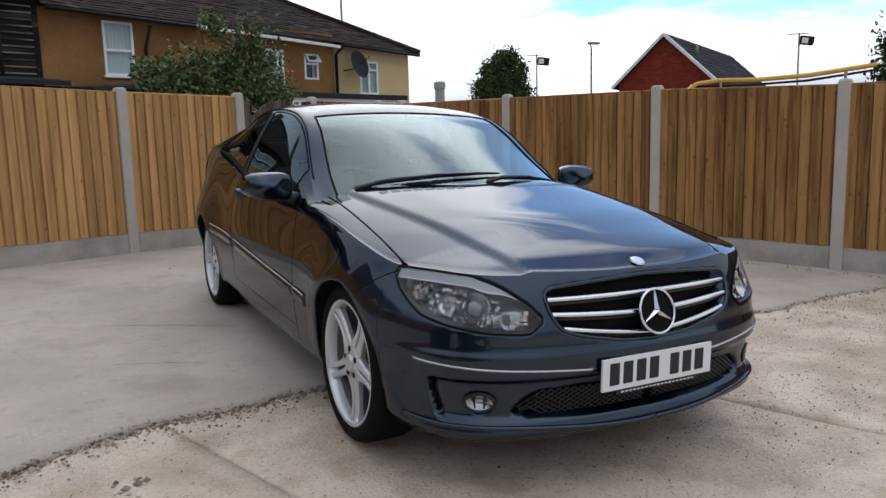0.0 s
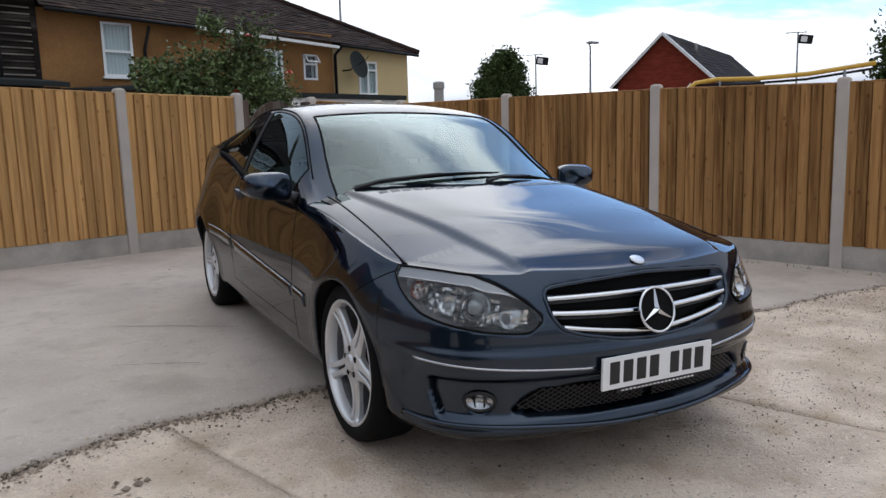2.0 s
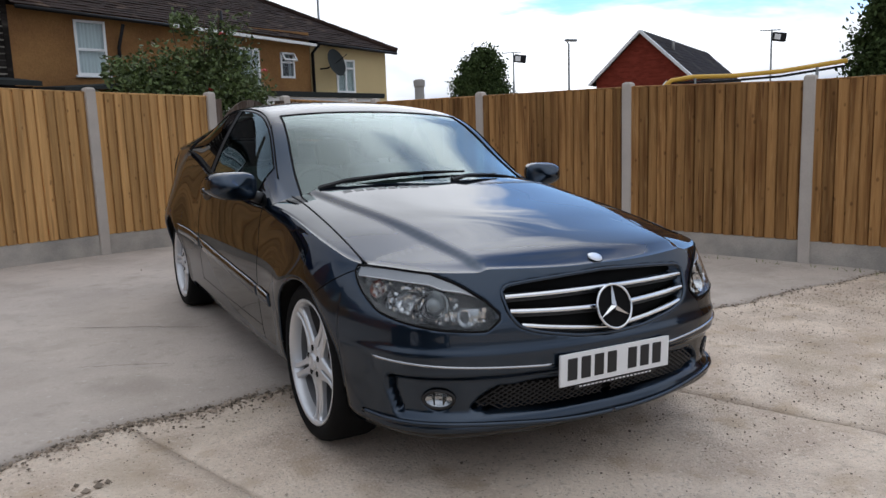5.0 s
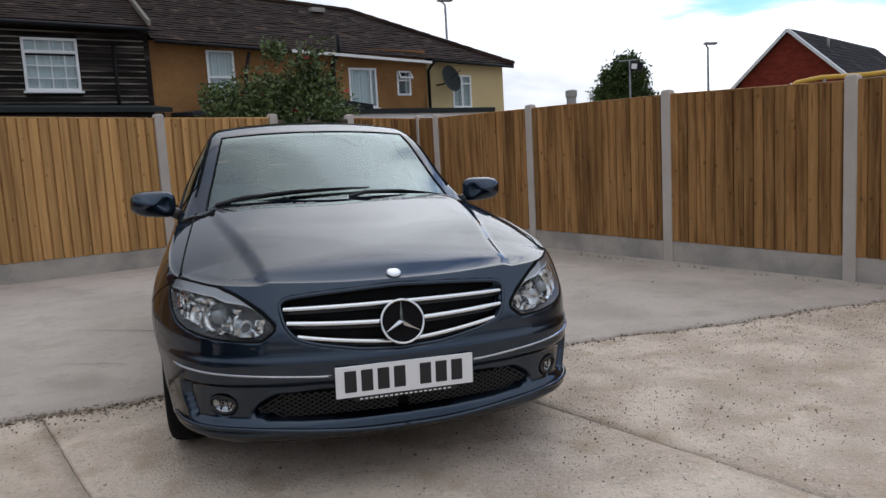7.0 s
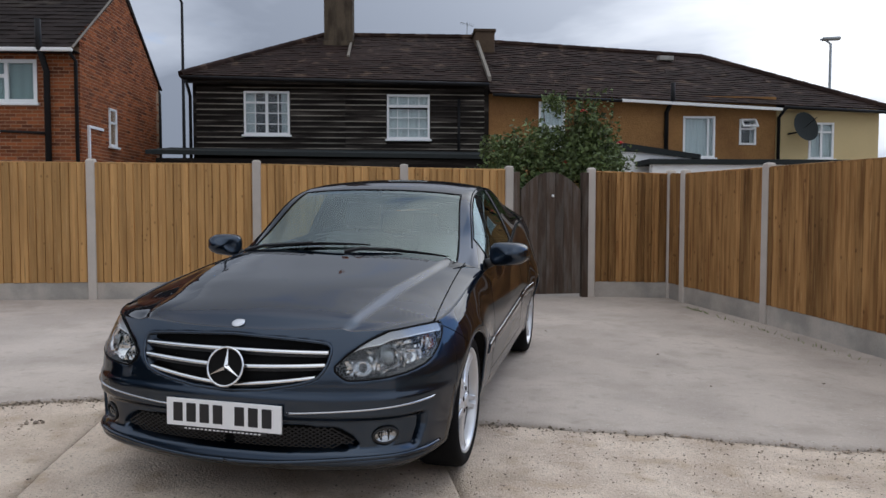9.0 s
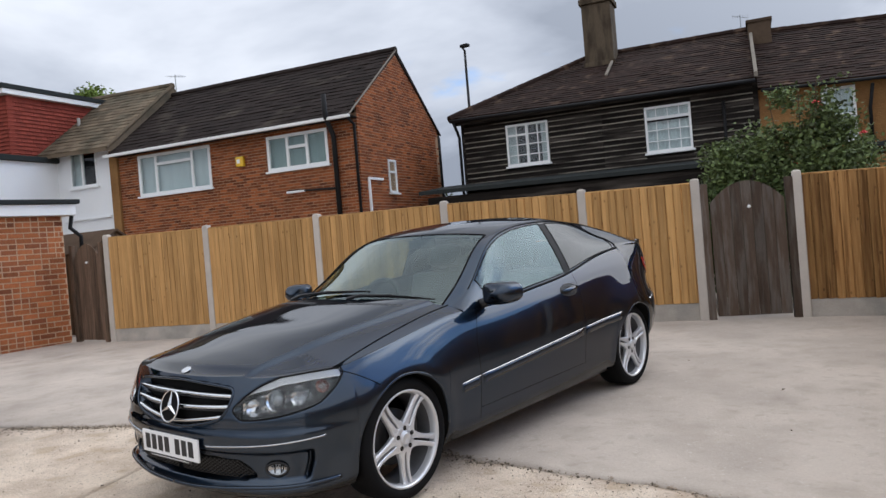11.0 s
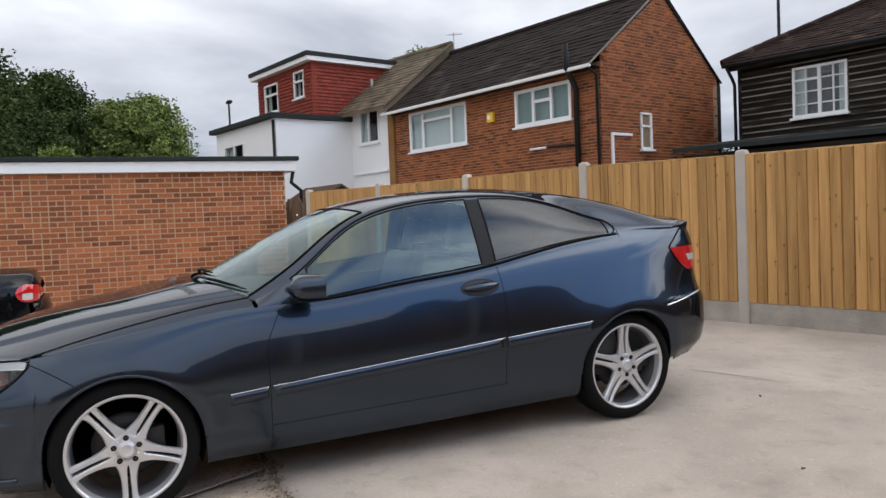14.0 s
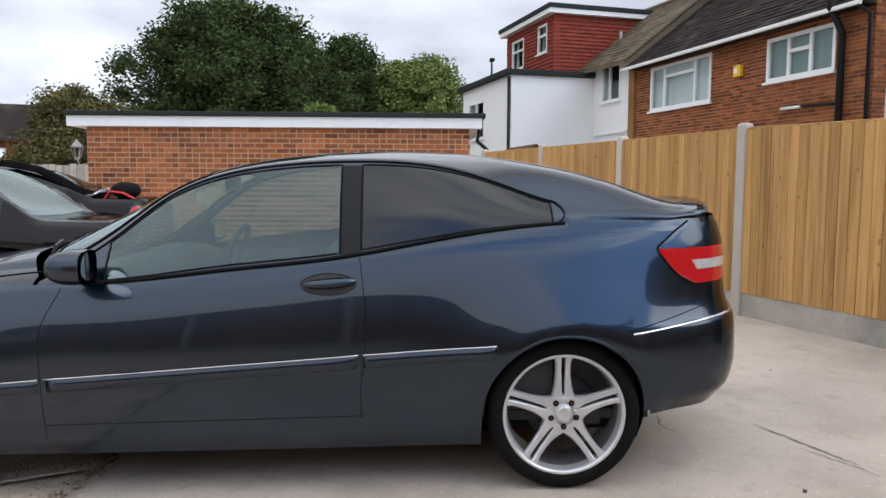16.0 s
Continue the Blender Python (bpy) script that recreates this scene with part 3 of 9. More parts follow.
def fence_post(parent, p, top):
    z = gz(*p[:2])
    return link(post_mesh(top - z), "post", None, parent, label="weathered concrete post", matrix=pose(p[0], p[1], z, 0, 0, p[2]))


def fence_panel(parent, p, q, top_p, top_q, side=-1, n=None, gravel=0.215, wood="fence_board"):
    """Feather-edge boards over a concrete gravel board between two posts. side: which way the face looks."""
    p, q = Vector((p[0], p[1], 0)), Vector((q[0], q[1], 0))
    d = q - p
    length = d.length
    u = d / length
    a = math.degrees(math.atan2(u.y, u.x))
    nrm = Vector((-u.y, u.x, 0)) * side
    gap = 0.05
    z0, z1 = gz(p.x, p.y), gz(q.x, q.y)
    bm = bmesh.new()
    m = pose(0, 0, 0)
    inner = length - 2 * gap
    # gravel board, sheared to the ground
    vs = []
    for s, zz in ((gap, z0), (length - gap, z1)):
        c = p + u * s
        for off, dz in ((0.024, -0.05), (0.024, gravel - 0.006), (0.018, gravel), (-0.024, gravel), (-0.024, -0.05)):
            vs.append(bm.verts.new((c.x + nrm.x * off, c.y + nrm.y * off, zz + dz)))
    for i in range(5):
        bm.faces.new((vs[i], vs[(i + 1) % 5], vs[5 + (i + 1) % 5], vs[5 + i]))
    bm.faces.new(vs[:5])
    bm.faces.new(vs[5:][::-1])
    bmesh.ops.recalc_face_normals(bm, faces=bm.faces)
    part("gravel_board", bm, M["gravel_board"], parent, "grey concrete gravel board")
    n = n or max(3, round(inner / 0.096))
    step = inner / n
    drop = 0.055
    for i in range(n):
        s = gap + step * (i + 0.5)
        c = p + u * s + nrm * 0.014
        f = s / length
        zb = z0 * (1 - f) + z1 * f + gravel
        zt = top_p * (1 - f) + top_q * f - drop
        ob = new("board", BOARDS[wood])
        ob.parent = parent
        k = step / 0.108
        ob.matrix_basis = Matrix.Translation((c.x, c.y, zb + fence_rng.uniform(-0.004, 0.003))) @ pose(0, 0, 0, 0, fence_rng.uniform(-0.25, 0.25), a if side < 0 else a + 180) @ Matrix.Diagonal((k * fence_rng.uniform(0.97, 1.0), 1.0, zt - zb + fence_rng.uniform(-0.006, 0.006), 1))
    # rails behind, and a thin capping strip
    bm = bmesh.new()
    for h in (0.12, 0.55, 0.9):
        a0 = p + u * gap - nrm * 0.02
        a1 = q - u * gap - nrm * 0.02
        zb0 = z0 + gravel + (top_p - drop - z0 - gravel) * h
        zb1 = z1 + gravel + (top_q - drop - z1 - gravel) * h
        tube(bm, [(a0.x, a0.y, zb0), (a1.x, a1.y, zb1)], 0.022, 4)
    part("rail", bm, M[wood], parent)
    bm = bmesh.new()
    vs = []
    for c, zt in ((p + u * gap, top_p - drop), (q - u * gap, top_q - drop)):
        for off, dz in ((0.026, -0.006), (0.026, 0.008), (0.0, 0.014), (-0.026, 0.008), (-0.026, -0.006)):
            vs.append(bm.verts.new((c.x + nrm.x * off, c.y + nrm.y * off, zt + dz)))
    for i in range(5):
        bm.faces.new((vs[i], vs[(i + 1) % 5], vs[5 + (i + 1) % 5], vs[5 + i]))
    bm.faces.new(vs[:5])
    bm.faces.new(vs[5:][::-1])
    bmesh.ops.recalc_face_normals(bm, faces=bm.faces)
    part("capping", bm, M[wood], parent)


def fence_run(label, pts, tops, side=-1, wood="fence_board"):
    f = thing("fence", pose(0, 0, 0), label, "fence", "yard fences", "structure")
    for i, p in enumerate(pts):
        j = min(i, len(pts) - 2)
        a = math.degrees(math.atan2(pts[j + 1][1] - pts[j][1], pts[j + 1][0] - pts[j][0]))
        fence_post(f, (p[0], p[1], a), tops[i])
    for i in range(len(pts) - 1):
        fence_panel(f, pts[i], pts[i + 1], tops[i], tops[i + 1], side, wood=wood)
    return f


BACK = [(-8.37, 3.12), (-6.55, 3.78), (-4.70, 4.40), (-2.80, 4.99), (-1.089, 5.652), (0.2, 6.10)]
fence_run("golden brown feather-edge board fence with concrete posts", BACK, [1.90, 1.89, 1.884, 1.876, 1.845, 1.832])
GATE_R, CORN_A, CORN_B = (1.235, 6.55), (2.265, 6.80), (2.42, 6.40)
fence_run("short golden brown board fence beside the garden gate", [GATE_R, CORN_A, CORN_B], [1.82, 1.79, 1.77], wood="fence_board_shaded")
# these boards carry the shade of their side in the colour
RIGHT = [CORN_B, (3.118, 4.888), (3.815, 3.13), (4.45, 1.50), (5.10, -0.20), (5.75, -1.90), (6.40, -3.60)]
fence_run("long brown feather-edge board fence with concrete posts", RIGHT[1:], [1.752, 1.728, 1.668, 1.66, 1.64, 1.62], wood="fence_board_shaded")
f_link = thing("fence", pose(0, 0, 0), "narrow brown board fence panel at the yard corner", "fence", "yard fences", "structure")
fence_panel(f_link, CORN_B, RIGHT[1], 1.77, 1.752, wood="fence_board_shaded")


def garden_gate(p, q, label, arched, height, n, wood="gate_board"):
    """A ledged gate of dark boards between two timber posts."""
    p, q = Vector((*p, 0)), Vector((*q, 0))
    d = q - p
    w = d.length
    a = math.degrees(math.atan2(d.y, d.x))
    base = gz(p.x, p.y)
    g = thing("garden_gate", pose(p.x, p.y, base, 0, 0, a), label, "gate")
    for s in (0.09, w - 0.09):
        bm = bmesh.new()
        box(bm, (s - 0.045, -0.045, -0.05), (s + 0.045, 0.045, height - 0.02), bevel=0.006)
        part("gate_post", bm, M[wood], g, "dark stained timber post")
    x0, x1 = 0.15, w - 0.15
    step = (x1 - x0) / n
    for i in range(n):
        xa, xb = x0 + i * step + 0.002, x0 + (i + 1) * step - 0.002
        bm = bmesh.new()
        cols = []
        for x in (xa, (xa + xb) / 2, xb):
            f = (2 * (x - x0) / (x1 - x0) - 1)
            top = height - 0.02 - (0.24 * f * f if arched else 0.0)
            cols.append((x, top))
        fr = [bm.verts.new((x, -0.024, z)) for x, z in cols] + [bm.verts.new((xb, -0.024, 0.04)), bm.verts.new((xa, -0.024, 0.04))]
        bk = [bm.verts.new((v.co.x, 0.0, v.co.z)) for v in fr]
        bm.faces.new(fr[::-1])
        bm.faces.new(bk)
        for k in range(5):
            bm.faces.new((fr[k], fr[(k + 1) % 5], bk[(k + 1) % 5], bk[k]))
        bmesh.ops.recalc_face_normals(bm, faces=bm.faces)
        part("gate_board", bm, M[wood], g)
    for z in (0.35, 1.2):
        bm = bmesh.new()
        box(bm, (x0, 0.002, z), (x1, 0.035, z + 0.1), bevel=0.004)
        part("ledge", bm, M[wood], g)
    bm = bmesh.new()
    bmesh.ops.create_uvsphere(bm, u_segments=12, v_segments=8, radius=0.02, matrix=Matrix.Translation((w * 0.52, -0.04, height - 0.33)))
    rod(bm, (w * 0.52, -0.045, height - 0.33), (w * 0.52, -0.02, height - 0.33), 0.008)
    part("knob", bm, M["white_paint"], g, "small white knob", True)
    return g


garden_gate((0.20, 6.105), GATE_R, "dark brown timber garden gate with an arched top, closed", True, 1.66, 7)
garden_gate((-9.42, 2.98), (-8.42, 3.1), "weathered brown timber side gate with a rounded top, closed", True, 1.66, 8, "gate_board_brown")

# ---- houses ----
def wall_cells(bm, u0, u1, z0, z1, y0, y1, holes):
    """One wall between two planes y0 (face) and y1 (back) with rectangular openings (u0, u1, z0, z1) through it."""
    us = sorted({u0, u1, *[min(max(h[i], u0), u1) for h in holes for i in (0, 1)]})
    zs = sorted({z0, z1, *[min(max(h[i], z0), z1) for h in holes for i in (2, 3)]})
    full = set()
    for i in range(len(us) - 1):
        for k in range(len(zs) - 1):
            cu, cz = (us[i] + us[i + 1]) / 2, (zs[k] + zs[k + 1]) / 2
            if not any(h[0] < cu < h[1] and h[2] < cz < h[3] for h in holes):
                full.add((i, k))
    seen = {}

    def v(i, k, s):
        if (i, k, s) not in seen:
            seen[i, k, s] = bm.verts.new((us[i], y1 if s else y0, zs[k]))
        return seen[i, k, s]
    for i, k in full:
        bm.faces.new((v(i, k, 0), v(i + 1, k, 0), v(i + 1, k + 1, 0), v(i, k + 1, 0)))
        bm.faces.new((v(i, k + 1, 1), v(i + 1, k + 1, 1), v(i + 1, k, 1), v(i, k, 1)))
        for di, dk, p, q in ((-1, 0, (0, 0), (0, 1)), (1, 0, (1, 1), (1, 0)), (0, -1, (1, 0), (0, 0)), (0, 1, (0, 1), (1, 1))):
            if (i + di, k + dk) not in full:
                bm.faces.new((v(i + p[0], k + p[1], 0), v(i + q[0], k + q[1], 0), v(i + q[0], k + q[1], 1), v(i + p[0], k + p[1], 1)))


def window(parent, u0, u1, z0, z1, y, bars=(), rails=(), pane="curtain", sill=True, frame_w=0.055, open_top=0.0):
    """A white framed window in an opening whose wall face is at y; the room behind it is dark or curtained."""
    bm = bmesh.new()
    fy0, fy1 = y - 0.025, y + 0.05
    wall_cells(bm, u0, u1, z0, z1, fy0, fy1, [(u0 + frame_w, u1 - frame_w, z0 + frame_w, z1 - frame_w)])
    bmesh.ops.recalc_face_normals(bm, faces=bm.faces)
    win = part("window", bm, M["white_upvc"], parent, "white framed window")
    for s, w, za, zb in bars:
        c = u0 + (u1 - u0) * s
        beam("glazing_bar", win, (c - w / 2, fy0 + 0.004, z0 + (z1 - z0) * za), (c + w / 2, fy1 - 0.004, z0 + (z1 - z0) * zb), M["white_upvc"], "", 0.003)
    for s, w, ua, ub in rails:
        c = z0 + (z1 - z0) * s
        beam("glazing_bar", win, (u0 + (u1 - u0) * ua, fy0 + 0.006, c - w / 2), (u0 + (u1 - u0) * ub, fy1 - 0.006, c + w / 2), M["white_upvc"], "", 0.003)
    bm = bmesh.new()
    box(bm, (u0 + 0.02, y + 0.012, z0 + 0.02), (u1 - 0.02, y + 0.018, z1 - 0.02))
    pn = part("pane", bm, M["window_glass"], win, "clear window glass")
    pn.visible_shadow = False
    if pane in ("curtain", "blind"):
        vs, fs = [], []
        n = 28
        for i in range(n + 1):
            x = u0 + (u1 - u0) * i / n
            d = y + 0.09 + 0.02 * math.sin(i * 1.9 + u0) + 0.01 * math.sin(i * 0.7)
            vs += [(x, d, z0), (x, d, z1)]
        for i in range(n):
            fs.append((2 * i, 2 * i + 2, 2 * i + 3, 2 * i + 1))
        pydata("net_curtain", vs, fs, M[pane], win, True, "hanging white net curtain" if pane == "curtain" else "grey-green drawn blind")
    else:
        for a, c in ((u0, u0 + 0.22 * (u1 - u0)), (u1 - 0.2 * (u1 - u0), u1)):
            beam("curtain", win, (a, y + 0.15, z0), (c, y + 0.17, z1), M["curtain"], "drawn-back pale curtain", 0.004)
    if sill:
        bm = bmesh.new()
        box(bm, (u0 - 0.05, y - 0.085, z0 - 0.055), (u1 + 0.05, y + 0.02, z0 - 0.002), bevel=0.008)
        part("sill", bm, M["white_upvc"], win)
    return win


def tiles(parent, e0, e1, r0, r1, material, width=0.30, gauge=0.2, lift=0.02, seed=1, label="rows of roof tiles"):
    """Overlapping tiles on a roof plane: eave from e0 to e1, ridge from r0 to r1, all in the house's own axes."""
    rng = random.Random(seed)
    e0, e1, r0, r1 = (Vector(v) for v in (e0, e1, r0, r1))
    slope = ((r0 - e0).length + (r1 - e1).length) / 2
    rows = max(2, round(((r0 + r1) / 2 - (e0 + e1) / 2).length / gauge))
    nrm = (e1 - e0).cross(((r0 + r1) / 2) - e0).normalized()
    vs, fs = [], []
    for k in range(rows):
        a, b = e0.lerp(r0, k / rows), e1.lerp(r1, k / rows)
        a2, b2 = e0.lerp(r0, (k + 1.12) / rows), e1.lerp(r1, (k + 1.12) / rows)
        n = max(1, round((b - a).length / width))
        sh = 0.5 if k % 2 else 0.0
        for i in range(-1, n + 1):
            s, t = max(0.0, (i + sh) / n), min(1.0, (i + 1 + sh) / n)
            if t <= s:
                continue
            t -= 0.012 / max(1, n)
            h = lift * rng.uniform(0.8, 1.35)
            dz = rng.uniform(-0.008, 0.004)
            n0 = len(vs)
            p = [a.lerp(b, s), a.lerp(b, t), a2.lerp(b2, t), a2.lerp(b2, s)]
            top = [p[0] + nrm * (h + dz), p[1] + nrm * (h + dz), p[2] + nrm * (0.006 + dz), p[3] + nrm * (0.006 + dz)]
            vs += [tuple(v) for v in top] + [tuple(p[0] - nrm * 0.01), tuple(p[1] - nrm * 0.01)]
            fs += [(n0, n0 + 1, n0 + 2, n0 + 3), (n0 + 4, n0 + 5, n0 + 1, n0)]
    ob = pydata("roof_tiles", vs, fs, material, parent, False, label)
    return tagged(ob, kind="stuff")


def brick_face(parent, u0, u1, z0, z1, place, inside, material, singles=0, bed=0.075, length=0.225, name="brick", seed=3, joint=0.013, label="courses of brick", holes=(), top=None, lap=0.0, headers=0.0):
    """Stretcher bricks on a wall face. place(u, z, out) gives the point; inside(u, z) says where there is wall.
    The first so many bricks (singles) are objects of their own; the rest is joined."""
    rng = random.Random(seed)
    cells = []
    rows = int((z1 - z0) / bed)

    def cut(c, hs):
        """What is left of one brick beside the openings."""
        left = [c]
        for h0, h1, g0, g1 in hs:
            nxt = []
            for a, b, p, q in left:
                if b <= h0 or a >= h1 or q <= g0 or p >= g1:
                    nxt.append((a, b, p, q))
                    continue
                nxt += [k for k in ((a, h0, p, q), (h1, b, p, q), (max(a, h0), min(b, h1), p, g0), (max(a, h0), min(b, h1), g1, q)) if k[1] - k[0] > 0.012 and k[3] - k[2] > 0.012]
            left = nxt
        return left

    for k in range(rows):
        z = z0 + k * bed
        n = int((u1 - u0) / length) + 2
        for i in range(n):
            a = u0 + (i - (0.5 if k % 2 else 0.0)) * length
            b = a + length
            a, b = max(a, u0), min(b, u1)
            if b - a < 0.04 or not all(inside(q, z + w) for q in (a + 0.01, b - 0.01) for w in (0.01, bed - 0.01)):
                continue
            g = joint / 2
            if headers and rng.random() < headers:
                m_ = (a + b) / 2
                cells += cut((a + g, m_ - g, z + g, z + bed - g), holes) + cut((m_ + g, b - g, z + g, z + bed - g), holes)
                continue
            cells += cut((a + g, b - g, z + g, z + bed - g), holes)
    vs, fs = [], []
    shared = {}
    for c, (a, b, za, zb) in enumerate(cells):
        out = rng.uniform(0.006, 0.011)
        if c < singles and abs((b - a) - (length - joint)) < 1e-6:
            if "m" not in shared:
                bm = bmesh.new()
                box(bm, (0, -0.010, 0), (length - joint, 0.02, bed - joint), bevel=0.002)
                me = bpy.data.meshes.new(name)
                bm.to_mesh(me)
                bm.free()
                me.materials.append(material)
                shared["m"] = me
            ob = new(name, shared["m"])
            ob.parent = parent
            o, q = Vector(place(a, za, 0)), Vector(place(b, za, 0))
            d = q - o
            ob.matrix_basis = Matrix.Translation(Vector(place(a, za, out - 0.010))) @ pose(0, 0, 0, 0, 0, math.degrees(math.atan2(d.y, d.x)))
            continue
        n0 = len(vs)
        ta, tb = (zb, zb) if top is None else (min(zb, top(a)), min(zb, top(b)))
        if max(ta, tb) < za + 0.012:
            continue
        ta, tb = max(ta, za + 0.002), max(tb, za + 0.002)
        vs += [place(u, z, o + lap * (z == za and o > 0)) for o in (out, -0.02) for u, z in ((a, za), (b, za), (b, tb), (a, ta))]
        fs += [(n0, n0 + 1, n0 + 2, n0 + 3), (n0 + 4, n0 + 5, n0 + 1, n0), (n0 + 5, n0 + 6, n0 + 2, n0 + 1), (n0 + 6, n0 + 7, n0 + 3, n0 + 2), (n0 + 7, n0 + 4, n0, n0 + 3)]
    ob = pydata("brickwork", vs, fs, material, parent, False, label)
    return tagged(ob, kind="stuff")


def solid(name, parent, vs, fs, material, label=""):
    ob = pydata(name, vs, fs, material, parent, False, label)
    bm = bmesh.new()
    bm.from_mesh(ob.data)
    bmesh.ops.recalc_face_normals(bm, faces=bm.faces)
    bm.to_mesh(ob.data)
    bm.free()
    return ob


def pipe(name, parent, pts, r, material, label=""):
    bm = bmesh.new()
    tube(bm, pts, r, 10)
    return part(name, bm, material, parent, label, True)


def beam(name, parent, a, b, material, label="", bevel=0.01):
    bm = bmesh.new()
    box(bm, a, b, bevel=bevel)
    return part(name, bm, material, parent, label)


def aerial(parent, x, y, z, h=1.0, w=0.9):
    bm = bmesh.new()
    rod(bm, (x, y, z), (x, y, z + h), 0.014, seg=6)
    rod(bm, (x - w / 2, y, z + h), (x + w / 2, y + 0.1, z + h - 0.1), 0.008, seg=5)
    for i in range(7):
        s = -w / 2 + w * i / 6
        rod(bm, (x + s, y - 0.14, z + h - 0.05 - s * 0.1), (x + s, y + 0.16, z + h - 0.05 - s * 0.1), 0.004, seg=4)
    return part("aerial", bm, M["galvanised"], parent, "thin metal television aerial")


# The terrace behind the back fence: dark weatherboarded cottage, brown rendered house, cream end.
def terrace():
    h = thing("terrace_house", pose(-5.3, 14.95, 0, 0, 0, 16.5), "old terrace, black weatherboard, brown and cream render, tiled roof", "house")
    D = 7.0
    wins = [(-2.63, -1.46, 3.24, 4.36), (1.06, 2.18, 3.15, 4.31)]
    bm = bmesh.new()
    wall_cells(bm, -3.85, 3.71, -0.2, 4.62, 0.0, 0.2, wins)
    part("wall", bm, M["black_board"], h, "black painted boarding")
    beam("side_wall", h, (-3.85, 0.2, -0.2), (-3.65, D, 4.62), M["black_board"])
    beam("back_wall", h, (-3.65, D - 0.2, -0.2), (14.3, D, 3.9), M["brown_render"])
    # weatherboards, each its own plank
    z = 2.45
    row = 0
    while z < 4.6:
        spans = [(-3.87, 3.70)]
        for a, b, c, d in wins:
            if z + 0.15 > c - 0.06 and z < d + 0.0:
                spans = [s for u, v in spans for s in ((u, min(v, a - 0.01)), (max(u, b + 0.01), v)) if s[1] - s[0] > 0.05]
        for u, v in spans:
            cut = [u] + ([-0.02] if u < -0.3 and v > 0.3 else []) + [v]
            for p, q in zip(cut, cut[1:]):
                bm = bmesh.new()
                vs = []
                lean = 0.004 * math.sin(row * 3.3 + p)
                for x, dz in ((p, lean), (q - 0.004, -lean)):
                    for y, zz in ((-0.046, z), (-0.048, z + 0.030), (-0.010, z + 0.158), (0.0, z + 0.158), (0.0, z)):
                        vs.append(bm.verts.new((x, y, zz + dz)))
                for i in range(5):
                    f = bm.faces.new((vs[i], vs[(i + 1) % 5], vs[5 + (i + 1) % 5], vs[5 + i]))
                    f.material_index = 1 if i == 0 else 0
                bm.faces.new(vs[:5])
                bm.faces.new(vs[5:][::-1])
                bmesh.ops.recalc_face_normals(bm, faces=bm.faces)
                part("weatherboard", bm, (M["black_board"], M["worn_edge"]), h)
        z += 0.142
        row += 1
    beam("corner_board", h, (-3.92, -0.05, -0.2), (-3.83, 0.03, 4.62), M["black_board"])
    beam("corner_board", h, (3.62, -0.06, -0.2), (3.74, 0.03, 4.55), M["black_board"])
    # brown rendered house
    bw = [(5.08, 5.78, 2.93, 4.16), (9.0, 9.88, 2.70, 3.81), (10.55, 11.02, 3.05, 3.75)]
    bm = bmesh.new()
    wall_cells(bm, 3.74, 11.57, -0.2, 4.35, -0.02, 0.2, bw)
    part("wall", bm, M["brown_render"], h, "brown roughcast render")
    cw = [(12.47, 13.17, 2.68, 3.66)]
    bm = bmesh.new()
    wall_cells(bm, 11.57, 14.45, -0.2, 4.05, -0.06, 0.2, cw)
    part("wall", bm, M["cream_render"], h, "cream painted render")
    beam("side_wall", h, (14.25, 0.2, -0.2), (14.45, D, 4.0), M["cream_render"])
    # a near-black sheet across the house stands in for its unlit rooms
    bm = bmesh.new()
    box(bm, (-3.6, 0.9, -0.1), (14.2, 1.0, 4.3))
    part("inner_wall", bm, M["unlit_room"], h)
    # windows
    w = wins[0]
    third = ((0.5, 0.07, 0, 1), (0.25, 0.022, 0, 1), (0.75, 0.022, 0, 1))
    window(h, *w, -0.03, third, ((0.25, 0.022, 0, 1), (0.5, 0.022, 0, 1), (0.74, 0.05, 0, 0.5), (0.74, 0.022, 0.5, 1)), "dark")
    w = wins[1]
    window(h, *w, -0.03, ((0.25, 0.022, 0, 1), (0.5, 0.022, 0, 1), (0.75, 0.022, 0, 1)), ((0.24, 0.022, 0, 1), (0.48, 0.022, 0, 1), (0.74, 0.07, 0, 1)))
    # black strip on the window, standing for the shade in the opened gap
    beam("open_gap", h, (wins[1][0] + 0.06, -0.052, 3.925), (wins[1][1] - 0.06, -0.035, 3.965), M["well_dark"], "dark strip for the shade in the gap under the opened top lights", 0.0)
    window(h, *bw[0], -0.02, (), ((0.47, 0.06, 0, 1),))
    window(h, *bw[1], -0.02, ((0.78, 0.05, 0, 1),), ())
    window(h, *bw[2], -0.02, (), ((0.62, 0.05, 0, 1),), "dark", False)
    # top-hung vent pushed open
    bm = bmesh.new()
    m = Matrix.Translation((10.78, -0.06, 3.74)) @ pose(0, 0, 0, -38, 0, 0)
    for a, b in (((-0.22, -0.02, -0.26), (-0.17, 0.02, 0)), ((0.17, -0.02, -0.26), (0.22, 0.02, 0)), ((-0.22, -0.02, -0.05), (0.22, 0.02, 0)), ((-0.22, -0.02, -0.28), (0.22, 0.02, -0.23))):
        box(bm, a, b, m)
    part("vent_light", bm, M["white_upvc"], h, "small top-hung window pushed open")
    window(h, *cw[0], -0.07, ((0.5, 0.06, 0, 1),), ((0.74, 0.05, 0, 1),))
    # roofs: front and back slopes with hips
    eL, eM, eN, eR = (-4.12, -0.38, 4.70), (3.72, -0.38, 4.60), (3.74, -0.36, 4.34), (14.66, -0.36, 3.98)
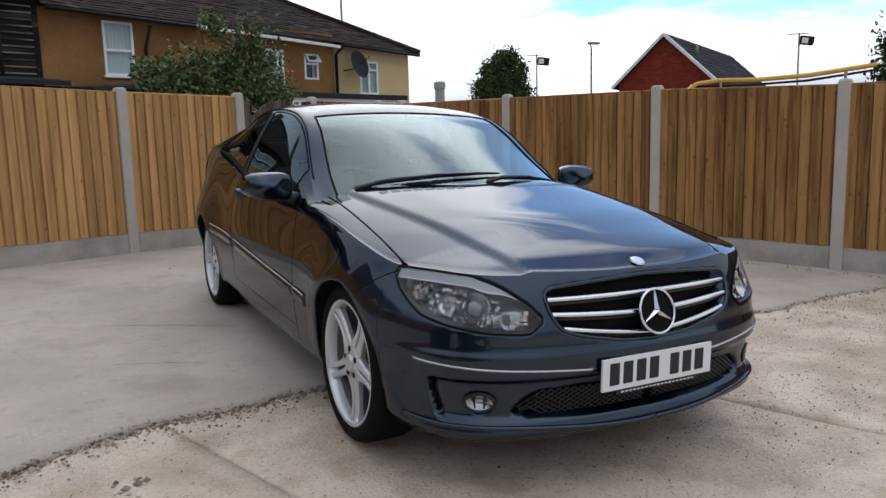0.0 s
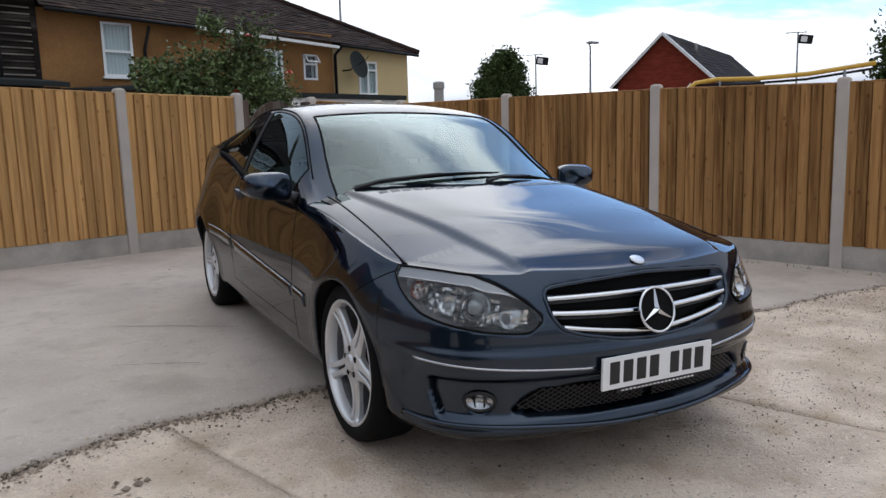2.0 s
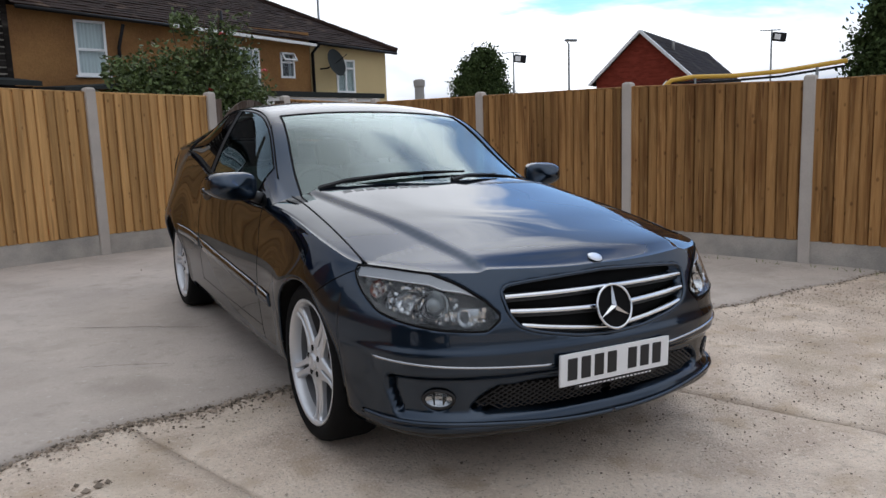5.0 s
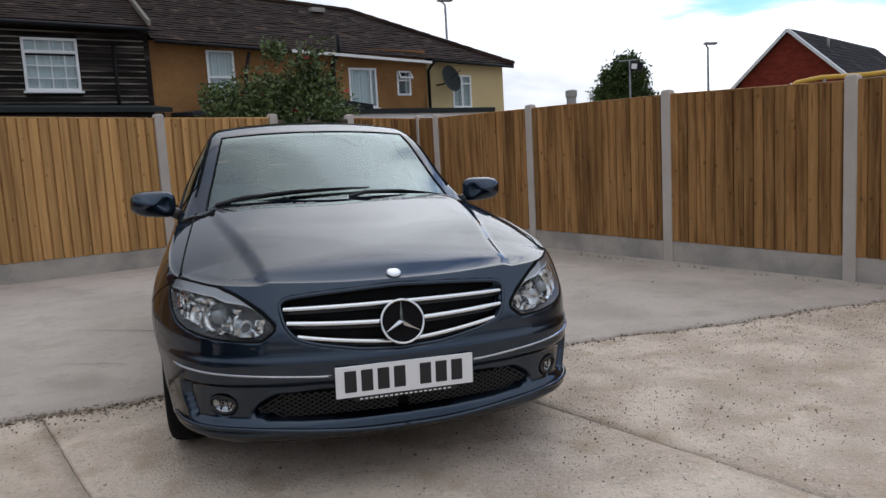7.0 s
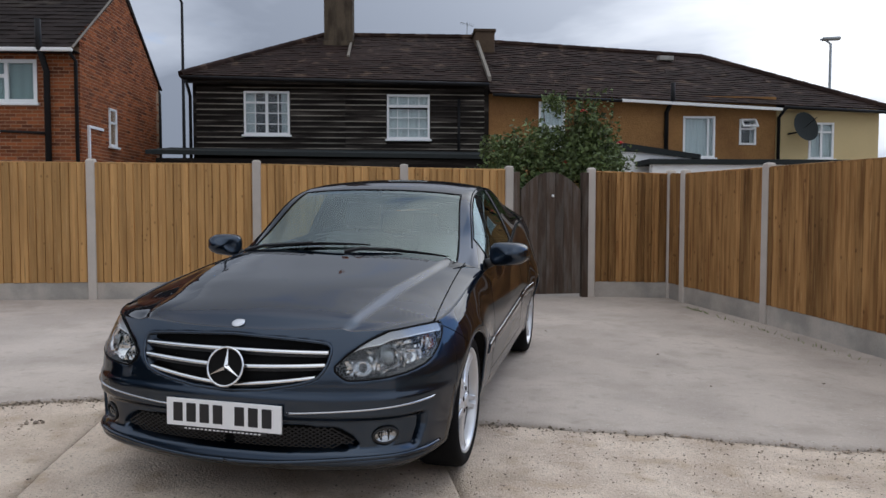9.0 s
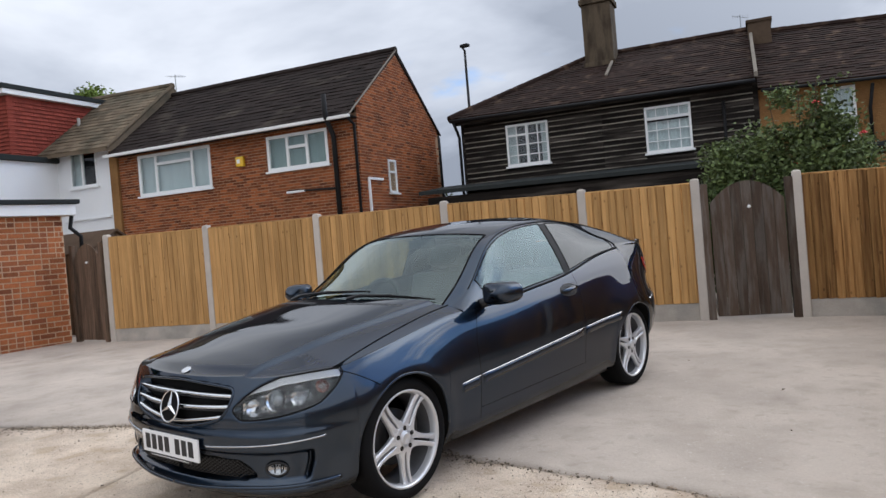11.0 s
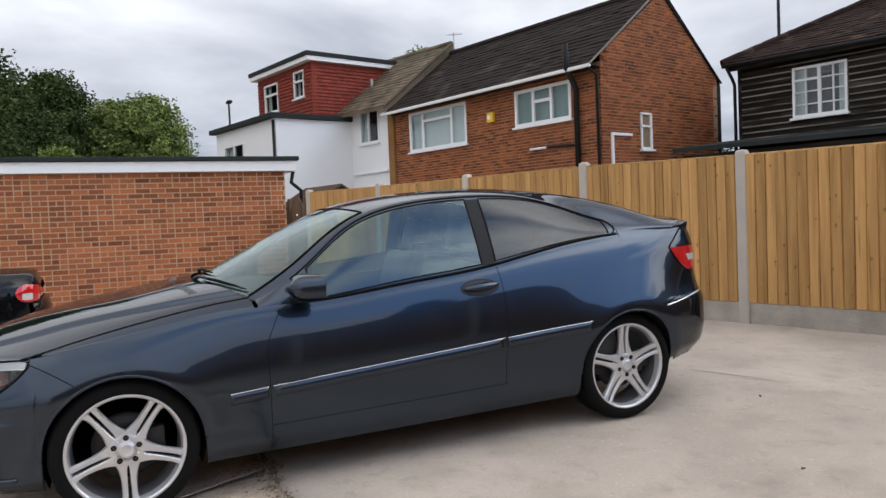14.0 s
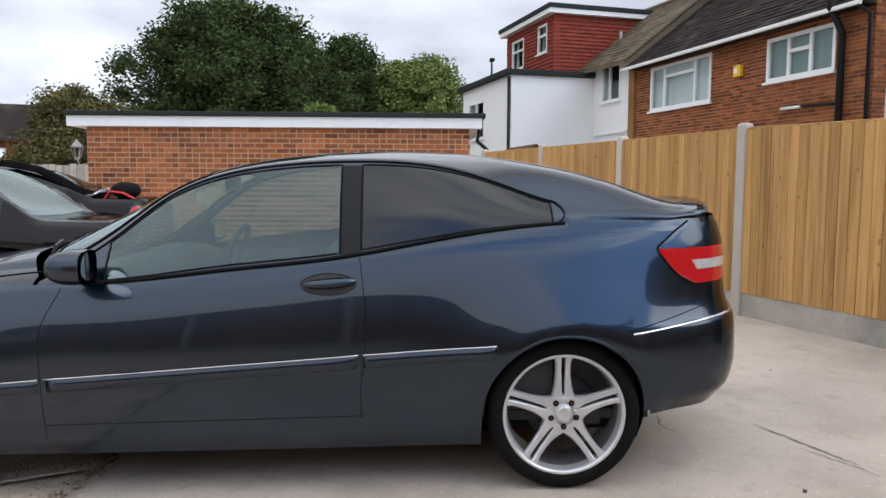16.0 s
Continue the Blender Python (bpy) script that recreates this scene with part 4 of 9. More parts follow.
    rL, rM, rN, rR = (-0.86, 3.5, 6.62), (3.72, 3.5, 6.62), (3.74, 3.5, 6.5), (10.93, 3.5, 6.12)
    bL, bM, bR = (-4.12, 7.4, 4.70), (3.72, 7.4, 4.55), (14.66, 7.4, 3.98)
    solid("roof", h, [eL, eM, rM, rL, bL, bM], [(0, 1, 2, 3), (0, 3, 4), (4, 3, 2, 5)], M["roof_tile"], "brown tiled hipped roof")
    solid("roof", h, [eN, eR, rR, rN, bM, bR], [(0, 1, 2, 3), (1, 5, 2), (3, 2, 5, 4)], M["roof_tile"], "brown tiled hipped roof")
    tiles(h, eL, eM, rL, rM, M["roof_tile"], 0.28, 0.19, seed=2)
    tiles(h, eN, eR, rN, rR, M["roof_tile"], 0.28, 0.19, seed=3)
    tiles(h, (14.66, -0.36, 3.98), (14.66, 7.4, 3.98), (10.93, 3.5, 6.12), (10.94, 3.51, 6.12), M["roof_tile"], 0.28, 0.19, seed=4)
    tiles(h, (-4.12, 7.4, 4.70), (-4.12, -0.38, 4.70), (-0.86, 3.5, 6.62), (-0.86, 3.49, 6.62), M["roof_tile"], 0.28, 0.19, seed=5)
    # ridge and hip tiles
    for pts, mt in (([rL, rM], 1), ([rN, rR], 1), ([eL, rL], 1), ([rR, eR], 1)):
        bm = bmesh.new()
        a, b = Vector(pts[0]), Vector(pts[1])
        n = int((b - a).length / 0.45)
        for i in range(n):
            p, q = a.lerp(b, i / n), a.lerp(b, (i + 1.03) / n)
            tube(bm, [p, q], [0.105, 0.115], 8)
        part("ridge_tiles", bm, M["roof_tile"], h)
    # gutters, fascia and downpipes
    beam("fascia", h, (-4.05, -0.33, 4.50), (3.70, -0.28, 4.66), M["black_board"], "black fascia board")
    pipe("gutter", h, [(-4.1, -0.42, 4.63), (3.7, -0.42, 4.53)], 0.05, M["plastic_black"])
    solid("gutter", h, [(x, y, z + d) for x, z in ((7.2, 4.20), (11.55, 4.004)) for y in (-0.42, -0.34) for d in (-0.075, 0.0)],
          [(0, 1, 3, 2), (4, 6, 7, 5), (0, 4, 5, 1), (2, 3, 7, 6), (1, 5, 7, 3), (0, 2, 6, 4)], M["white_paint"], "white painted gutter")
    pipe("gutter", h, [(3.8, -0.42, 4.27), (7.2, -0.42, 4.15)], 0.045, M["plastic_black"])
    pipe("gutter", h, [(11.6, -0.43, 4.02), (14.6, -0.43, 3.9)], 0.045, M["plastic_black"])
    pipe("downpipe", h, [(-4.0, -0.42, 4.6), (-3.98, -0.2, 4.35), (-3.97, -0.1, 4.2), (-3.97, -0.1, 0)], 0.04, M["plastic_black"])
    pipe("downpipe", h, [(8.52, -0.08, 0), (8.52, -0.08, 3.9), (8.56, -0.42, 4.2), (8.56, -0.42, 4.62)], 0.06, M["plastic_black"], "black soil pipe")
    pipe("downpipe", h, [(11.62, -0.42, 3.98), (11.60, -0.12, 3.78), (11.60, -0.12, 0)], 0.045, M["plastic_black"])
    pipe("downpipe", h, [(2.95, -0.06, 2.4), (2.95, -0.06, 4.2)], 0.04, M["plastic_black"])
    pipe("downpipe", h, [(6.05, -0.08, 2.5), (6.05, -0.08, 3.6), (6.1, -0.3, 4.1)], 0.04, M["plastic_black"])
    # chimneys
    bm = bmesh.new()
    box(bm, (-0.80, 2.5, 5.4), (0.04, 3.4, 7.95), bevel=0.03)
    box(bm, (-0.86, 2.44, 7.95), (0.10, 3.46, 8.12), bevel=0.02)
    box(bm, (-0.84, 2.46, 5.4), (0.08, 2.52, 6.25), bevel=0.015)
    ch = part("chimney", bm, M["chimney_render"], h, "tall brown rendered chimney stack")
    for x in (-0.6, -0.12):
        bm = bmesh.new()
        rings = lathe(bm, [(0, 0.13), (0.08, 0.14), (0.12, 0.11), (0.5, 0.095), (0.52, 0.12), (0.58, 0.12), (0.58, 0.08)], 14, Matrix.Translation((x, 2.95, 8.1)) @ Matrix.Rotation(-math.pi / 2, 4, "Y"))
        part("chimney_pot", bm, M["brick_semi"], ch, "terracotta chimney pot", True)
    bm = bmesh.new()
    box(bm, (3.66, 2.6, 5.6), (4.24, 3.5, 6.62), bevel=0.02)
    box(bm, (3.62, 2.56, 6.60), (4.28, 3.54, 6.69), bevel=0.02)
    part("chimney", bm, M["chimney_brick"], h, "short brown brick chimney stack")
    solid("party_wall", h, [(3.68, -0.4, 4.62), (3.76, -0.4, 4.62), (3.76, 2.7, 6.28), (3.68, 2.7, 6.28), (3.68, -0.4, 4.74), (3.76, -0.4, 4.74), (3.76, 2.7, 6.40), (3.68, 2.7, 6.40)], list(BOXF), M["flashing"], "pale mortar party wall upstand")
    solid("flashing", h, [(-0.05, 1.2, 5.52), (0.02, 1.2, 5.52), (0.02, 2.5, 6.17), (-0.05, 2.5, 6.17), (-0.05, 1.2, 5.57), (0.02, 1.2, 5.57), (0.02, 2.5, 6.22), (-0.05, 2.5, 6.22)], list(BOXF), M["flashing"])
    aerial(h, 3.5, 3.5, 6.6, 0.5, 0.4)
    bm = bmesh.new()
    box(bm, (9.3, 2.7, 5.86), (9.75, 2.95, 6.0), bevel=0.02)
    part("roof_vent", bm, M["lead"], h, "pale roof patch")
    # satellite dish
    bm = bmesh.new()
    c = Vector((12.12, -0.55, 3.50))
    ax = Vector((0.25, -0.93, 0.25)).normalized()
    t1 = ax.orthogonal().normalized()
    t2 = ax.cross(t1)
    rings = []
    for k in range(6):
        r = 0.40 * k / 5
        rings.append([bm.verts.new(c + ax * (0.35 * r * r - 0.05) + (t1 * math.cos(a) + t2 * math.sin(a)) * max(r, 0.003)) for a in (2 * math.pi * i / 28 for i in range(28))])
    for a, b in zip(rings, rings[1:]):
        for i in range(28):
            bm.faces.new((a[i], a[(i + 1) % 28], b[(i + 1) % 28], b[i]))
    dish = part("satellite_dish", bm, M["felt"], h, "dark grey satellite dish on a wall arm", True)
    bm = bmesh.new()
    tube(bm, [(11.9, -0.06, 3.35), (11.95, -0.35, 3.35), tuple(c - ax * 0.05)], 0.022, 8)
    rod(bm, c, c + ax * 0.45 - t2 * 0.1, 0.01)
    part("arm", bm, M["plastic_black"], dish)
    # lean-tos at ground floor
    solid("lean_to_roof", h, [(-4.5, -2.0, 2.58), (3.65, -2.0, 2.5), (3.65, -0.05, 2.72), (-4.5, -0.05, 2.80), (-4.5, -2.0, 2.68), (3.65, -2.0, 2.60), (3.65, -0.05, 2.82), (-4.5, -0.05, 2.90)], list(BOXF), M["felt"], "black felt lean-to roof")
    beam("lean_to_wall", h, (-4.3, -1.9, -0.1), (3.5, -1.7, 2.5), M["black_board"])
    solid("lean_to_roof", h, [(4.1, -1.9, 2.42), (6.6, -1.9, 2.62), (6.6, -0.05, 2.75), (4.1, -0.05, 2.55), (4.1, -1.9, 2.50), (6.6, -1.9, 2.70), (6.6, -0.05, 2.83), (4.1, -0.05, 2.63)], list(BOXF), M["felt"], "black felt lean-to roof")
    beam("lean_to_wall", h, (4.3, -1.8, -0.1), (6.5, -1.6, 2.4), M["brown_render"])
    solid("lean_to_roof", h, [(6.5, -1.7, 2.80), (8.8, -1.7, 2.55), (8.8, -0.05, 2.55), (6.5, -0.05, 2.80), (6.5, -1.7, 2.98), (8.8, -1.7, 2.66), (8.8, -0.05, 2.66), (6.5, -0.05, 2.98)], list(BOXF), M["felt"], "black felt lean-to roof")
    beam("lean_to_wall", h, (6.6, -1.6, -0.1), (8.6, -1.4, 2.72), M["white_paint"], "white painted boarding")
    beam("lean_to_roof", h, (7.2, -2.6, 2.36), (12.1, -0.02, 2.48), M["felt"], "black felt lean-to roof")
    beam("lean_to_wall", h, (7.3, -2.5, -0.1), (12.0, -2.3, 2.36), M["white_paint"], "white painted boarding")
    return h


terrace()


# The brick semi with its gable, and its white rendered neighbour with a tile-hung dormer.
def semi():
    h = thing("brick_house", pose(-10.25, 9.85, 0, 0, 0, 15), "orange-brown brick house with a gable and dark tiled roof", "house")
    EZ, RZ, RY, D, U0, U1 = 4.58, 6.56, 2.35, 4.78, -7.1, 0.88
    w1, w2, side = (-6.35, -3.74, 3.33, 4.48), (-1.86, 0.0, 3.52, 4.42), (1.42, 1.85, 2.75, 3.62)
    bm = bmesh.new()
    wall_cells(bm, U0, U1 - 0.012, -0.2, EZ + 0.1, 0.02, 0.25, [w1, w2])
    part("wall", bm, M["mortar_dark"], h)
    brick_face(h, U0, U1, 2.1, EZ + 0.05, lambda u, z, o: (u, 0.02 - o, z), lambda u, z: True, M["brick_semi"], seed=7, joint=0.017, label="orange-brown brick courses", holes=(w1, w2))
    # gable wall at U1, looking along +x
    def top(y):
        return EZ + (RZ - EZ) * ((y + 0.38) / (RY + 0.38) if y < RY else (D + 0.16 - y) / (D + 0.16 - RY))
    solid("wall", h, [(U1 - 0.2, 0.25, -0.2), (U1 - 0.2, D, -0.2), (U1 - 0.2, D, top(D)), (U1 - 0.2, RY, RZ), (U1 - 0.2, 0.25, top(0.25)), (U1 - 0.01, 0.25, -0.2), (U1 - 0.01, D, -0.2), (U1 - 0.01, D, top(D)), (U1 - 0.01, RY, RZ), (U1 - 0.01, 0.25, top(0.25))],
          [(4, 3, 2, 1, 0), (5, 6, 7, 8, 9), (0, 1, 6, 5), (1, 2, 7, 6), (2, 3, 8, 7), (3, 4, 9, 8), (4, 0, 5, 9)], M["mortar_dark"])
    brick_face(h, 0.012, D, 2.1, RZ + 0.05, lambda u, z, o: (U1 - 0.01 + o, u, z), lambda u, z: True, M["brick_semi"], seed=8, joint=0.017, label="orange-brown brick courses", holes=(side,), top=lambda u: top(u) + 0.01)
    beam("wall", h, (U0, D - 0.2, -0.2), (U1, D, EZ), M["mortar_dark"])
    # dark sheet in place of the unlit rooms
    bm = bmesh.new()
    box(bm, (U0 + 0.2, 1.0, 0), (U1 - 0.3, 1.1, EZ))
    part("inner_wall", bm, M["unlit_room"], h)
    window(h, *w1, 0.02, ((0.25, 0.075, 0, 1), (0.75, 0.075, 0, 1)), ((0.74, 0.075, 0.25, 0.75),), frame_w=0.075)
    window(h, *w2, 0.02, ((0.34, 0.075, 0, 1), (0.66, 0.075, 0, 1)), ((0.62, 0.075, 0.34, 0.66),), "blind", frame_w=0.075)
    # gable window
    bm = bmesh.new()
    a, b, c, d = side
    for y0, y1, z0, z1 in ((a, a + 0.05, c, d), (b - 0.05, b, c, d), (a, b, c, c + 0.05), (a, b, d - 0.05, d), (a, b, c + 0.52, c + 0.57)):
        box(bm, (U1 - 0.05, y0, z0), (U1 + 0.03, y1, z1), bevel=0.004)
    sw = part("window", bm, M["white_upvc"], h, "narrow white framed window")
    bm = bmesh.new()
    box(bm, (U1 - 0.012, a + 0.02, c + 0.02), (U1 - 0.006, b - 0.02, d - 0.02))
    part("pane", bm, M["window_glass"], sw)
    bm = bmesh.new()
    box(bm, (U1 - 0.05, a - 0.04, c - 0.05), (U1 + 0.09, b + 0.04, c - 0.002), bevel=0.006)
    part("sill", bm, M["white_upvc"], sw)
    # white pipe boxing on the gable
    bm = bmesh.new()
    box(bm, (U1 + 0.002, 0.30, 2.0), (U1 + 0.05, 0.36, 3.10))
    box(bm, (U1 + 0.002, 0.362, 3.04), (U1 + 0.05, 1.05, 3.10))
    part("door_frame", bm, M["white_upvc"], h, "white door frame edge")
    # roof
    ov = 0.035
    e0, e1, r0, r1 = (U0, -0.38, EZ + 0.0), (U1 + ov, -0.38, EZ + 0.0), (U0, RY, RZ + 0.1), (U1 + ov, RY, RZ + 0.1)
    solid("roof", h, [e0, e1, r1, r0, (U0, D + 0.16, EZ), (U1 + ov, D + 0.16, EZ), (U0, RY, RZ), (U1 + ov, RY, RZ)], [(0, 1, 2, 3), (3, 2, 5, 4), (0, 6, 7, 1), (6, 4, 5, 7), (1, 7, 5, 2)], M["roof_tile_dark"], "dark tiled pitched roof")
    tiles(h, e0, e1, r0, r1, M["roof_tile_dark"], 0.3, 0.2, seed=11)
    bm = bmesh.new()
    for i in range(18):
        tube(bm, [(U0 + (U1 + ov - U0) * i / 18, RY, RZ + 0.1), (U0 + (U1 + ov - U0) * (i + 1.03) / 18, RY, RZ + 0.1)], [0.1, 0.108], 8)
    part("ridge_tiles", bm, M["roof_tile_dark"], h)
    bm = bmesh.new()
    tube(bm, [(U1 + ov, -0.4, EZ), (U1 + ov, RY, RZ + 0.1)], 0.024, 6)
    part("verge", bm, M["flashing"], h, "pale mortar verge along the gable")
    bm = bmesh.new()
    tube(bm, [(U1 + ov, RY, RZ + 0.1), (U1 + ov, D + 0.16, EZ)], 0.022, 6)
    part("verge", bm, M["felt"], h, "dark verge along the gable")
    beam("fascia", h, (U0 - 0.15, -0.42, EZ - 0.070), (U1 + 0.03, -0.34, EZ + 0.010), M["white_paint"], "white fascia board and gutter", 0.02)
    # soffit coloured black so that the underside of the eave reads as shaded
    beam("soffit", h, (U0, -0.34, EZ - 0.045), (U1 + 0.02, 0.0, EZ - 0.015), M["black_board"])
    pipe("downpipe", h, [(0.25, -0.10, 2.0), (0.25, -0.10, 4.15), (0.25, -0.40, 4.6), (0.25, -0.42, 5.15)], 0.065, M["plastic_black"], "black soil pipe")
    pipe("downpipe", h, [(U1 - 0.05, -0.38, EZ - 0.06), (U1 - 0.05, -0.06, EZ - 0.20), (U1 - 0.05, -0.06, 0.2)], 0.038, M["plastic_black"])
    pipe("waste_pipe", h, [(-1.25, -0.05, 2.95), (0.25, -0.08, 2.88)], 0.03, M["plastic_black"])
    pipe("waste_pipe", h, [(-1.3, -0.06, 2.92), (-0.75, -0.06, 2.92)], 0.035, M["white_upvc"], "white overflow pipe")
    pipe("downpipe", h, [(U1 - 0.02, D + 0.075, 1.0), (U1 - 0.02, D + 0.075, 4.45), (U1 - 0.1, D + 0.2, 4.6)], 0.065, M["plastic_black"])
    bm = bmesh.new()
    box(bm, (-2.82, -0.10, 3.76), (-2.58, -0.0, 4.02), bevel=0.02)
    al = part("alarm_box", bm, M["alarm_yellow"], h, "yellow alarm box")
    bm = bmesh.new()
    box(bm, (-2.78, -0.104, 3.84), (-2.68, -0.098, 3.95))
    part("badge", bm, M["white_paint"], al)
    aerial(h, -6.9, RY, RZ, 0.75, 0.6)

    n = thing("white_house", pose(-10.25, 9.85, 0, 0, 0, 15), "white rendered house with flat-roofed extension and red tile-hung dormer", "house")
    ww = (-9.05, -7.95, 3.84, 4.95)
    bm = bmesh.new()
    wall_cells(bm, -16.0, -7.4, -0.2, 5.05, 0.0, 0.2, [ww])
    part("wall", bm, M["white_render"], n, "white painted render")
    beam("pier", n, (-7.4, -0.06, -0.2), (-7.102, 0.2, 4.75), M["brown_render"], "brown stained party pier")
    window(n, *ww, 0.0, ((0.45, 0.07, 0, 1),), (), "dark")
    # added dark sheet, so the panes look into shade
    beam("inner_wall", n, (-15.8, 1.1, 0), (-7.5, 1.2, 5), M["unlit_room"])
    a0, a1, b0, b1 = (-16.0, -0.4, 5.08), (-7.05, -0.4, 4.82), (-16.0, RY, 7.2), (-7.05, RY, 6.98)
    solid("roof", n, [a0, a1, b1, b0, (-16, D + 0.3, 5.0), (-7.05, D + 0.3, 4.8), (-16.0, -0.4, 4.95), (-7.05, -0.4, 4.7)], [(0, 1, 2, 3), (3, 2, 5, 4), (6, 7, 1, 0), (1, 7, 5, 2)], M["roof_tile_old"], "weathered brown tiled roof")
    tiles(n, a0, a1, b0, b1, M["roof_tile_old"], 0.3, 0.2, seed=12)
    bm = bmesh.new()
    tube(bm, [(-7.05, -0.42, 4.8), (-7.05, RY, 6.98)], 0.05, 6)
    for i in range(18):
        tube(bm, [(-16 + 8.95 * i / 18, RY, 7.2 - 0.22 * i / 18), (-16 + 8.95 * (i + 1.03) / 18, RY, 7.2 - 0.22 * (i + 1) / 18)], 0.1, 8)
    part("ridge_tiles", bm, M["roof_tile_old"], n)
    # extension towards the yard
    ex0, ex1, ey = -14.3, -9.6, -2.75
    ew = (-13.6, -12.0, 2.9, 4.15)
    bm = bmesh.new()
    wall_cells(bm, ex0, ex1, -0.2, 4.66, ey, ey + 0.2, [ew])
    part("extension_wall", bm, M["white_render"], n, "white painted render")
    beam("extension_wall", n, (ex1 - 0.2, ey + 0.2, -0.2), (ex1, 0.0, 4.66), M["white_render"], "", 0.0)
    beam("extension_wall", n, (ex0, ey + 0.2, -0.2), (ex0 + 0.2, 0.0, 4.66), M["white_render"], "", 0.0)
    window(n, *ew, ey, ((0.5, 0.08, 0, 1),), (), "dark")
    beam("inner_wall", n, (ex0 + 0.3, ey + 0.9, 0), (ex1 - 0.3, ey + 1.0, 4.5), M["unlit_room"])
    beam("flat_roof", n, (ex0 - 0.2, ey - 0.2, 4.66), (ex1 + 0.12, 0.25, 4.82), M["felt"], "dark felt flat roof edge", 0.02)
    pipe("downpipe", n, [(ex1 - 0.05, ey - 0.06, 0.2), (ex1 - 0.05, ey - 0.06, 4.6)], 0.045, M["plastic_black"])
    beam("ledge", n, (-9.4, -0.08, 2.86), (-7.5, 0.0, 2.93), M["white_render"], "white render ledge")
    # tile-hung dormer
    dx0, dx1, dy0, dy1, dz0, dz1 = -13.9, -9.9, -1.25, 2.3, 4.82, 6.62
    d1, d2 = (-13.4, -12.35, 5.35, 6.35), (-11.15, -10.45, 5.55, 6.45)
    bm = bmesh.new()
    wall_cells(bm, dx0, dx1, dz0, dz1, dy0 + 0.03, dy0 + 0.2, [d1, d2])
    dm = part("dormer", bm, M["red_tile_hung"], n, "dormer hung with red-brown tiles")
    def hung(name, place, u0, u1, inside, seed):
        return brick_face(dm, u0, u1, dz0, dz1, place, inside, M["red_tile_hung"], 0, 0.115, 0.19, name, seed, 0.006, "hanging red-brown tiles", lap=0.03)
    hung("tile", lambda u, z, o: (u, dy0 + 0.03 - o, z), dx0, dx1, lambda u, z: not any(w[0] < u < w[1] and w[2] < z < w[3] for w in (d1, d2)), 14)
    hung("tile", lambda u, z, o: (dx1 - 0.03 + o, u, z), dy0, dy1, lambda u, z: True, 15)
    window(n, *d1, dy0 + 0.03, (), ((0.62, 0.07, 0, 1),), "dark")
    window(n, *d2, dy0 + 0.03, (), ((0.62, 0.07, 0, 1),), "dark")
    beam("inner_wall", n, (dx0 + 0.3, dy0 + 0.8, dz0), (dx1 - 0.3, dy0 + 0.9, dz1), M["unlit_room"])
    beam("dormer_cheek", n, (dx1 - 0.2, dy0 + 0.2, dz0), (dx1 - 0.03, dy1, dz1), M["red_tile_hung"])
    beam("dormer_cheek", n, (dx0 + 0.03, dy0 + 0.2, dz0), (dx0 + 0.2, dy1, dz1), M["red_tile_hung"])
    beam("dormer_fascia", n, (dx0 - 0.2, dy0 - 0.2, dz1), (dx1 + 0.15, dy1 + 0.3, dz1 + 0.15), M["white_paint"], "white dormer fascia", 0.01)
    beam("flat_roof", n, (dx0 - 0.24, dy0 - 0.24, dz1 + 0.154), (dx1 + 0.19, dy1 + 0.34, dz1 + 0.29), M["felt"], "dark felt flat roof edge", 0.01)
    pipe("flue", n, [(dx1 + 0.3, 0.9, 5.7), (dx1 + 0.3, 0.9, 6.15)], 0.05, M["lead"])
    return h


semi()


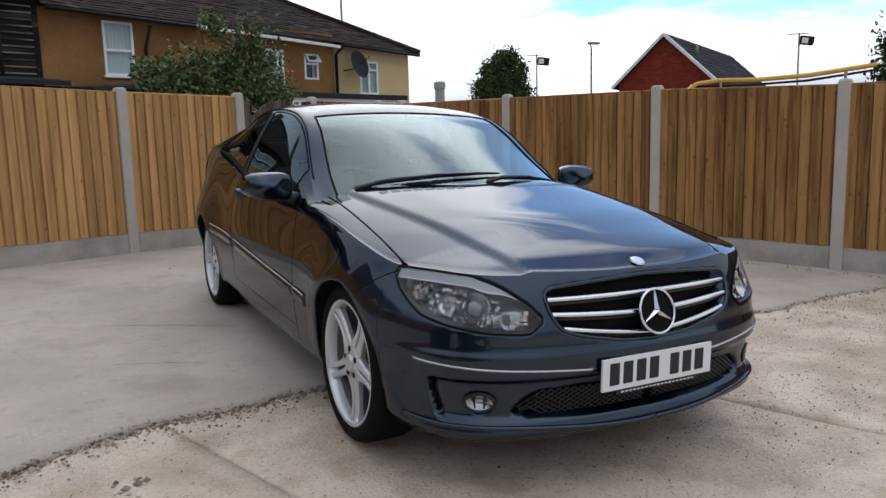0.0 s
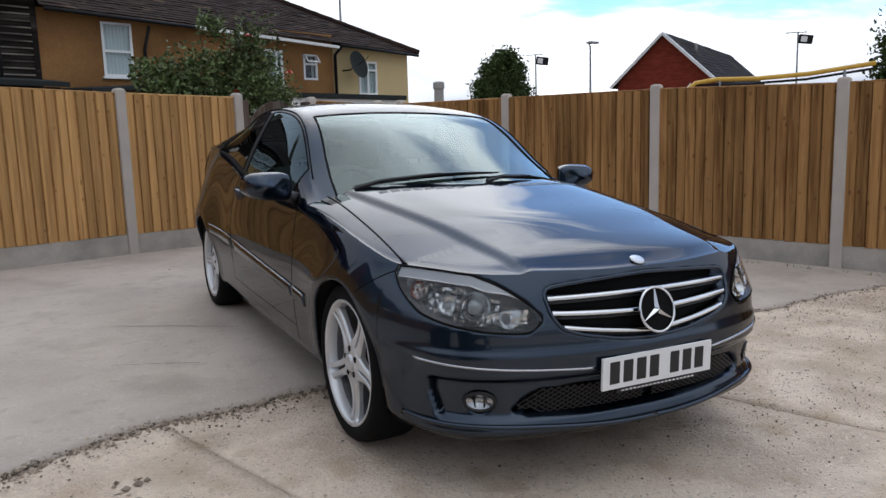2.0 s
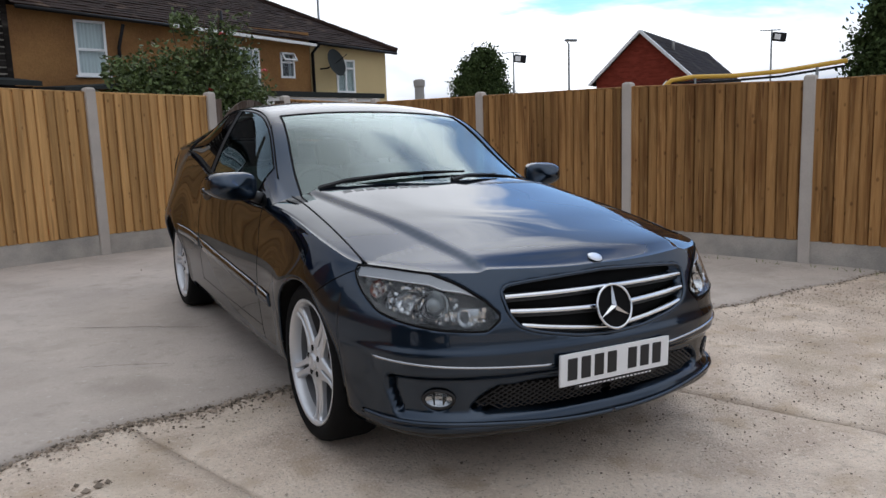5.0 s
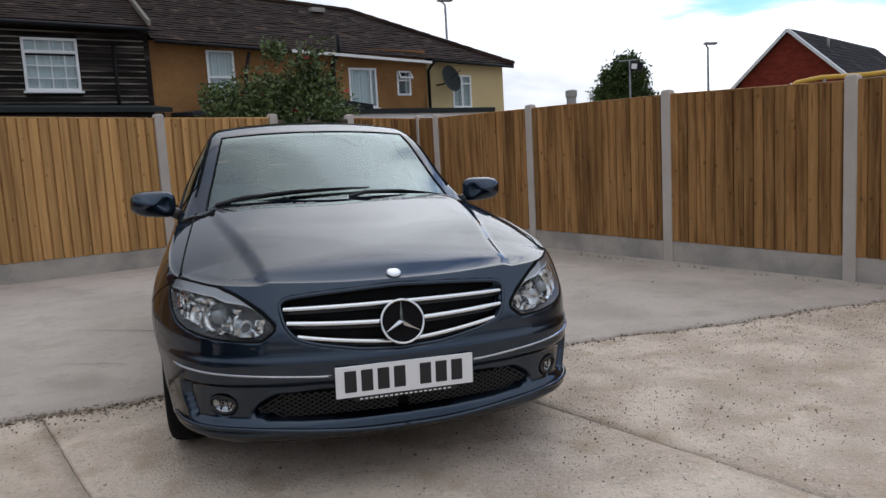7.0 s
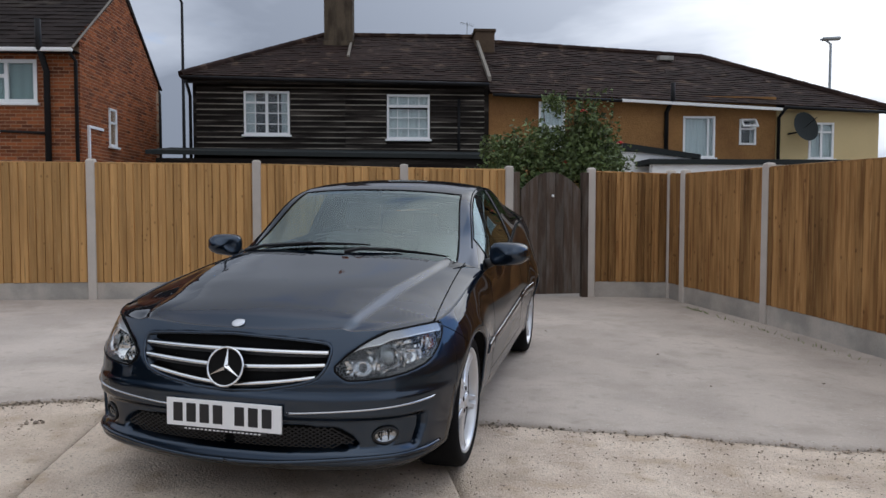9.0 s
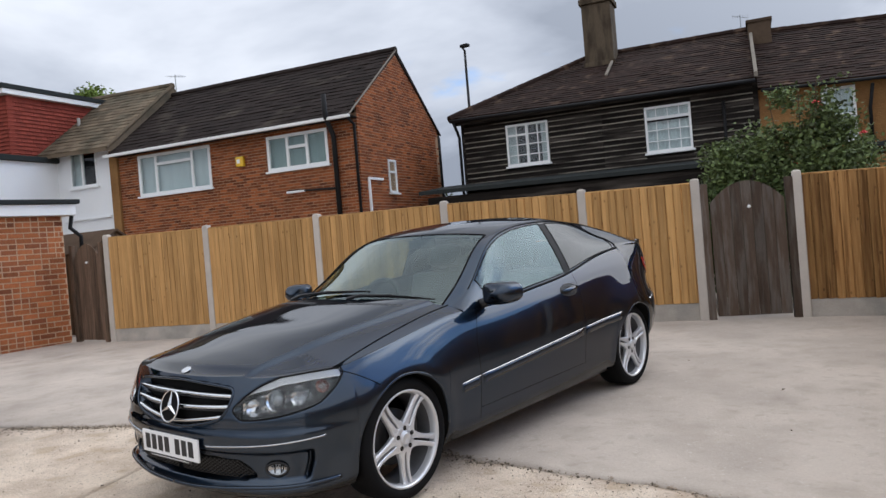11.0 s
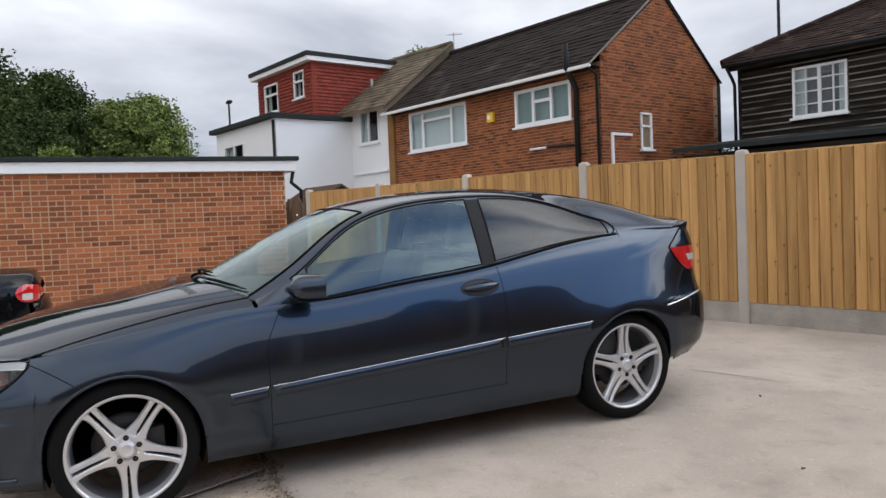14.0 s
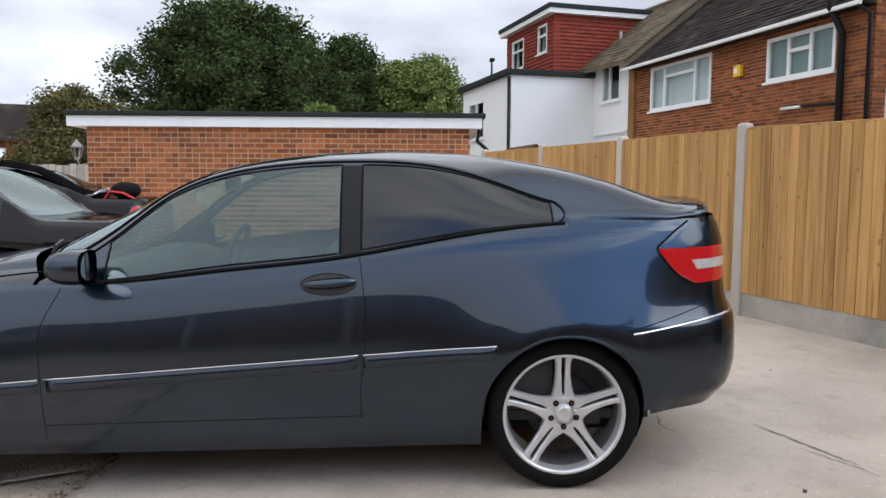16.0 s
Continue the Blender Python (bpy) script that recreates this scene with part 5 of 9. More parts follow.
# The brick garage block beside the yard.
def garage():
    x, y0, y1, z0, z1 = -9.5, -3.82, 2.94, -0.1, 2.31
    g = thing("garage_block", pose(0, 0, 0), "orange brick garage with white fascia and flat felt roof", "garage")
    bm = bmesh.new()
    box(bm, (x - 5, y0, z0), (x - 0.01, y1, z1))
    part("wall", bm, M["mortar"], g, "pale mortar")
    brick_face(g, y0, y1, 0.0, z1, lambda u, z, o: (x - 0.01 + o, u, z), lambda u, z: True, M["brick_garage"], 440, bed=0.0888, length=0.245, seed=21, joint=0.019, label="orange brick courses", headers=0.35)
    beam("fascia", g, (x - 5.1, y0 - 0.3, z1 + 0.004), (x + 0.10, y1 + 0.2, z1 + 0.19), M["white_paint"], "white painted fascia board", 0.008)
    bm = bmesh.new()
    box(bm, (x - 5.2, y0 - 0.34, z1 + 0.194), (x + 0.15, y1 + 0.26, z1 + 0.27), bevel=0.015)
    part("flat_roof", bm, M["felt"], g, "dark felt roof edge")
    pipe("downpipe", g, [(x + 0.0, y1 + 0.16, 2.3), (x, y1 + 0.12, 2.1), (x - 0.02, y1 + 0.3, 1.95), (x - 0.02, y1 + 0.3, 1.7)], 0.035, M["plastic_black"])
    # lantern on the far corner
    l = thing("wall_lantern", pose(x + 0.12, y0 - 0.12, 1.72), "pale grey wall lantern with glass panes", "lamp")
    bm = bmesh.new()
    lathe(bm, [(0.0, 0.03), (0.03, 0.05), (0.05, 0.055)], 6, Matrix.Rotation(-math.pi / 2, 4, "Y"))
    lathe(bm, [(0.22, 0.10), (0.24, 0.105), (0.32, 0.04), (0.36, 0.015), (0.38, 0.0)], 6, Matrix.Rotation(-math.pi / 2, 4, "Y"))
    for i in range(6):
        a = math.pi / 3 * i
        rod(bm, (0.055 * math.cos(a), 0.055 * math.sin(a), 0.05), (0.1 * math.cos(a), 0.1 * math.sin(a), 0.22), 0.006, seg=5)
    part("lantern_frame", bm, M["lead"], l, "pale metal frame")
    bm = bmesh.new()
    lathe(bm, [(0.05, 0.052), (0.22, 0.096)], 6, Matrix.Rotation(-math.pi / 2, 4, "Y"))
    part("glass", bm, M["window_glass"], l, "frosted glass panes")
    bm = bmesh.new()
    tube(bm, [(0, 0, 0.01), (-0.02, 0.03, -0.08), (-0.1, 0.12, -0.06)], 0.012, 6)
    part("bracket", bm, M["lead"], l)


garage()

# ---- the parked coupe ----
def paint(name, colour, flake=0.5):
    """Lacquered paint: a dark flake base whose sheen stays low at the edge, under a clear coat."""
    m = mat(name, colour, 0.32, metal=flake, vary=0.06, scale=3, fine=400, coat=1.0)
    b = m.node_tree.nodes["Principled BSDF"]
    b.inputs["Coat IOR"].default_value, b.inputs["Coat Roughness"].default_value = 1.52, 0.028
    b.inputs["Coat Weight"].default_value, b.inputs["Specular IOR Level"].default_value = 0.9, 0.0
    b.inputs["Specular Tint"].default_value = (0.10, 0.13, 0.17, 1)
    return m


M["paint"] = paint("dark_blue_paint", (0.0200, 0.0350, 0.0580), 1.0)
M["paint_black"] = paint("black_paint", (0.006, 0.006, 0.008), 0.2)
M["saloon_black"] = paint("saloon_black", (0.004, 0.004, 0.005), 0.0)
M["saloon_black"].node_tree.nodes["Principled BSDF"].inputs["Coat Weight"].default_value = 0.6
M["chrome"] = mat("chrome", (0.78, 0.79, 0.80), 0.10, metal=1.0, vary=0.02, scale=5)
M["chrome_worn"] = mat("chrome_worn", (0.44, 0.45, 0.47), 0.2, metal=1.0, vary=0.12, scale=14, fine=90)
M["alloy"] = mat("alloy", (0.66, 0.67, 0.69), 0.32, metal=0.6, vary=0.05, scale=6, fine=40)
M["alloy_dull"] = mat("alloy_dull", (0.20, 0.20, 0.21), 0.5, metal=0.6, vary=0.15, scale=8, fine=40)
M["disc"] = mat("brake_disc", (0.030, 0.028, 0.027), 0.6, metal=0.3, vary=0.15, scale=8)
M["rubber"] = mat("rubber", (0.007, 0.007, 0.0075), 0.82, vary=0.2, scale=8, fine=60, bump=0.0006, bump_scale=120)
M["black_trim"] = mat("black_trim", (0.010, 0.010, 0.011), 0.45, vary=0.1, scale=8)
M["well"] = mat("wheel_well", (0.008, 0.008, 0.008), 0.95, vary=0.3, scale=6)
M["cabin"] = mat("cabin_trim", (0.030, 0.032, 0.034), 0.75, vary=0.15, scale=6, fine=60)
M["headliner"] = mat("headliner", (0.50, 0.51, 0.49), 0.9, vary=0.06, scale=6)
M["seat"] = mat("seat_leather", (0.045, 0.046, 0.048), 0.5, vary=0.15, scale=7, fine=80, bump=0.001, bump_scale=90)
M["plate_white"] = mat("plate_white", (0.80, 0.80, 0.80), 0.4, vary=0.03, scale=8)
M["plate_ink"] = mat("plate_ink", (0.012, 0.012, 0.014), 0.5, vary=0.05)
M["lamp_red"] = mat("lamp_red", (0.50, 0.006, 0.012), 0.12, vary=0.08, scale=20, coat=1.0)
M["lamp_clear"] = mat("lamp_clear", (0.62, 0.62, 0.60), 0.15, metal=0.3, vary=0.15, scale=30, coat=1.0)
M["lamp_smoke"] = mat("lamp_smoke", (0.20, 0.22, 0.23), 0.12, metal=0.3, vary=0.1, scale=20, coat=1.0)
M["lamp_amber"] = mat("lamp_amber", (0.16, 0.04, 0.02), 0.2, vary=0.1, coat=1.0)
M["reflector"] = mat("reflector", (0.70, 0.71, 0.72), 0.16, metal=1.0, vary=0.05, scale=10)
M["screen_glass"] = glass("screen_glass", (0.58, 0.70, 0.65), ior=2.08, gloss=(0.84, 0.96, 0.95))
M["side_glass"] = glass("side_glass", (0.50, 0.64, 0.58), ior=1.9, gloss=(0.74, 0.92, 1.0))
M["privacy_glass"] = glass("privacy_glass", (0.03, 0.034, 0.038), ior=1.6, gloss=(0.92, 0.95, 0.98))
M["lamp_glass"] = glass("lamp_glass", (0.93, 0.94, 0.94), ior=1.52)

car = thing("parked_coupe", Matrix.LocRotScale((0, 0, 0.021), Euler((math.atan(0.02), math.atan(0.02), 0)), None),
            "dark metallic blue-grey three-door coupe with chrome grille and silver wheels", "car")

PLAN = [(0.0, -0.824), (0.20, -0.816), (0.40, -0.786), (0.55, -0.742), (0.66, -0.682), (0.735, -0.605), (0.785, -0.517), (0.828, -0.39), (0.850, -0.22), (0.859, 0.08),
        (0.8635, 0.8), (0.8645, 1.6), (0.861, 2.4), (0.853, 2.90), (0.832, 3.12), (0.80, 3.26), (0.748, 3.38), (0.665, 3.475), (0.53, 3.55), (0.35, 3.594), (0.18, 3.612), (0.0, 3.616)]


def spline(pts, per=24):
    """Points along a curve of even curvature through pts and their mirror image, dense."""
    ring = [(-x, y) for x, y in pts[4:0:-1]] + pts + [(-x, y) for x, y in pts[-2:-6:-1]]
    ts = [0.0]
    for p, q in zip(ring, ring[1:]):
        ts.append(ts[-1] + math.hypot(q[0] - p[0], q[1] - p[1]))
    fx, fy = fair(list(zip(ts, [p[0] for p in ring]))), fair(list(zip(ts, [p[1] for p in ring])))
    dense = []
    for k in range(4, 4 + len(pts) - 1):
        dense += [Vector((fx(t), fy(t))) for t in (ts[k] + (ts[k + 1] - ts[k]) * i / per for i in range(per))]
    return dense + [Vector(pts[-1])]


PD = spline(PLAN)
PA = [0.0]
for p, q in zip(PD, PD[1:]):
    PA.append(PA[-1] + (q - p).length)
A_END = PA[-1]
PAN, PXN, PYN = np.array(PA), np.array([p.x for p in PD]), np.array([p.y for p in PD])


def plan(a):
    """Point and outward normal of the plan outline at arc length a from the front middle."""
    x, y = np.interp(a, PAN, PXN), np.interp(a, PAN, PYN)
    h = 0.02
    x0, y0 = np.interp(a - h, PAN, PXN), np.interp(a - h, PAN, PYN)
    x1, y1 = np.interp(a + h, PAN, PXN), np.interp(a + h, PAN, PYN)
    if a - h < 0:
        x0, y0 = -np.interp(h - a, PAN, PXN), np.interp(h - a, PAN, PYN)
    if a + h > A_END:
        x1, y1 = -np.interp(2 * A_END - a - h, PAN, PXN), np.interp(2 * A_END - a - h, PAN, PYN)
    t = Vector((x1 - x0, y1 - y0)).normalized()
    return float(x), float(y), Vector((t.y, -t.x))


SIDE_A = [i for i in range(len(PD)) if PD[i].x > 0.6]


def a_at(y):
    """Arc length of the outline at station y along the flank."""
    ys = PYN[SIDE_A]
    return float(np.interp(y, ys, PAN[SIDE_A]))


def half_width(y):
    return float(np.interp(y, PYN[SIDE_A], PXN[SIDE_A]))


side_off = fair([(0.15, -0.095), (0.19, -0.065), (0.24, -0.035), (0.30, -0.020), (0.42, -0.006), (0.55, 0.0), (0.66, -0.002), (0.78, -0.012), (1.1, -0.035)])
front_off = curve([(0.15, -0.13), (0.205, -0.035), (0.235, -0.004), (0.265, -0.012), (0.36, -0.004), (0.42, 0.0), (0.49, -0.001), (0.515, -0.010), (0.58, -0.018), (0.66, -0.046), (0.74, -0.082), (0.80, -0.115)])
rear_off = curve([(0.15, -0.20), (0.27, -0.11), (0.31, -0.08), (0.39, -0.02), (0.5, 0.0), (0.62, -0.002), (0.675, -0.010), (0.70, -0.026), (0.76, -0.046), (0.80, -0.052), (0.985, -0.066), (1.06, -0.086), (1.12, -0.108)])
ze = fair([(-0.76, 0.672), (-0.62, 0.722), (-0.5, 0.744), (-0.38, 0.758), (-0.2, 0.788), (0.0, 0.820), (0.3, 0.862), (0.5, 0.880), (0.66, 0.886), (0.92, 0.890), (1.37, 0.927), (1.82, 0.968), (2.28, 1.043), (2.72, 1.093), (3.0, 1.101), (3.25, 1.102), (3.5, 1.108)])
zc_hood = fair([(-0.80, 0.70), (-0.745, 0.742), (-0.70, 0.770), (-0.6, 0.804), (-0.45, 0.837), (-0.3, 0.866), (0.0, 0.908), (0.25, 0.945), (0.42, 0.968), (0.8, 0.99)])


def hz(x, y):
    """Height of the bonnet and wing tops."""
    x = abs(x)
    xe = max(half_width(y) - 0.066, 0.1) if y > -0.38 else 0.775 + (y + 0.38) * -0.08
    e, c = ze(y), zc_hood(y)
    p = 1.8 + 2.2 * smoothstep(-0.55, 0.1, y)
    z = e + (c - e) * (1 - min(x / xe, 1.05) ** p)
    xc = 0.445 + 0.17 * smoothstep(-0.85, 0.55, y)
    return z + 0.016 * (1 - smoothstep(xc - 0.012, xc + 0.030, x)) * smoothstep(-0.84, -0.50, y)


def wf(y):
    return 1 - smoothstep(-0.60, -0.22, y)


def wr(y):
    return smoothstep(2.92, 3.32, y)


def shell(a, z, top, extra=0.0):
    """A point of the body's flank at arc length a and height z; top: the height of its upper edge there."""
    x, y, n = plan(a)
    t = min(1.0, max(0.0, (z - (top - 0.16)) / 0.16))
    back = smoothstep(1.7, 2.7, y)
    reach = 0.33 + 0.12 * back
    t2 = min(1.0, max(0.0, (z - (top - reach)) / reach))
    s = side_off(z) - 0.026 * (1 - math.sqrt(1 - 0.965 * t * t)) - (0.032 + 0.040 * back) * t2 * t2
    f, r = wf(y), wr(y)
    o = s * (1 - f) * (1 - r) + front_off(z) * f + rear_off(z) * r
    # flared lips over the wheels
    for yc, amp, haunch in ((0.0, 0.007, 0.024), (2.76, 0.007, 0.036)):
        d = math.hypot(y - yc, z - 0.318)
        o += amp * math.exp(-((d - 0.36) / 0.06) ** 2) + haunch * math.exp(-((d - 0.345) / 0.20) ** 2) * smoothstep(0.40, 0.62, z)
    # hollow below the tail lamp and the waist
    o += extra
    q = Vector((x, y)) + n * o
    return Vector((max(q.x, 0.0) if x > 0.0005 else 0.0, q.y, z))


def top_of(a):
    x, y, n = plan(a)
    if y > -0.30:
        return ze(y)
    z = 0.74
    for _ in range(4):
        p = shell(a, z, z)
        z = hz(p.x, p.y)
    return z if y < -0.38 else z + (ze(y) - z) * smoothstep(-0.38, -0.30, y)


A_WF, A_WR = a_at(0.0), a_at(2.73)
ARCH_R = 0.339


def bottom_of(a):
    x, y, n = plan(a)
    zb = 0.188 + 0.03 * smoothstep(2.9, 3.3, y)
    if y > 3.0:
        zb = 0.30
    if 2.8 < y <= 3.1:
        zb = 0.32
    for yc in (0.0, 2.73):
        d = abs(y - yc)
        if x > 0.6 and d < ARCH_R:
            zb = max(zb, 0.318 + math.sqrt(ARCH_R ** 2 - d * d))
    return zb


# outlines of what is let into the front, in arc length and height
grille_lo = curve([(0.0, 0.516), (0.13, 0.521), (0.235, 0.537), (0.30, 0.549), (0.376, 0.574), (0.412, 0.611), (0.424, 0.636), (0.435, 0.675)])
grille_top = curve([(0.0, 0.731), (0.2, 0.723), (0.4, 0.708), (0.425, 0.700), (0.435, 0.688)])
lamp_lo = curve([(0.45, 0.606), (0.475, 0.585), (0.507, 0.569), (0.60, 0.572), (0.76, 0.590), (0.89, 0.617), (0.95, 0.648), (1.02, 0.700), (1.06, 0.742)])
lamp_hi_cut = curve([(0.45, 0.618), (0.49, 0.655), (0.53, 0.682), (0.61, 0.722), (0.73, 0.757), (0.80, 0.790)])
intake_hi = curve([(0.0, 0.395), (0.3, 0.382), (0.455, 0.374), (0.512, 0.349), (0.556, 0.303)])
intake_lo = curve([(0.0, 0.272), (0.29, 0.278), (0.47, 0.284), (0.556, 0.297)])
G_END, L_IN, L_OUT, I_END = 0.43, 0.452, 1.055, 0.556
FOG_A, FOG_Z = 0.668, 0.336


def grille_hi(a):
    return min(top_of(a) - 0.010, grille_top(a))


def lamp_hi(a):
    return min(top_of(a) - 0.004, lamp_hi_cut(a))


def ramp(d, w=0.010):
    return smoothstep(0.0, w, d)


def dent(a, z, top):
    d = 0.0
    if a < G_END:
        d -= 0.055 * ramp(min(z - grille_lo(a), grille_hi(a) - z, (G_END - a)))
    if L_IN < a < L_OUT:
        d -= 0.055 * ramp(min(z - lamp_lo(a), lamp_hi(a) - z), 0.012)
    if a < I_END:
        d -= 0.05 * ramp(min(z - intake_lo(a), intake_hi(a) - z, I_END - a))
    fd = 0.060 - math.hypot((a - FOG_A), (z - FOG_Z) * 1.5)
    d -= 0.026 * ramp(fd, 0.015)
    # the lower apron stands back from the bumper's corner, over the projecting lip
    edge = 0.860 - 0.35 * max(0.0, 0.36 - z)
    d -= 0.022 * ramp(min(z - 0.262, 0.428 - z), 0.030) * ramp(edge - a, 0.030)
    sd = min(a - (edge - 0.034), edge - a, z - 0.280, 0.412 - z)
    d -= 0.035 * ramp(sd, 0.012)
    return d


def columns():
    cols = []
    a = 0.0
    while a < 1.10:
        cols.append(a)
        a += 0.0075
    while a < A_END:
        cols.append(a)
        x, y, n = plan(a)
        near = min(abs(abs(y - 0.0) - ARCH_R), abs(abs(y - 2.73) - ARCH_R))
        a += 0.006 if near < 0.03 else (0.014 if y > 2.85 or near < 0.12 else 0.022)
    cols.append(A_END)
    return cols


def mirrored(vs, fs):
    n = len(vs)
    return vs + [(-x, y, z) for x, y, z in vs], fs + [tuple(n + i for i in reversed(f)) for f in fs]


def subset(grid, want, both):
    """A mesh from the cells (i, j) of a point grid for which want(i, j) holds. both: with its mirror image."""
    used, vs, fs = {}, [], []

    def v(i, j):
        if (i, j) not in used:
            used[i, j] = len(vs)
            vs.append(tuple(grid[i][j]))
        return used[i, j]
    for i in range(len(grid) - 1):
        for j in range(len(grid[0]) - 1):
            if want(i, j):
                fs.append((v(i, j), v(i + 1, j), v(i + 1, j + 1), v(i, j + 1)))
    if both:
        vs, fs = mirrored(vs, fs)
    return vs, fs


def weld(ob, dist=0.0006):
    bm = bmesh.new()
    bm.from_mesh(ob.data)
    bmesh.ops.remove_doubles(bm, verts=bm.verts, dist=dist)
    bm.to_mesh(ob.data)
    bm.free()
    ob.data.polygons.foreach_set("use_smooth", [True] * len(ob.data.polygons))
    return ob


NORMAL = {}


def true_normals(ob):
    """Shade a flank panel by the normals of the surface that it was cut from."""
    me = ob.data
    out_ = []
    for v in me.vertices:
        n = NORMAL.get((round(abs(v.co.x), 5), round(v.co.y, 5), round(v.co.z, 5)))
        out_.append(v.normal.copy() if n is None else Vector((n.x if v.co.x >= 0 else -n.x, n.y, n.z)))
    me.normals_split_custom_set_from_vertices(out_)


def panel(name, grid, want, material, label="", centre=False, exact=False):
    """A body panel; off the centre line it is made twice, once for each side."""
    vs, fs = subset(grid, want, centre)
    if not fs:
        return None
    ob = weld(pydata(name, vs, fs, material, car, True, label))
    if exact:
        true_normals(ob)
    if not centre:
        vs2, fs2 = [(-x, y, z) for x, y, z in vs], [tuple(reversed(f)) for f in fs]
        ob2 = weld(pydata(name, vs2, fs2, material, car, True, label))
        if exact:
            true_normals(ob2)
    return ob


COLS = columns()
ROWS = 66
BODY, CY = [], []
for a in COLS:
    zt, zb = top_of(a), bottom_of(a)
    x, y, n = plan(a)
    CY.append(y)
    col = []
    for j in range(ROWS + 1):
        t = j / ROWS
        z = zb + (zt - zb) * t
        col.append(shell(a, z, zt, dent(a, z, zt) if a < 1.1 else 0.0))
    BODY.append(col)
    if a > 1.1 and a < A_END - 0.01:
        for p in col:
            z = min(p.z, zt - 0.004)
            da = shell(a + 0.006, z, top_of(a + 0.006)) - shell(a - 0.006, z, top_of(a - 0.006))
            dz = shell(a, z + 0.004, zt) - shell(a, z - 0.004, zt)
            NORMAL[round(p.x, 5), round(p.y, 5), round(p.z, 5)] = da.cross(dz).normalized()


def cell(i, j):
    return (CY[i] + CY[i + 1]) / 2, (BODY[i][j].z + BODY[i + 1][j + 1].z) / 2, (COLS[i] + COLS[i + 1]) / 2


def zone(i, j):
    y, z, a = cell(i, j)
    if y < -0.36 and a < 1.2:
        return "front_bumper"
    if y < 0.645:
        return "front_wing"
    if y < 1.915:
        return "side_skirt" if z < 0.33 else "door"
    if a > a_at(3.02) and z < 0.69:
        return "rear_bumper"
    if a > a_at(3.40) + 0.02:
        return "tailgate"
    return "side_skirt" if z < 0.33 and y < 2.5 else "rear_quarter"


panel("front_bumper", BODY, lambda i, j: zone(i, j) == "front_bumper", M["paint"], "dark blue-grey front bumper", True)
panel("rear_bumper", BODY, lambda i, j: zone(i, j) == "rear_bumper", M["paint"], "dark blue-grey rear bumper", True, True)
panel("tailgate", BODY, lambda i, j: zone(i, j) == "tailgate", M["paint"], "", True, True)
for nm in ("front_wing", "door", "rear_quarter", "side_skirt"):
    panel(nm, BODY, lambda i, j, nm=nm: zone(i, j) == nm, M["paint"], exact=True)

# bonnet: columns run from the upper body edge to the foot of the windscreen
COWL_Y, COWL_X = 0.40, 0.735


def cowl(f):
    """The foot of the windscreen from the middle (f = 0) to the pillar (f = 1)."""
    x = COWL_X * f
    return x, COWL_Y + 0.20 * f ** 2.4


a_cowl = a_at(0.62)
HOOD = []
for a in [c for c in COLS if c <= a_cowl]:
    e = shell(a, top_of(a), top_of(a))
    fx, fy = cowl(min(1.0, (a / a_cowl)) ** 0.85)
    col = []
    for k in range(41):
        t = k / 40
        x, y = e.x * (1 - t) + fx * t, e.y * (1 - t) + fy * t
        w = smoothstep(0.0, 0.06, t)
        col.append(Vector((x, y, e.z * (1 - w) + hz(x, y) * w if t < 0.06 else hz(x, y))))
    HOOD.append(col)
panel("bonnet", HOOD, lambda i, j: True, M["paint"], "dark glossy bonnet with two creases", True)

# glasshouse: curved stations from the foot of the windscreen to the tail
zc_top = fair([(0.40, 0.972), (0.62, 1.078), (0.90, 1.210), (1.10, 1.295), (1.24, 1.343), (1.5, 1.390), (1.9, 1.414), (2.2, 1.408), (2.5, 1.379), (2.8, 1.322), (3.08, 1.243), (3.22, 1.196), (3.30, 1.176), (3.38, 1.166), (3.46, 1.162)])
z_rail = fair([(0.62, 0.905), (0.74, 0.965), (0.92, 1.075), (1.12, 1.225), (1.35, 1.322), (1.6, 1.360), (1.9, 1.368), (2.1, 1.357), (2.3, 1.322), (2.5, 1.255), (2.73, 1.170), (2.9, 1.153), (3.2, 1.130), (3.46, 1.124)])
x_rail = fair([(0.62, 0.730), (0.74, 0.712), (0.92, 0.675), (1.12, 0.628), (1.35, 0.592), (1.6, 0.575), (1.9, 0.570), (2.3, 0.578), (2.5, 0.598), (2.73, 0.650), (2.9, 0.672), (3.2, 0.680), (3.46, 0.60)])
bow = curve([(0.40, 0.22), (0.7, 0.17), (1.0, 0.11), (1.24, 0.06), (1.6, 0.0), (2.9, 0.0), (3.2, -0.06), (3.46, -0.16)])
V_RAIL, V_A = 0.40, 0.40 + 0.6 * 0.11
VS = sorted({0.0, 0.012, 0.025, 0.34, 0.352, 0.364, 0.376, 0.388, V_RAIL, 0.412, 0.424, 0.436, V_A, 0.465, 0.48, 0.50} | {0.025 + 0.315 * k / 10 for k in range(1, 10)} | {0.50 + 0.5 * k / 18 for k in range(1, 19)})


def belt_x(y):
    e = shell(a_at(min(y, 3.2)), ze(y), ze(y))
    return e.x if y < 3.2 else e.x - (y - 3.2) * 0.7


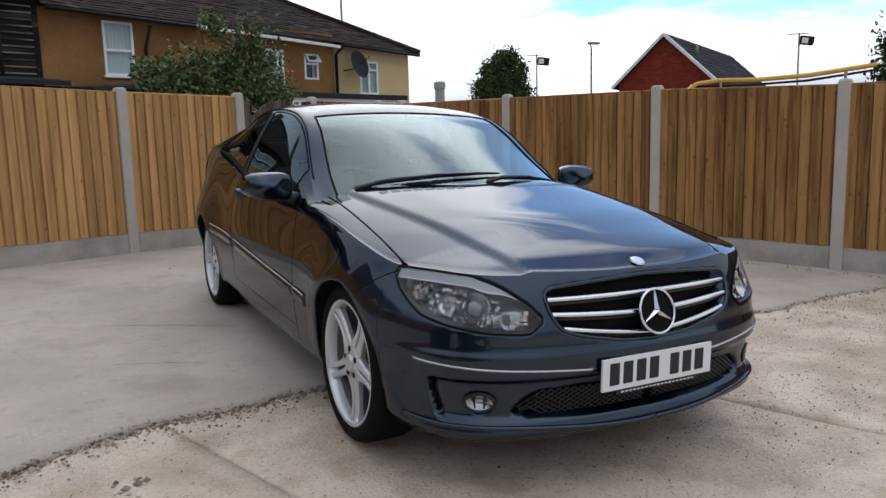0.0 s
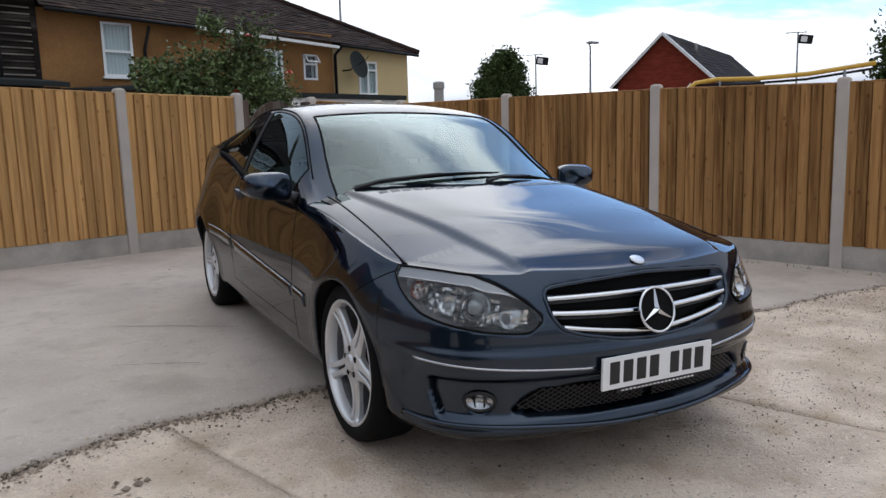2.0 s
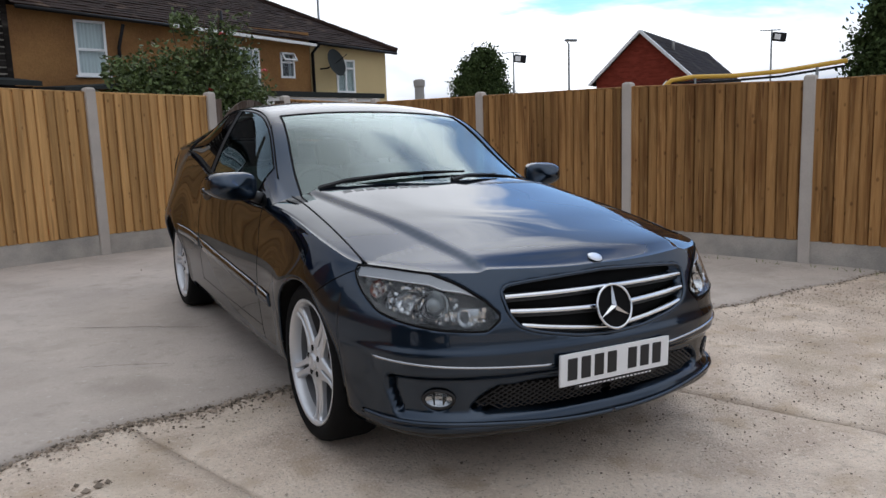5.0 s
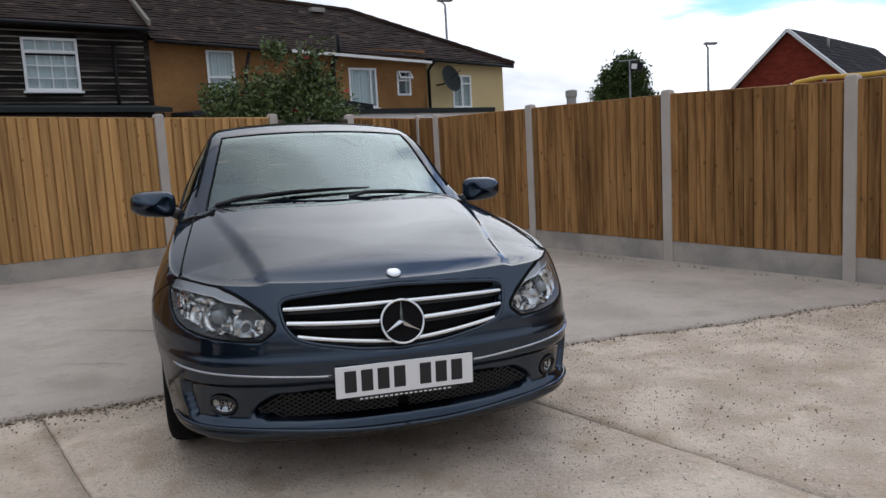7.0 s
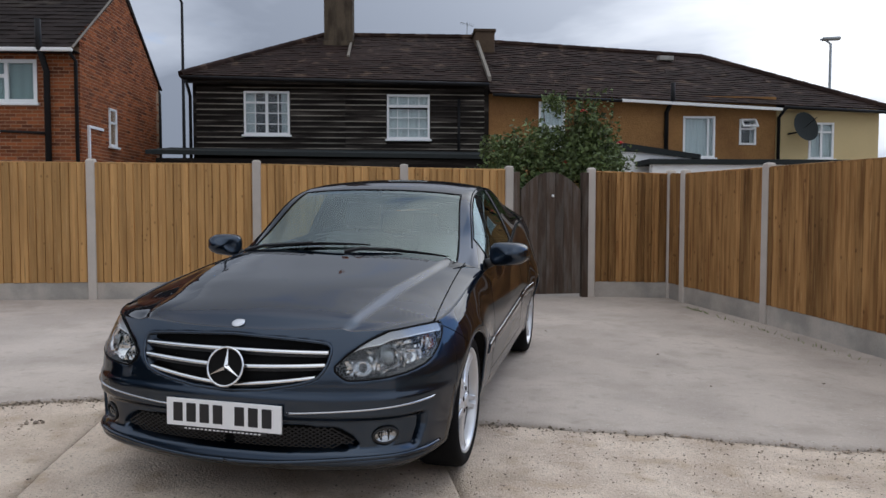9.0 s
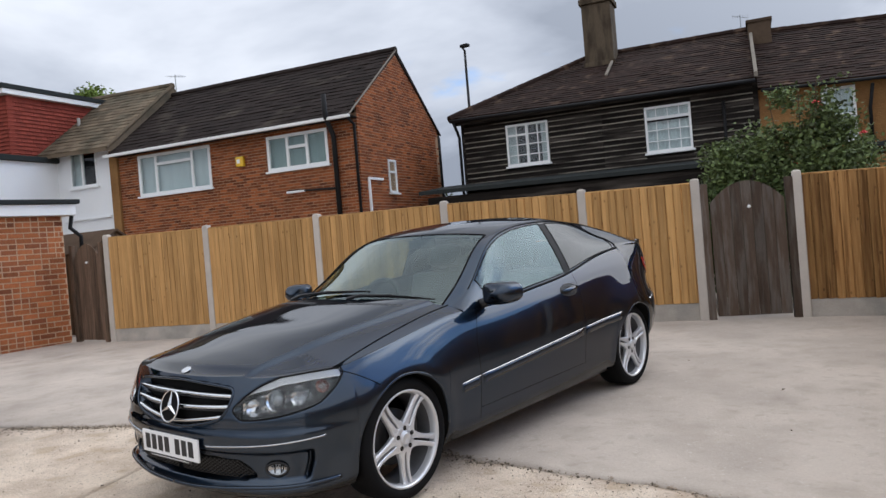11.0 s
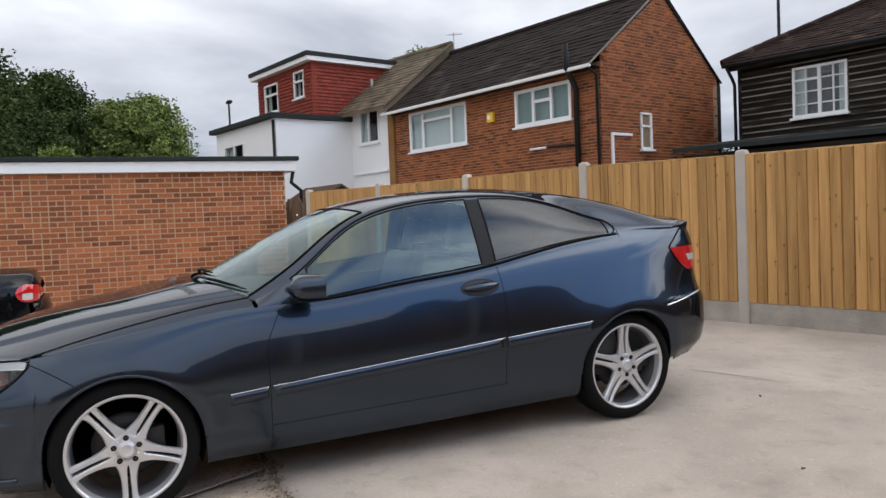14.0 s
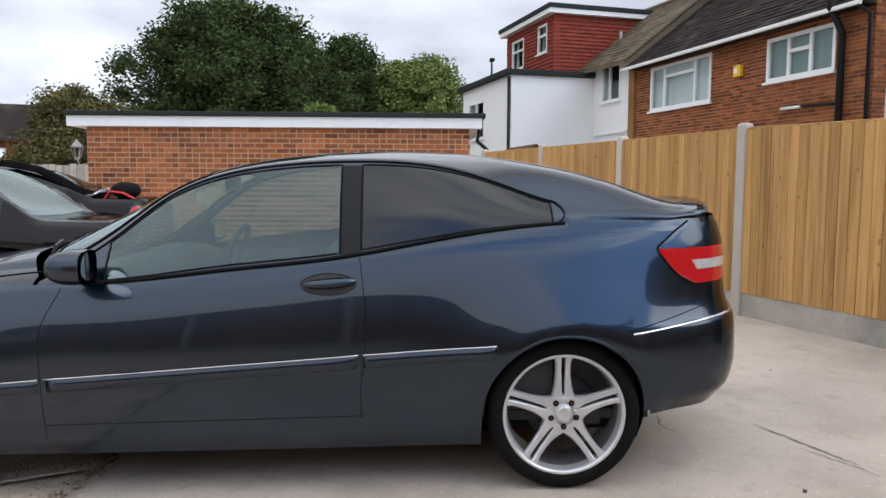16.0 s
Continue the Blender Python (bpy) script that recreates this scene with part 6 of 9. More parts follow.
def section(q):
    yb = q + bow(q)
    xb, zb = belt_x(yb), ze(yb)
    xr, zr, zc = x_rail(yb), max(z_rail(yb), zb + 0.008), zc_top(q)
    pts = []
    for v in VS:
        if v <= V_RAIL:
            t = v / V_RAIL
            x = xb + (xr - xb) * t + 0.014 * math.sin(math.pi * t)
            z = zb + (zr - zb) * t
        else:
            w = (v - V_RAIL) / (1 - V_RAIL)
            x = xr * (1 - w)
            z = zr + (zc - zr) * (1 - (1 - w) ** (2.3 + 2.2 * smoothstep(2.35, 2.85, yb)))
        pts.append([x, z])
    # ease the corner at the rail
    for _ in range(7):
        new_pts = [p[:] for p in pts]
        for k, v in enumerate(VS):
            if 0.345 < v < 0.47:
                new_pts[k] = [(pts[k - 1][c] + 2 * pts[k][c] + pts[k + 1][c]) / 4 for c in (0, 1)]
        pts = new_pts
    return [Vector((max(0.0, x), q + bow(q) * min(1.0, (x / 0.70) ** 2), z)) for x, z in pts]


def q_of(y):
    lo, hi = 0.40, 3.46
    for _ in range(40):
        m = (lo + hi) / 2
        if m + bow(m) < y:
            lo = m
        else:
            hi = m
    return (lo + hi) / 2


Y_G0, Y_G1, Y_Q0, Y_Q1 = 0.885, 1.828, 1.915, 2.70
marks = sorted({q_of(y) for y in (Y_G0, Y_G1, Y_Q0, Y_Q1)} | {0.40, 0.412, 1.20, 1.215, 2.52, 2.535, 3.20, 3.46} | {0.40 + 3.06 * k / 110 for k in range(111)})
QS = [marks[0]]
for m_ in marks[1:]:
    if m_ - QS[-1] > 0.004:
        QS.append(m_)
HOUSE = [section(q) for q in QS]


def gcell(i, j):
    q = (QS[i] + QS[i + 1]) / 2
    v = (VS[j] + VS[j + 1]) / 2
    return q, q + bow(q), v


def gzone(i, j):
    q, y, v = gcell(i, j)
    if v > V_A and 0.412 < q < 1.20:
        return "windscreen"
    if v > V_A and q <= 0.412:
        return "scuttle"
    if v > V_RAIL + 0.6 * 0.34 and 2.535 < q < 3.20:
        return "rear_window"
    if 0.025 < v < 0.376 and Y_G0 < y < Y_G1:
        return "side_window"
    if 0.025 < v < 0.376 and Y_Q0 < y < Y_Q1:
        return "quarter_window"
    if v < V_RAIL - 0.02 and Y_G1 <= y <= Y_Q0:
        return "centre_pillar"
    if v < 0.376 and 0.74 < y <= Y_G0:
        return "mirror_sail"
    if v < V_A and q < 2.2:
        return "roof_pillar"
    return "roof"


panel("windscreen", HOUSE, lambda i, j: gzone(i, j) == "windscreen", M["screen_glass"], "green-tinted windscreen reflecting the sky", True).visible_shadow = False
panel("scuttle", HOUSE, lambda i, j: gzone(i, j) == "scuttle", M["black_trim"], "", True)
panel("rear_window", HOUSE, lambda i, j: gzone(i, j) == "rear_window", M["privacy_glass"], "dark tinted rear window", True)
panel("roof", HOUSE, lambda i, j: gzone(i, j) == "roof", M["paint"], "", True)
panel("roof_pillar", HOUSE, lambda i, j: gzone(i, j) == "roof_pillar", M["paint"])
panel("side_window", HOUSE, lambda i, j: gzone(i, j) == "side_window", M["side_glass"], "lightly tinted door window")
for ob in car.children:
    if ob.name.startswith("side_window"):
        ob.visible_shadow = False
panel("quarter_window", HOUSE, lambda i, j: gzone(i, j) == "quarter_window", M["privacy_glass"], "dark tinted rear quarter window")
panel("centre_pillar", HOUSE, lambda i, j: gzone(i, j) == "centre_pillar", M["plastic_black"], "satin black centre pillar")
panel("mirror_sail", HOUSE, lambda i, j: gzone(i, j) == "mirror_sail", M["paint"])


def both_sides(name, build, material, label="", smooth=True):
    """A part made once on the left flank and mirrored on the right."""
    for s in (1, -1):
        bm = bmesh.new()
        build(bm)
        if s < 0:
            for v in bm.verts:
                v.co.x = -v.co.x
            bmesh.ops.reverse_faces(bm, faces=bm.faces)
        part(name, bm, material, car, label, smooth)


def on_body(y, z, out=0.0):
    a = a_at(y)
    return shell(a, z, top_of(a), out)


def on_house(y, v, out=0.0):
    s = section(q_of(y))
    k = max(i for i in range(len(VS) - 1) if VS[i] <= v)
    t = (v - VS[k]) / (VS[k + 1] - VS[k])
    p = s[k].lerp(s[k + 1], t)
    d = (s[k + 1] - s[k]).normalized()
    return p + Vector((d.z, 0, -d.x)) * out


def haunch_fillet(bm):
    """The rounded run from the roof's foot down into the rear flank, behind the side glass."""
    g = []
    for k in range(37):
        f = k / 36
        y = 2.765 + 0.56 * f
        a = a_at(min(y, 3.33)) + max(0.0, y - 3.33) * 1.2
        zt = top_of(a)
        lift = 0.0003 + 0.0009 * min(1.0, k / 8)
        lo, lo_b = shell(a, zt - 0.045, zt, lift), shell(a, zt - 0.075, zt, lift)
        hi = on_house(min(y, 3.24), 0.30 + 0.30 * f, 0.0014)
        hi_b = on_house(min(y, 3.24), 0.34 + 0.30 * f, 0.0014)
        d = (hi - lo).length * 0.36
        c0, c1 = lo + (lo - lo_b).normalized() * d, hi - (hi_b - hi).normalized() * d
        row = []
        for j in range(13):
            t = j / 12
            row.append(lo * (1 - t) ** 3 + c0 * 3 * t * (1 - t) ** 2 + c1 * 3 * t * t * (1 - t) + hi * t ** 3)
        g.append(row)
    for p in g:
        p[:] = [bm.verts.new(v) for v in p]
    for p, q in zip(g, g[1:]):
        for j in range(12):
            bm.faces.new((p[j], q[j], q[j + 1], p[j + 1]))


both_sides("haunch", haunch_fillet, M["paint"])


# seals round the side windows
def window_seal(bm, y0, y1, v0=0.022, v1=0.379, n=36, r=0.0045):
    pts = [on_house(y0 + (y1 - y0) * k / n, v0) for k in range(n + 1)]
    pts += [on_house(y1, v0 + (v1 - v0) * k / 8) for k in range(1, 8)]
    pts += [on_house(y1 + (y0 - y1) * k / n, v1) for k in range(n + 1)]
    pts += [on_house(y0, v1 + (v0 - v1) * k / 8) for k in range(1, 8)]
    tube(bm, pts, r, 6, True)


both_sides("window_seal", lambda bm: window_seal(bm, Y_G0, Y_G1), M["rubber"])
both_sides("window_seal", lambda bm: window_seal(bm, Y_Q0, Y_Q1), M["rubber"])
both_sides("waist_seal", lambda bm: tube(bm, [on_house(0.80 + 1.95 * k / 50, 0.006, 0.002) for k in range(51)], 0.0075, 6), M["rubber"], "black rubber waist seal")


def screen_seal(bm):
    qs = [0.415 + 0.785 * k / 30 for k in range(31)]
    side = [section(q)[VS.index(V_A)] for q in qs]
    top = section(1.203)
    tube(bm, [p + Vector((0.001, -0.001, 0.001)) for p in side] + [top[k] for k in range(VS.index(V_A) + 1, len(VS))], 0.0055, 6)


both_sides("windscreen_seal", screen_seal, M["rubber"], "black windscreen seal")


def frame_trim(bm):
    pts = [on_house(0.80 + 1.915 * k / 60, 0.397, 0.003) for k in range(61)]
    pts += [on_house(y, v, 0.003) for y, v in ((2.732, 0.380), (2.744, 0.33), (2.752, 0.24), (2.750, 0.15), (2.738, 0.07), (2.715, 0.012))]
    tube(bm, pts, 0.0036, 6)


both_sides("roof_seam", frame_trim, M["rubber"])


# panel joints
def joint(bm, pts, r=0.0024):
    tube(bm, pts, r, 5)


both_sides("door_gap", lambda bm: joint(bm, [on_body(0.640 + 0.09 * smoothstep(0.68, 0.93, z), z, -0.001) for z in [0.26 + (0.872 - 0.26) * k / 30 for k in range(31)]]), M["rubber"])
both_sides("door_gap", lambda bm: joint(bm, [on_body(1.905 + 0.025 * math.sin(math.pi * min(1, max(0, (z - 0.45) / 0.55))), z, -0.001) for z in [0.33 + (0.972 - 0.33) * k / 30 for k in range(31)]]), M["rubber"])
both_sides("sill_gap", lambda bm: joint(bm, [on_body(0.645 + 1.27 * k / 30, 0.325 + 0.012 * k / 30, -0.001) for k in range(31)]), M["rubber"])
both_sides("bumper_gap", lambda bm: joint(bm, [on_body(-0.375 + 0.19 * k / 12, 0.742 - 0.10 * (k / 12) ** 1.3, 0.0) for k in range(13)]), M["rubber"])
both_sides("bumper_gap", lambda bm: joint(bm, [on_body(2.975 + 0.42 * k / 24, 0.668 + 0.085 * (k / 24), 0.0) for k in range(25)]), M["rubber"])


def bonnet_gap(bm):
    pts = []
    for k in range(31):
        y = -0.385 + 0.98 * k / 30
        x = 0.754 - 0.060 * (y + 0.385) / 0.985
        pts.append((x, y, hz(x, y) + 0.0005))
    joint(bm, pts, 0.0036)


both_sides("bonnet_gap", bonnet_gap, M["rubber"])


# wheels: turned tyre and rim, five twin spokes
def wheel(x, y, side, turn):
    w = part("wheel", bmesh.new(), M["rubber"], car, "silver alloy wheel with five twin spokes")
    m = Matrix.Translation((x, y, 0.3175)) @ (Matrix.Rotation(math.pi, 4, "Z") if side < 0 else Matrix.Identity(4))
    w.matrix_basis = m
    bm = bmesh.new()
    prof = [(-0.19, 0.235), (-0.205, 0.262), (-0.203, 0.295), (-0.190, 0.310), (-0.17, 0.3165), (-0.10, 0.3180), (-0.03, 0.3165), (-0.008, 0.311), (0.006, 0.298), (0.012, 0.278), (0.008, 0.262), (0.002, 0.252), (-0.008, 0.246)]
    lathe(bm, prof, 72)
    bm.to_mesh(w.data)
    bm.free()
    w.data.polygons.foreach_set("use_smooth", [True] * len(w.data.polygons))
    bm = bmesh.new()
    lathe(bm, [(-0.004, 0.248), (0.004, 0.2525), (0.006, 0.249), (0.003, 0.241), (-0.006, 0.236), (-0.022, 0.2325), (-0.04, 0.2295)], 72)
    rim = part("rim", bm, M["alloy"], w, "", True)
    bm = bmesh.new()
    lathe(bm, [(-0.04, 0.2295), (-0.05, 0.228), (-0.12, 0.222), (-0.19, 0.225), (-0.195, 0.24)], 72)
    part("rim_barrel", bm, M["alloy_dull"], rim, "dull grey inner rim", True)
    bm = bmesh.new()
    lathe(bm, [(-0.10, 0.0), (-0.10, 0.06), (-0.095, 0.065), (-0.095, 0.145), (-0.12, 0.147)], 48)
    part("brake_disc", bm, M["disc"], w, "dull steel brake disc", True)
    bm = bmesh.new()
    box(bm, (-0.125, 0.07, -0.07), (-0.07, 0.165, 0.07), bevel=0.012)
    part("brake_caliper", bm, M["disc"], w)
    for k in range(5):
        ang = math.radians(turn + 72 * k)
        bm = bmesh.new()
        for sgn in (-1, 1):
            ring0 = None
            for t in [i / 9 for i in range(10)]:
                r = 0.045 + (0.240 - 0.045) * t
                inner = 0.0045 + 0.004 * t if t > 0.12 else 0.0
                outer = 0.030 + 0.002 * t + 0.034 * (1 - t) ** 4 + 0.012 * smoothstep(0.86, 1.0, t)
                face = -0.010 - 0.010 * math.sin(math.pi * t) + 0.006 * smoothstep(0.8, 1.0, t)
                ring = []
                for o, d in ((inner, -0.045), (inner, face - 0.004), (inner + 0.004, face), (outer - 0.006, face - 0.002), (outer, face - 0.010), (outer, -0.045)):
                    u = sgn * o
                    ring.append(bm.verts.new((d, r * math.cos(ang) - u * math.sin(ang), r * math.sin(ang) + u * math.cos(ang))))
                if ring0:
                    for i in range(5):
                        f = (ring0[i], ring0[i + 1], ring[i + 1], ring[i])
                        bm.faces.new(f if sgn < 0 else f[::-1])
                ring0 = ring
        bmesh.ops.recalc_face_normals(bm, faces=bm.faces)
        part("spoke", bm, M["alloy"], w)
    bm = bmesh.new()
    lathe(bm, [(-0.05, 0.075), (-0.016, 0.072), (-0.012, 0.066), (-0.014, 0.040), (-0.010, 0.036)], 40)
    part("hub", bm, M["alloy"], w, "", True)
    bm = bmesh.new()
    lathe(bm, [(-0.012, 0.036), (-0.004, 0.034), (-0.001, 0.028), (0.0, 0.022), (-0.002, 0.020), (-0.002, 0.0)], 32)
    part("centre_cap", bm, M["alloy"], w, "round centre cap", True)
    for k in range(5):
        ang = math.radians(turn + 36 + 72 * k)
        bm = bmesh.new()
        c = Vector((0, 0.055 * math.cos(ang), 0.055 * math.sin(ang)))
        # black plug proud of the hub face, for the shade round a bolt
        rod(bm, c + Vector((-0.03, 0, 0)), c + Vector((-0.0105, 0, 0)), 0.0125, seg=14)
        part("bolt_recess", bm, M["well"], w)
        bm = bmesh.new()
        rod(bm, c + Vector((-0.03, 0, 0)), c + Vector((-0.008, 0, 0)), 0.0075, seg=6)
        part("wheel_bolt", bm, M["disc"], w)
    return w


XF, XR = 0.838, 0.830
wheel(XF, 0.0, 1, -90)
wheel(XR, 2.73, 1, 90)
wheel(-XF, 0.0, -1, 60)
wheel(-XR, 2.73, -1, 40)


def arch(bm, yc):
    """Inner wheel housing and its rolled edge."""
    n = 40
    rings = []
    for k in range(n + 1):
        a = math.pi * (-0.12 + 1.24 * k / n)
        y, z = yc + (ARCH_R - 0.002) * math.cos(a), 0.318 + (ARCH_R - 0.002) * math.sin(a)
        xo = on_body(min(max(y, -0.5), 3.1), max(z, 0.22)).x - 0.004
        rings.append([bm.verts.new((x, y, max(z, 0.12))) for x in (xo, xo - 0.02, 0.45)])
    for a, b in zip(rings, rings[1:]):
        for i in range(2):
            bm.faces.new((a[i], b[i], b[i + 1], a[i + 1]))
    bm.faces.new([r[2] for r in rings])


both_sides("wheel_housing", lambda bm: arch(bm, 0.0), M["well"], "black wheel housing")
both_sides("wheel_housing", lambda bm: arch(bm, 2.73), M["well"], "black wheel housing")


def arch_lip(bm, yc):
    pts = []
    for k in range(49):
        a = math.pi * (0.0 + k / 48)
        y, z = yc + ARCH_R * math.cos(a), 0.318 + ARCH_R * math.sin(a)
        pts.append(on_body(y, z, -0.006))
    tube(bm, pts, 0.008, 8)


both_sides("arch_lip", lambda bm: arch_lip(bm, 0.0), M["paint"])
both_sides("arch_lip", lambda bm: arch_lip(bm, 2.73), M["paint"])
bm = bmesh.new()
box(bm, (-0.70, -0.60, 0.215), (0.70, 2.95, 0.26))
part("underbody", bm, M["well"], car, "black underbody")


# side moulding with its chrome strip
def ribbon(bm, path, w0, w1, out, thick):
    """A flat strip along path(t, dz) points: from dz = w0 to w1, standing out by thick and run out at both ends."""
    prev = None
    full = thick
    for i_, p in enumerate(path):
        thick = full * min(1.0, 0.12 + 0.5 * min(i_, len(path) - 1 - i_))
        ring = [bm.verts.new(v) for v in (p(w0, out), p(w0 + 0.002, out + thick), p(w1 - 0.002, out + thick), p(w1, out))]
        if prev:
            for i in range(3):
                bm.faces.new((prev[i], ring[i], ring[i + 1], prev[i + 1]))
        else:
            bm.faces.new(ring[::-1])
        prev = ring
    bm.faces.new(prev)
    bmesh.ops.recalc_face_normals(bm, faces=bm.faces)


def strip_z(y):
    return 0.500 + (y - 0.50) * 0.0585


def moulding(y0, y1, n, w0, w1, out, thick):
    def build(bm):
        ribbon(bm, [lambda dz, o, y=y0 + (y1 - y0) * k / n: on_body(y, strip_z(y) + dz, o) for k in range(n + 1)], w0, w1, out, thick)
    return build


for y0, y1 in ((0.455, 0.632), (0.652, 1.90), (1.918, 2.45)):
    both_sides("side_moulding", moulding(y0, y1, 26, -0.048, 0.010, -0.002, 0.010), M["paint"], "body-coloured side moulding")
    both_sides("chrome_strip", moulding(y0, y1, 26, 0.0035, 0.0110, 0.005, 0.005), M["chrome_worn"], "bright chrome strip")


def bumper_strip(a0, a1, z, n, material_out):
    def build(bm):
        ribbon(bm, [lambda dz, o, a=a0 + (a1 - a0) * k / n: shell(a, z(a) + dz, top_of(a), o) for k in range(n + 1)], -0.004, 0.0045, 0.0, material_out)
    return build


front_strip = curve([(0.0, 0.426), (0.26, 0.436), (0.5, 0.449), (0.75, 0.462), (0.95, 0.472)])
both_sides("chrome_strip", bumper_strip(0.262, 0.912, front_strip, 40, 0.006), M["chrome_worn"], "thin chrome bumper strip")
rear_strip = curve([(a_at(2.98), 0.655), (a_at(3.40), 0.694), (A_END, 0.705)])
both_sides("chrome_strip", bumper_strip(a_at(2.995), A_END - 0.30, rear_strip, 50, 0.007), M["chrome"], "chrome rear bumper strip")


# door handles
def handle(bm):
    n = 18
    prev = None
    for k in range(n + 1):
        t = k / n
        y = 1.690 + 0.205 * t
        lift = 0.006 + 0.026 * math.sin(math.pi * t) ** 0.6
        hh = 0.006 + 0.013 * math.sin(math.pi * t) ** 0.5
        zc = 0.874 + 0.012 * t
        ring = [bm.verts.new(on_body(y, zc + dz * hh, 0.006 + lift * o)) for dz, o in ((-1, 0.55), (-0.7, 0.95), (0, 1.05), (0.7, 0.95), (1, 0.55), (0, 0.35))]
        if prev:
            for i in range(6):
                bm.faces.new((prev[i], ring[i], ring[(i + 1) % 6], prev[(i + 1) % 6]))
        prev = ring
    bmesh.ops.recalc_face_normals(bm, faces=bm.faces)


# dark oval on the door skin, coloured for shade in the handle's recess
def handle_oval(bm):
    c = on_body(1.785, 0.872, 0.0015)
    ring = [bm.verts.new(on_body(1.785 + 0.110 * math.cos(t), 0.873 + 0.042 * math.sin(t), 0.0012)) for t in [2 * math.pi * k / 36 for k in range(36)]]
    mid = [bm.verts.new(on_body(1.785 + 0.085 * math.cos(t), 0.873 + 0.030 * math.sin(t), 0.0022)) for t in [2 * math.pi * k / 36 for k in range(36)]]
    for i in range(36):
        bm.faces.new((ring[i], ring[(i + 1) % 36], mid[(i + 1) % 36], mid[i]))
    bm.faces.new(mid)
    tube(bm, [v.co.copy() for v in ring], 0.003, 6, True)
    bmesh.ops.recalc_face_normals(bm, faces=bm.faces)


both_sides("handle_recess", handle_oval, M["black_trim"], "dark oval for the shaded recess behind the handle")
both_sides("door_handle", handle, M["paint"], "body-coloured door handle")


# mirrors
def mirror_shell(bm, glass_only=False):
    """Rounded housing, open face to the rear."""
    cx, cy, cz = 0.915, 0.845, 0.972
    rx, ry, rz = 0.110, 0.118, 0.064
    n, m = 28, 14
    if glass_only:
        vs = [bm.verts.new((cx + rx * 0.88 * math.cos(t) * (1 if math.cos(t) > 0 else 0.9), cy + 0.035 + 0.02 * math.cos(t), cz + rz * 0.84 * math.sin(t))) for t in [2 * math.pi * k / n for k in range(n)]]
        bm.faces.new(vs)
        return
    rings = []
    for j in range(m + 1):
        p = j / m
        yy = -1 + 1.42 * p
        s = math.sqrt(max(0.0, 1 - min(0.999, abs(yy) ** 3.6))) if yy < 0 else 1.0 - 0.08 * yy
        ring = []
        for k in range(n):
            t = 2 * math.pi * k / n
            ct, st = math.cos(t), math.sin(t)
            ex = math.copysign(abs(ct) ** 0.62, ct)
            ez = math.copysign(abs(st) ** 0.66, st)
            ring.append(bm.verts.new((cx + rx * ex * max(s, 0.03) + 0.025 * yy * (1 if ct < 0 else 0.6), cy + ry * yy * (0.8 + 0.2 * ct), cz + rz * ez * max(s, 0.03) * (1.0 - (0.04 if st > 0 else 0.30) * ct) - (0.008 if st < 0 else 0))))
        rings.append(ring)
    for a, b in zip(rings, rings[1:]):
        for k in range(n):
            bm.faces.new((a[k], a[(k + 1) % n], b[(k + 1) % n], b[k]))
    bm.faces.new(rings[0][::-1])
    bmesh.ops.recalc_face_normals(bm, faces=bm.faces)


both_sides("door_mirror", mirror_shell, M["paint"], "body-coloured door mirror")
both_sides("mirror_glass", lambda bm: mirror_shell(bm, True), M["chrome"], "mirror glass")


def mirror_foot(bm):
    tube(bm, [(0.775, 0.80, 0.905), (0.80, 0.82, 0.915), (0.835, 0.835, 0.925), (0.88, 0.845, 0.93)], [0.030, 0.028, 0.024, 0.020], 10)


both_sides("mirror_foot", mirror_foot, M["black_trim"], "black mirror foot")


# ---- the coupe's grille, lamps and small parts ----
def patch(lo, hi, a0, a1, na, nz, out):
    """A grid on the undented body front between two curves of height, standing out by out."""
    g = []
    for i in range(na + 1):
        a = a0 + (a1 - a0) * i / na
        z0, z1 = lo(a), hi(a)
        t = top_of(a)
        g.append([shell(a, z0 + (z1 - z0) * j / nz, t, out(a, j / nz) if callable(out) else out) for j in range(nz + 1)])
    return g


def bm_grid(bm, g):
    vs = [[bm.verts.new(p) for p in col] for col in g]
    for i in range(len(g) - 1):
        for j in range(len(g[0]) - 1):
            bm.faces.new((vs[i][j], vs[i + 1][j], vs[i + 1][j + 1], vs[i][j + 1]))


def on_front(a, z, out=0.0):
    s = -1 if a < 0 else 1
    p = shell(abs(a), z, top_of(abs(a)), out)
    return Vector((s * p.x, p.y, p.z))


# grille backing, frame and three louvres, each over a dark tube for its shade
bm = bmesh.new()
g = patch(grille_lo, grille_hi, 0.0, 0.434, 40, 12, -0.046)
bm_grid(bm, g)
bm2 = bmesh.new()
bm_grid(bm2, [[Vector((-p.x, p.y, p.z)) for p in col] for col in reversed(g)])
part("grille_backing", bm, M["well"], car, "black grille opening")
part("grille_backing", bm2, M["well"], car, "black grille opening")
loop = [on_front(-0.434 + 0.868 * k / 80, grille_hi(abs(-0.434 + 0.868 * k / 80)), -0.002) for k in range(81)]
loop += [on_front(0.434 - 0.868 * k / 80, grille_lo(abs(0.434 - 0.868 * k / 80)), -0.002) for k in range(81)]
bm = bmesh.new()
tube(bm, loop, 0.0065, 8, True)
part("grille_frame", bm, M["paint"], car, "", True)


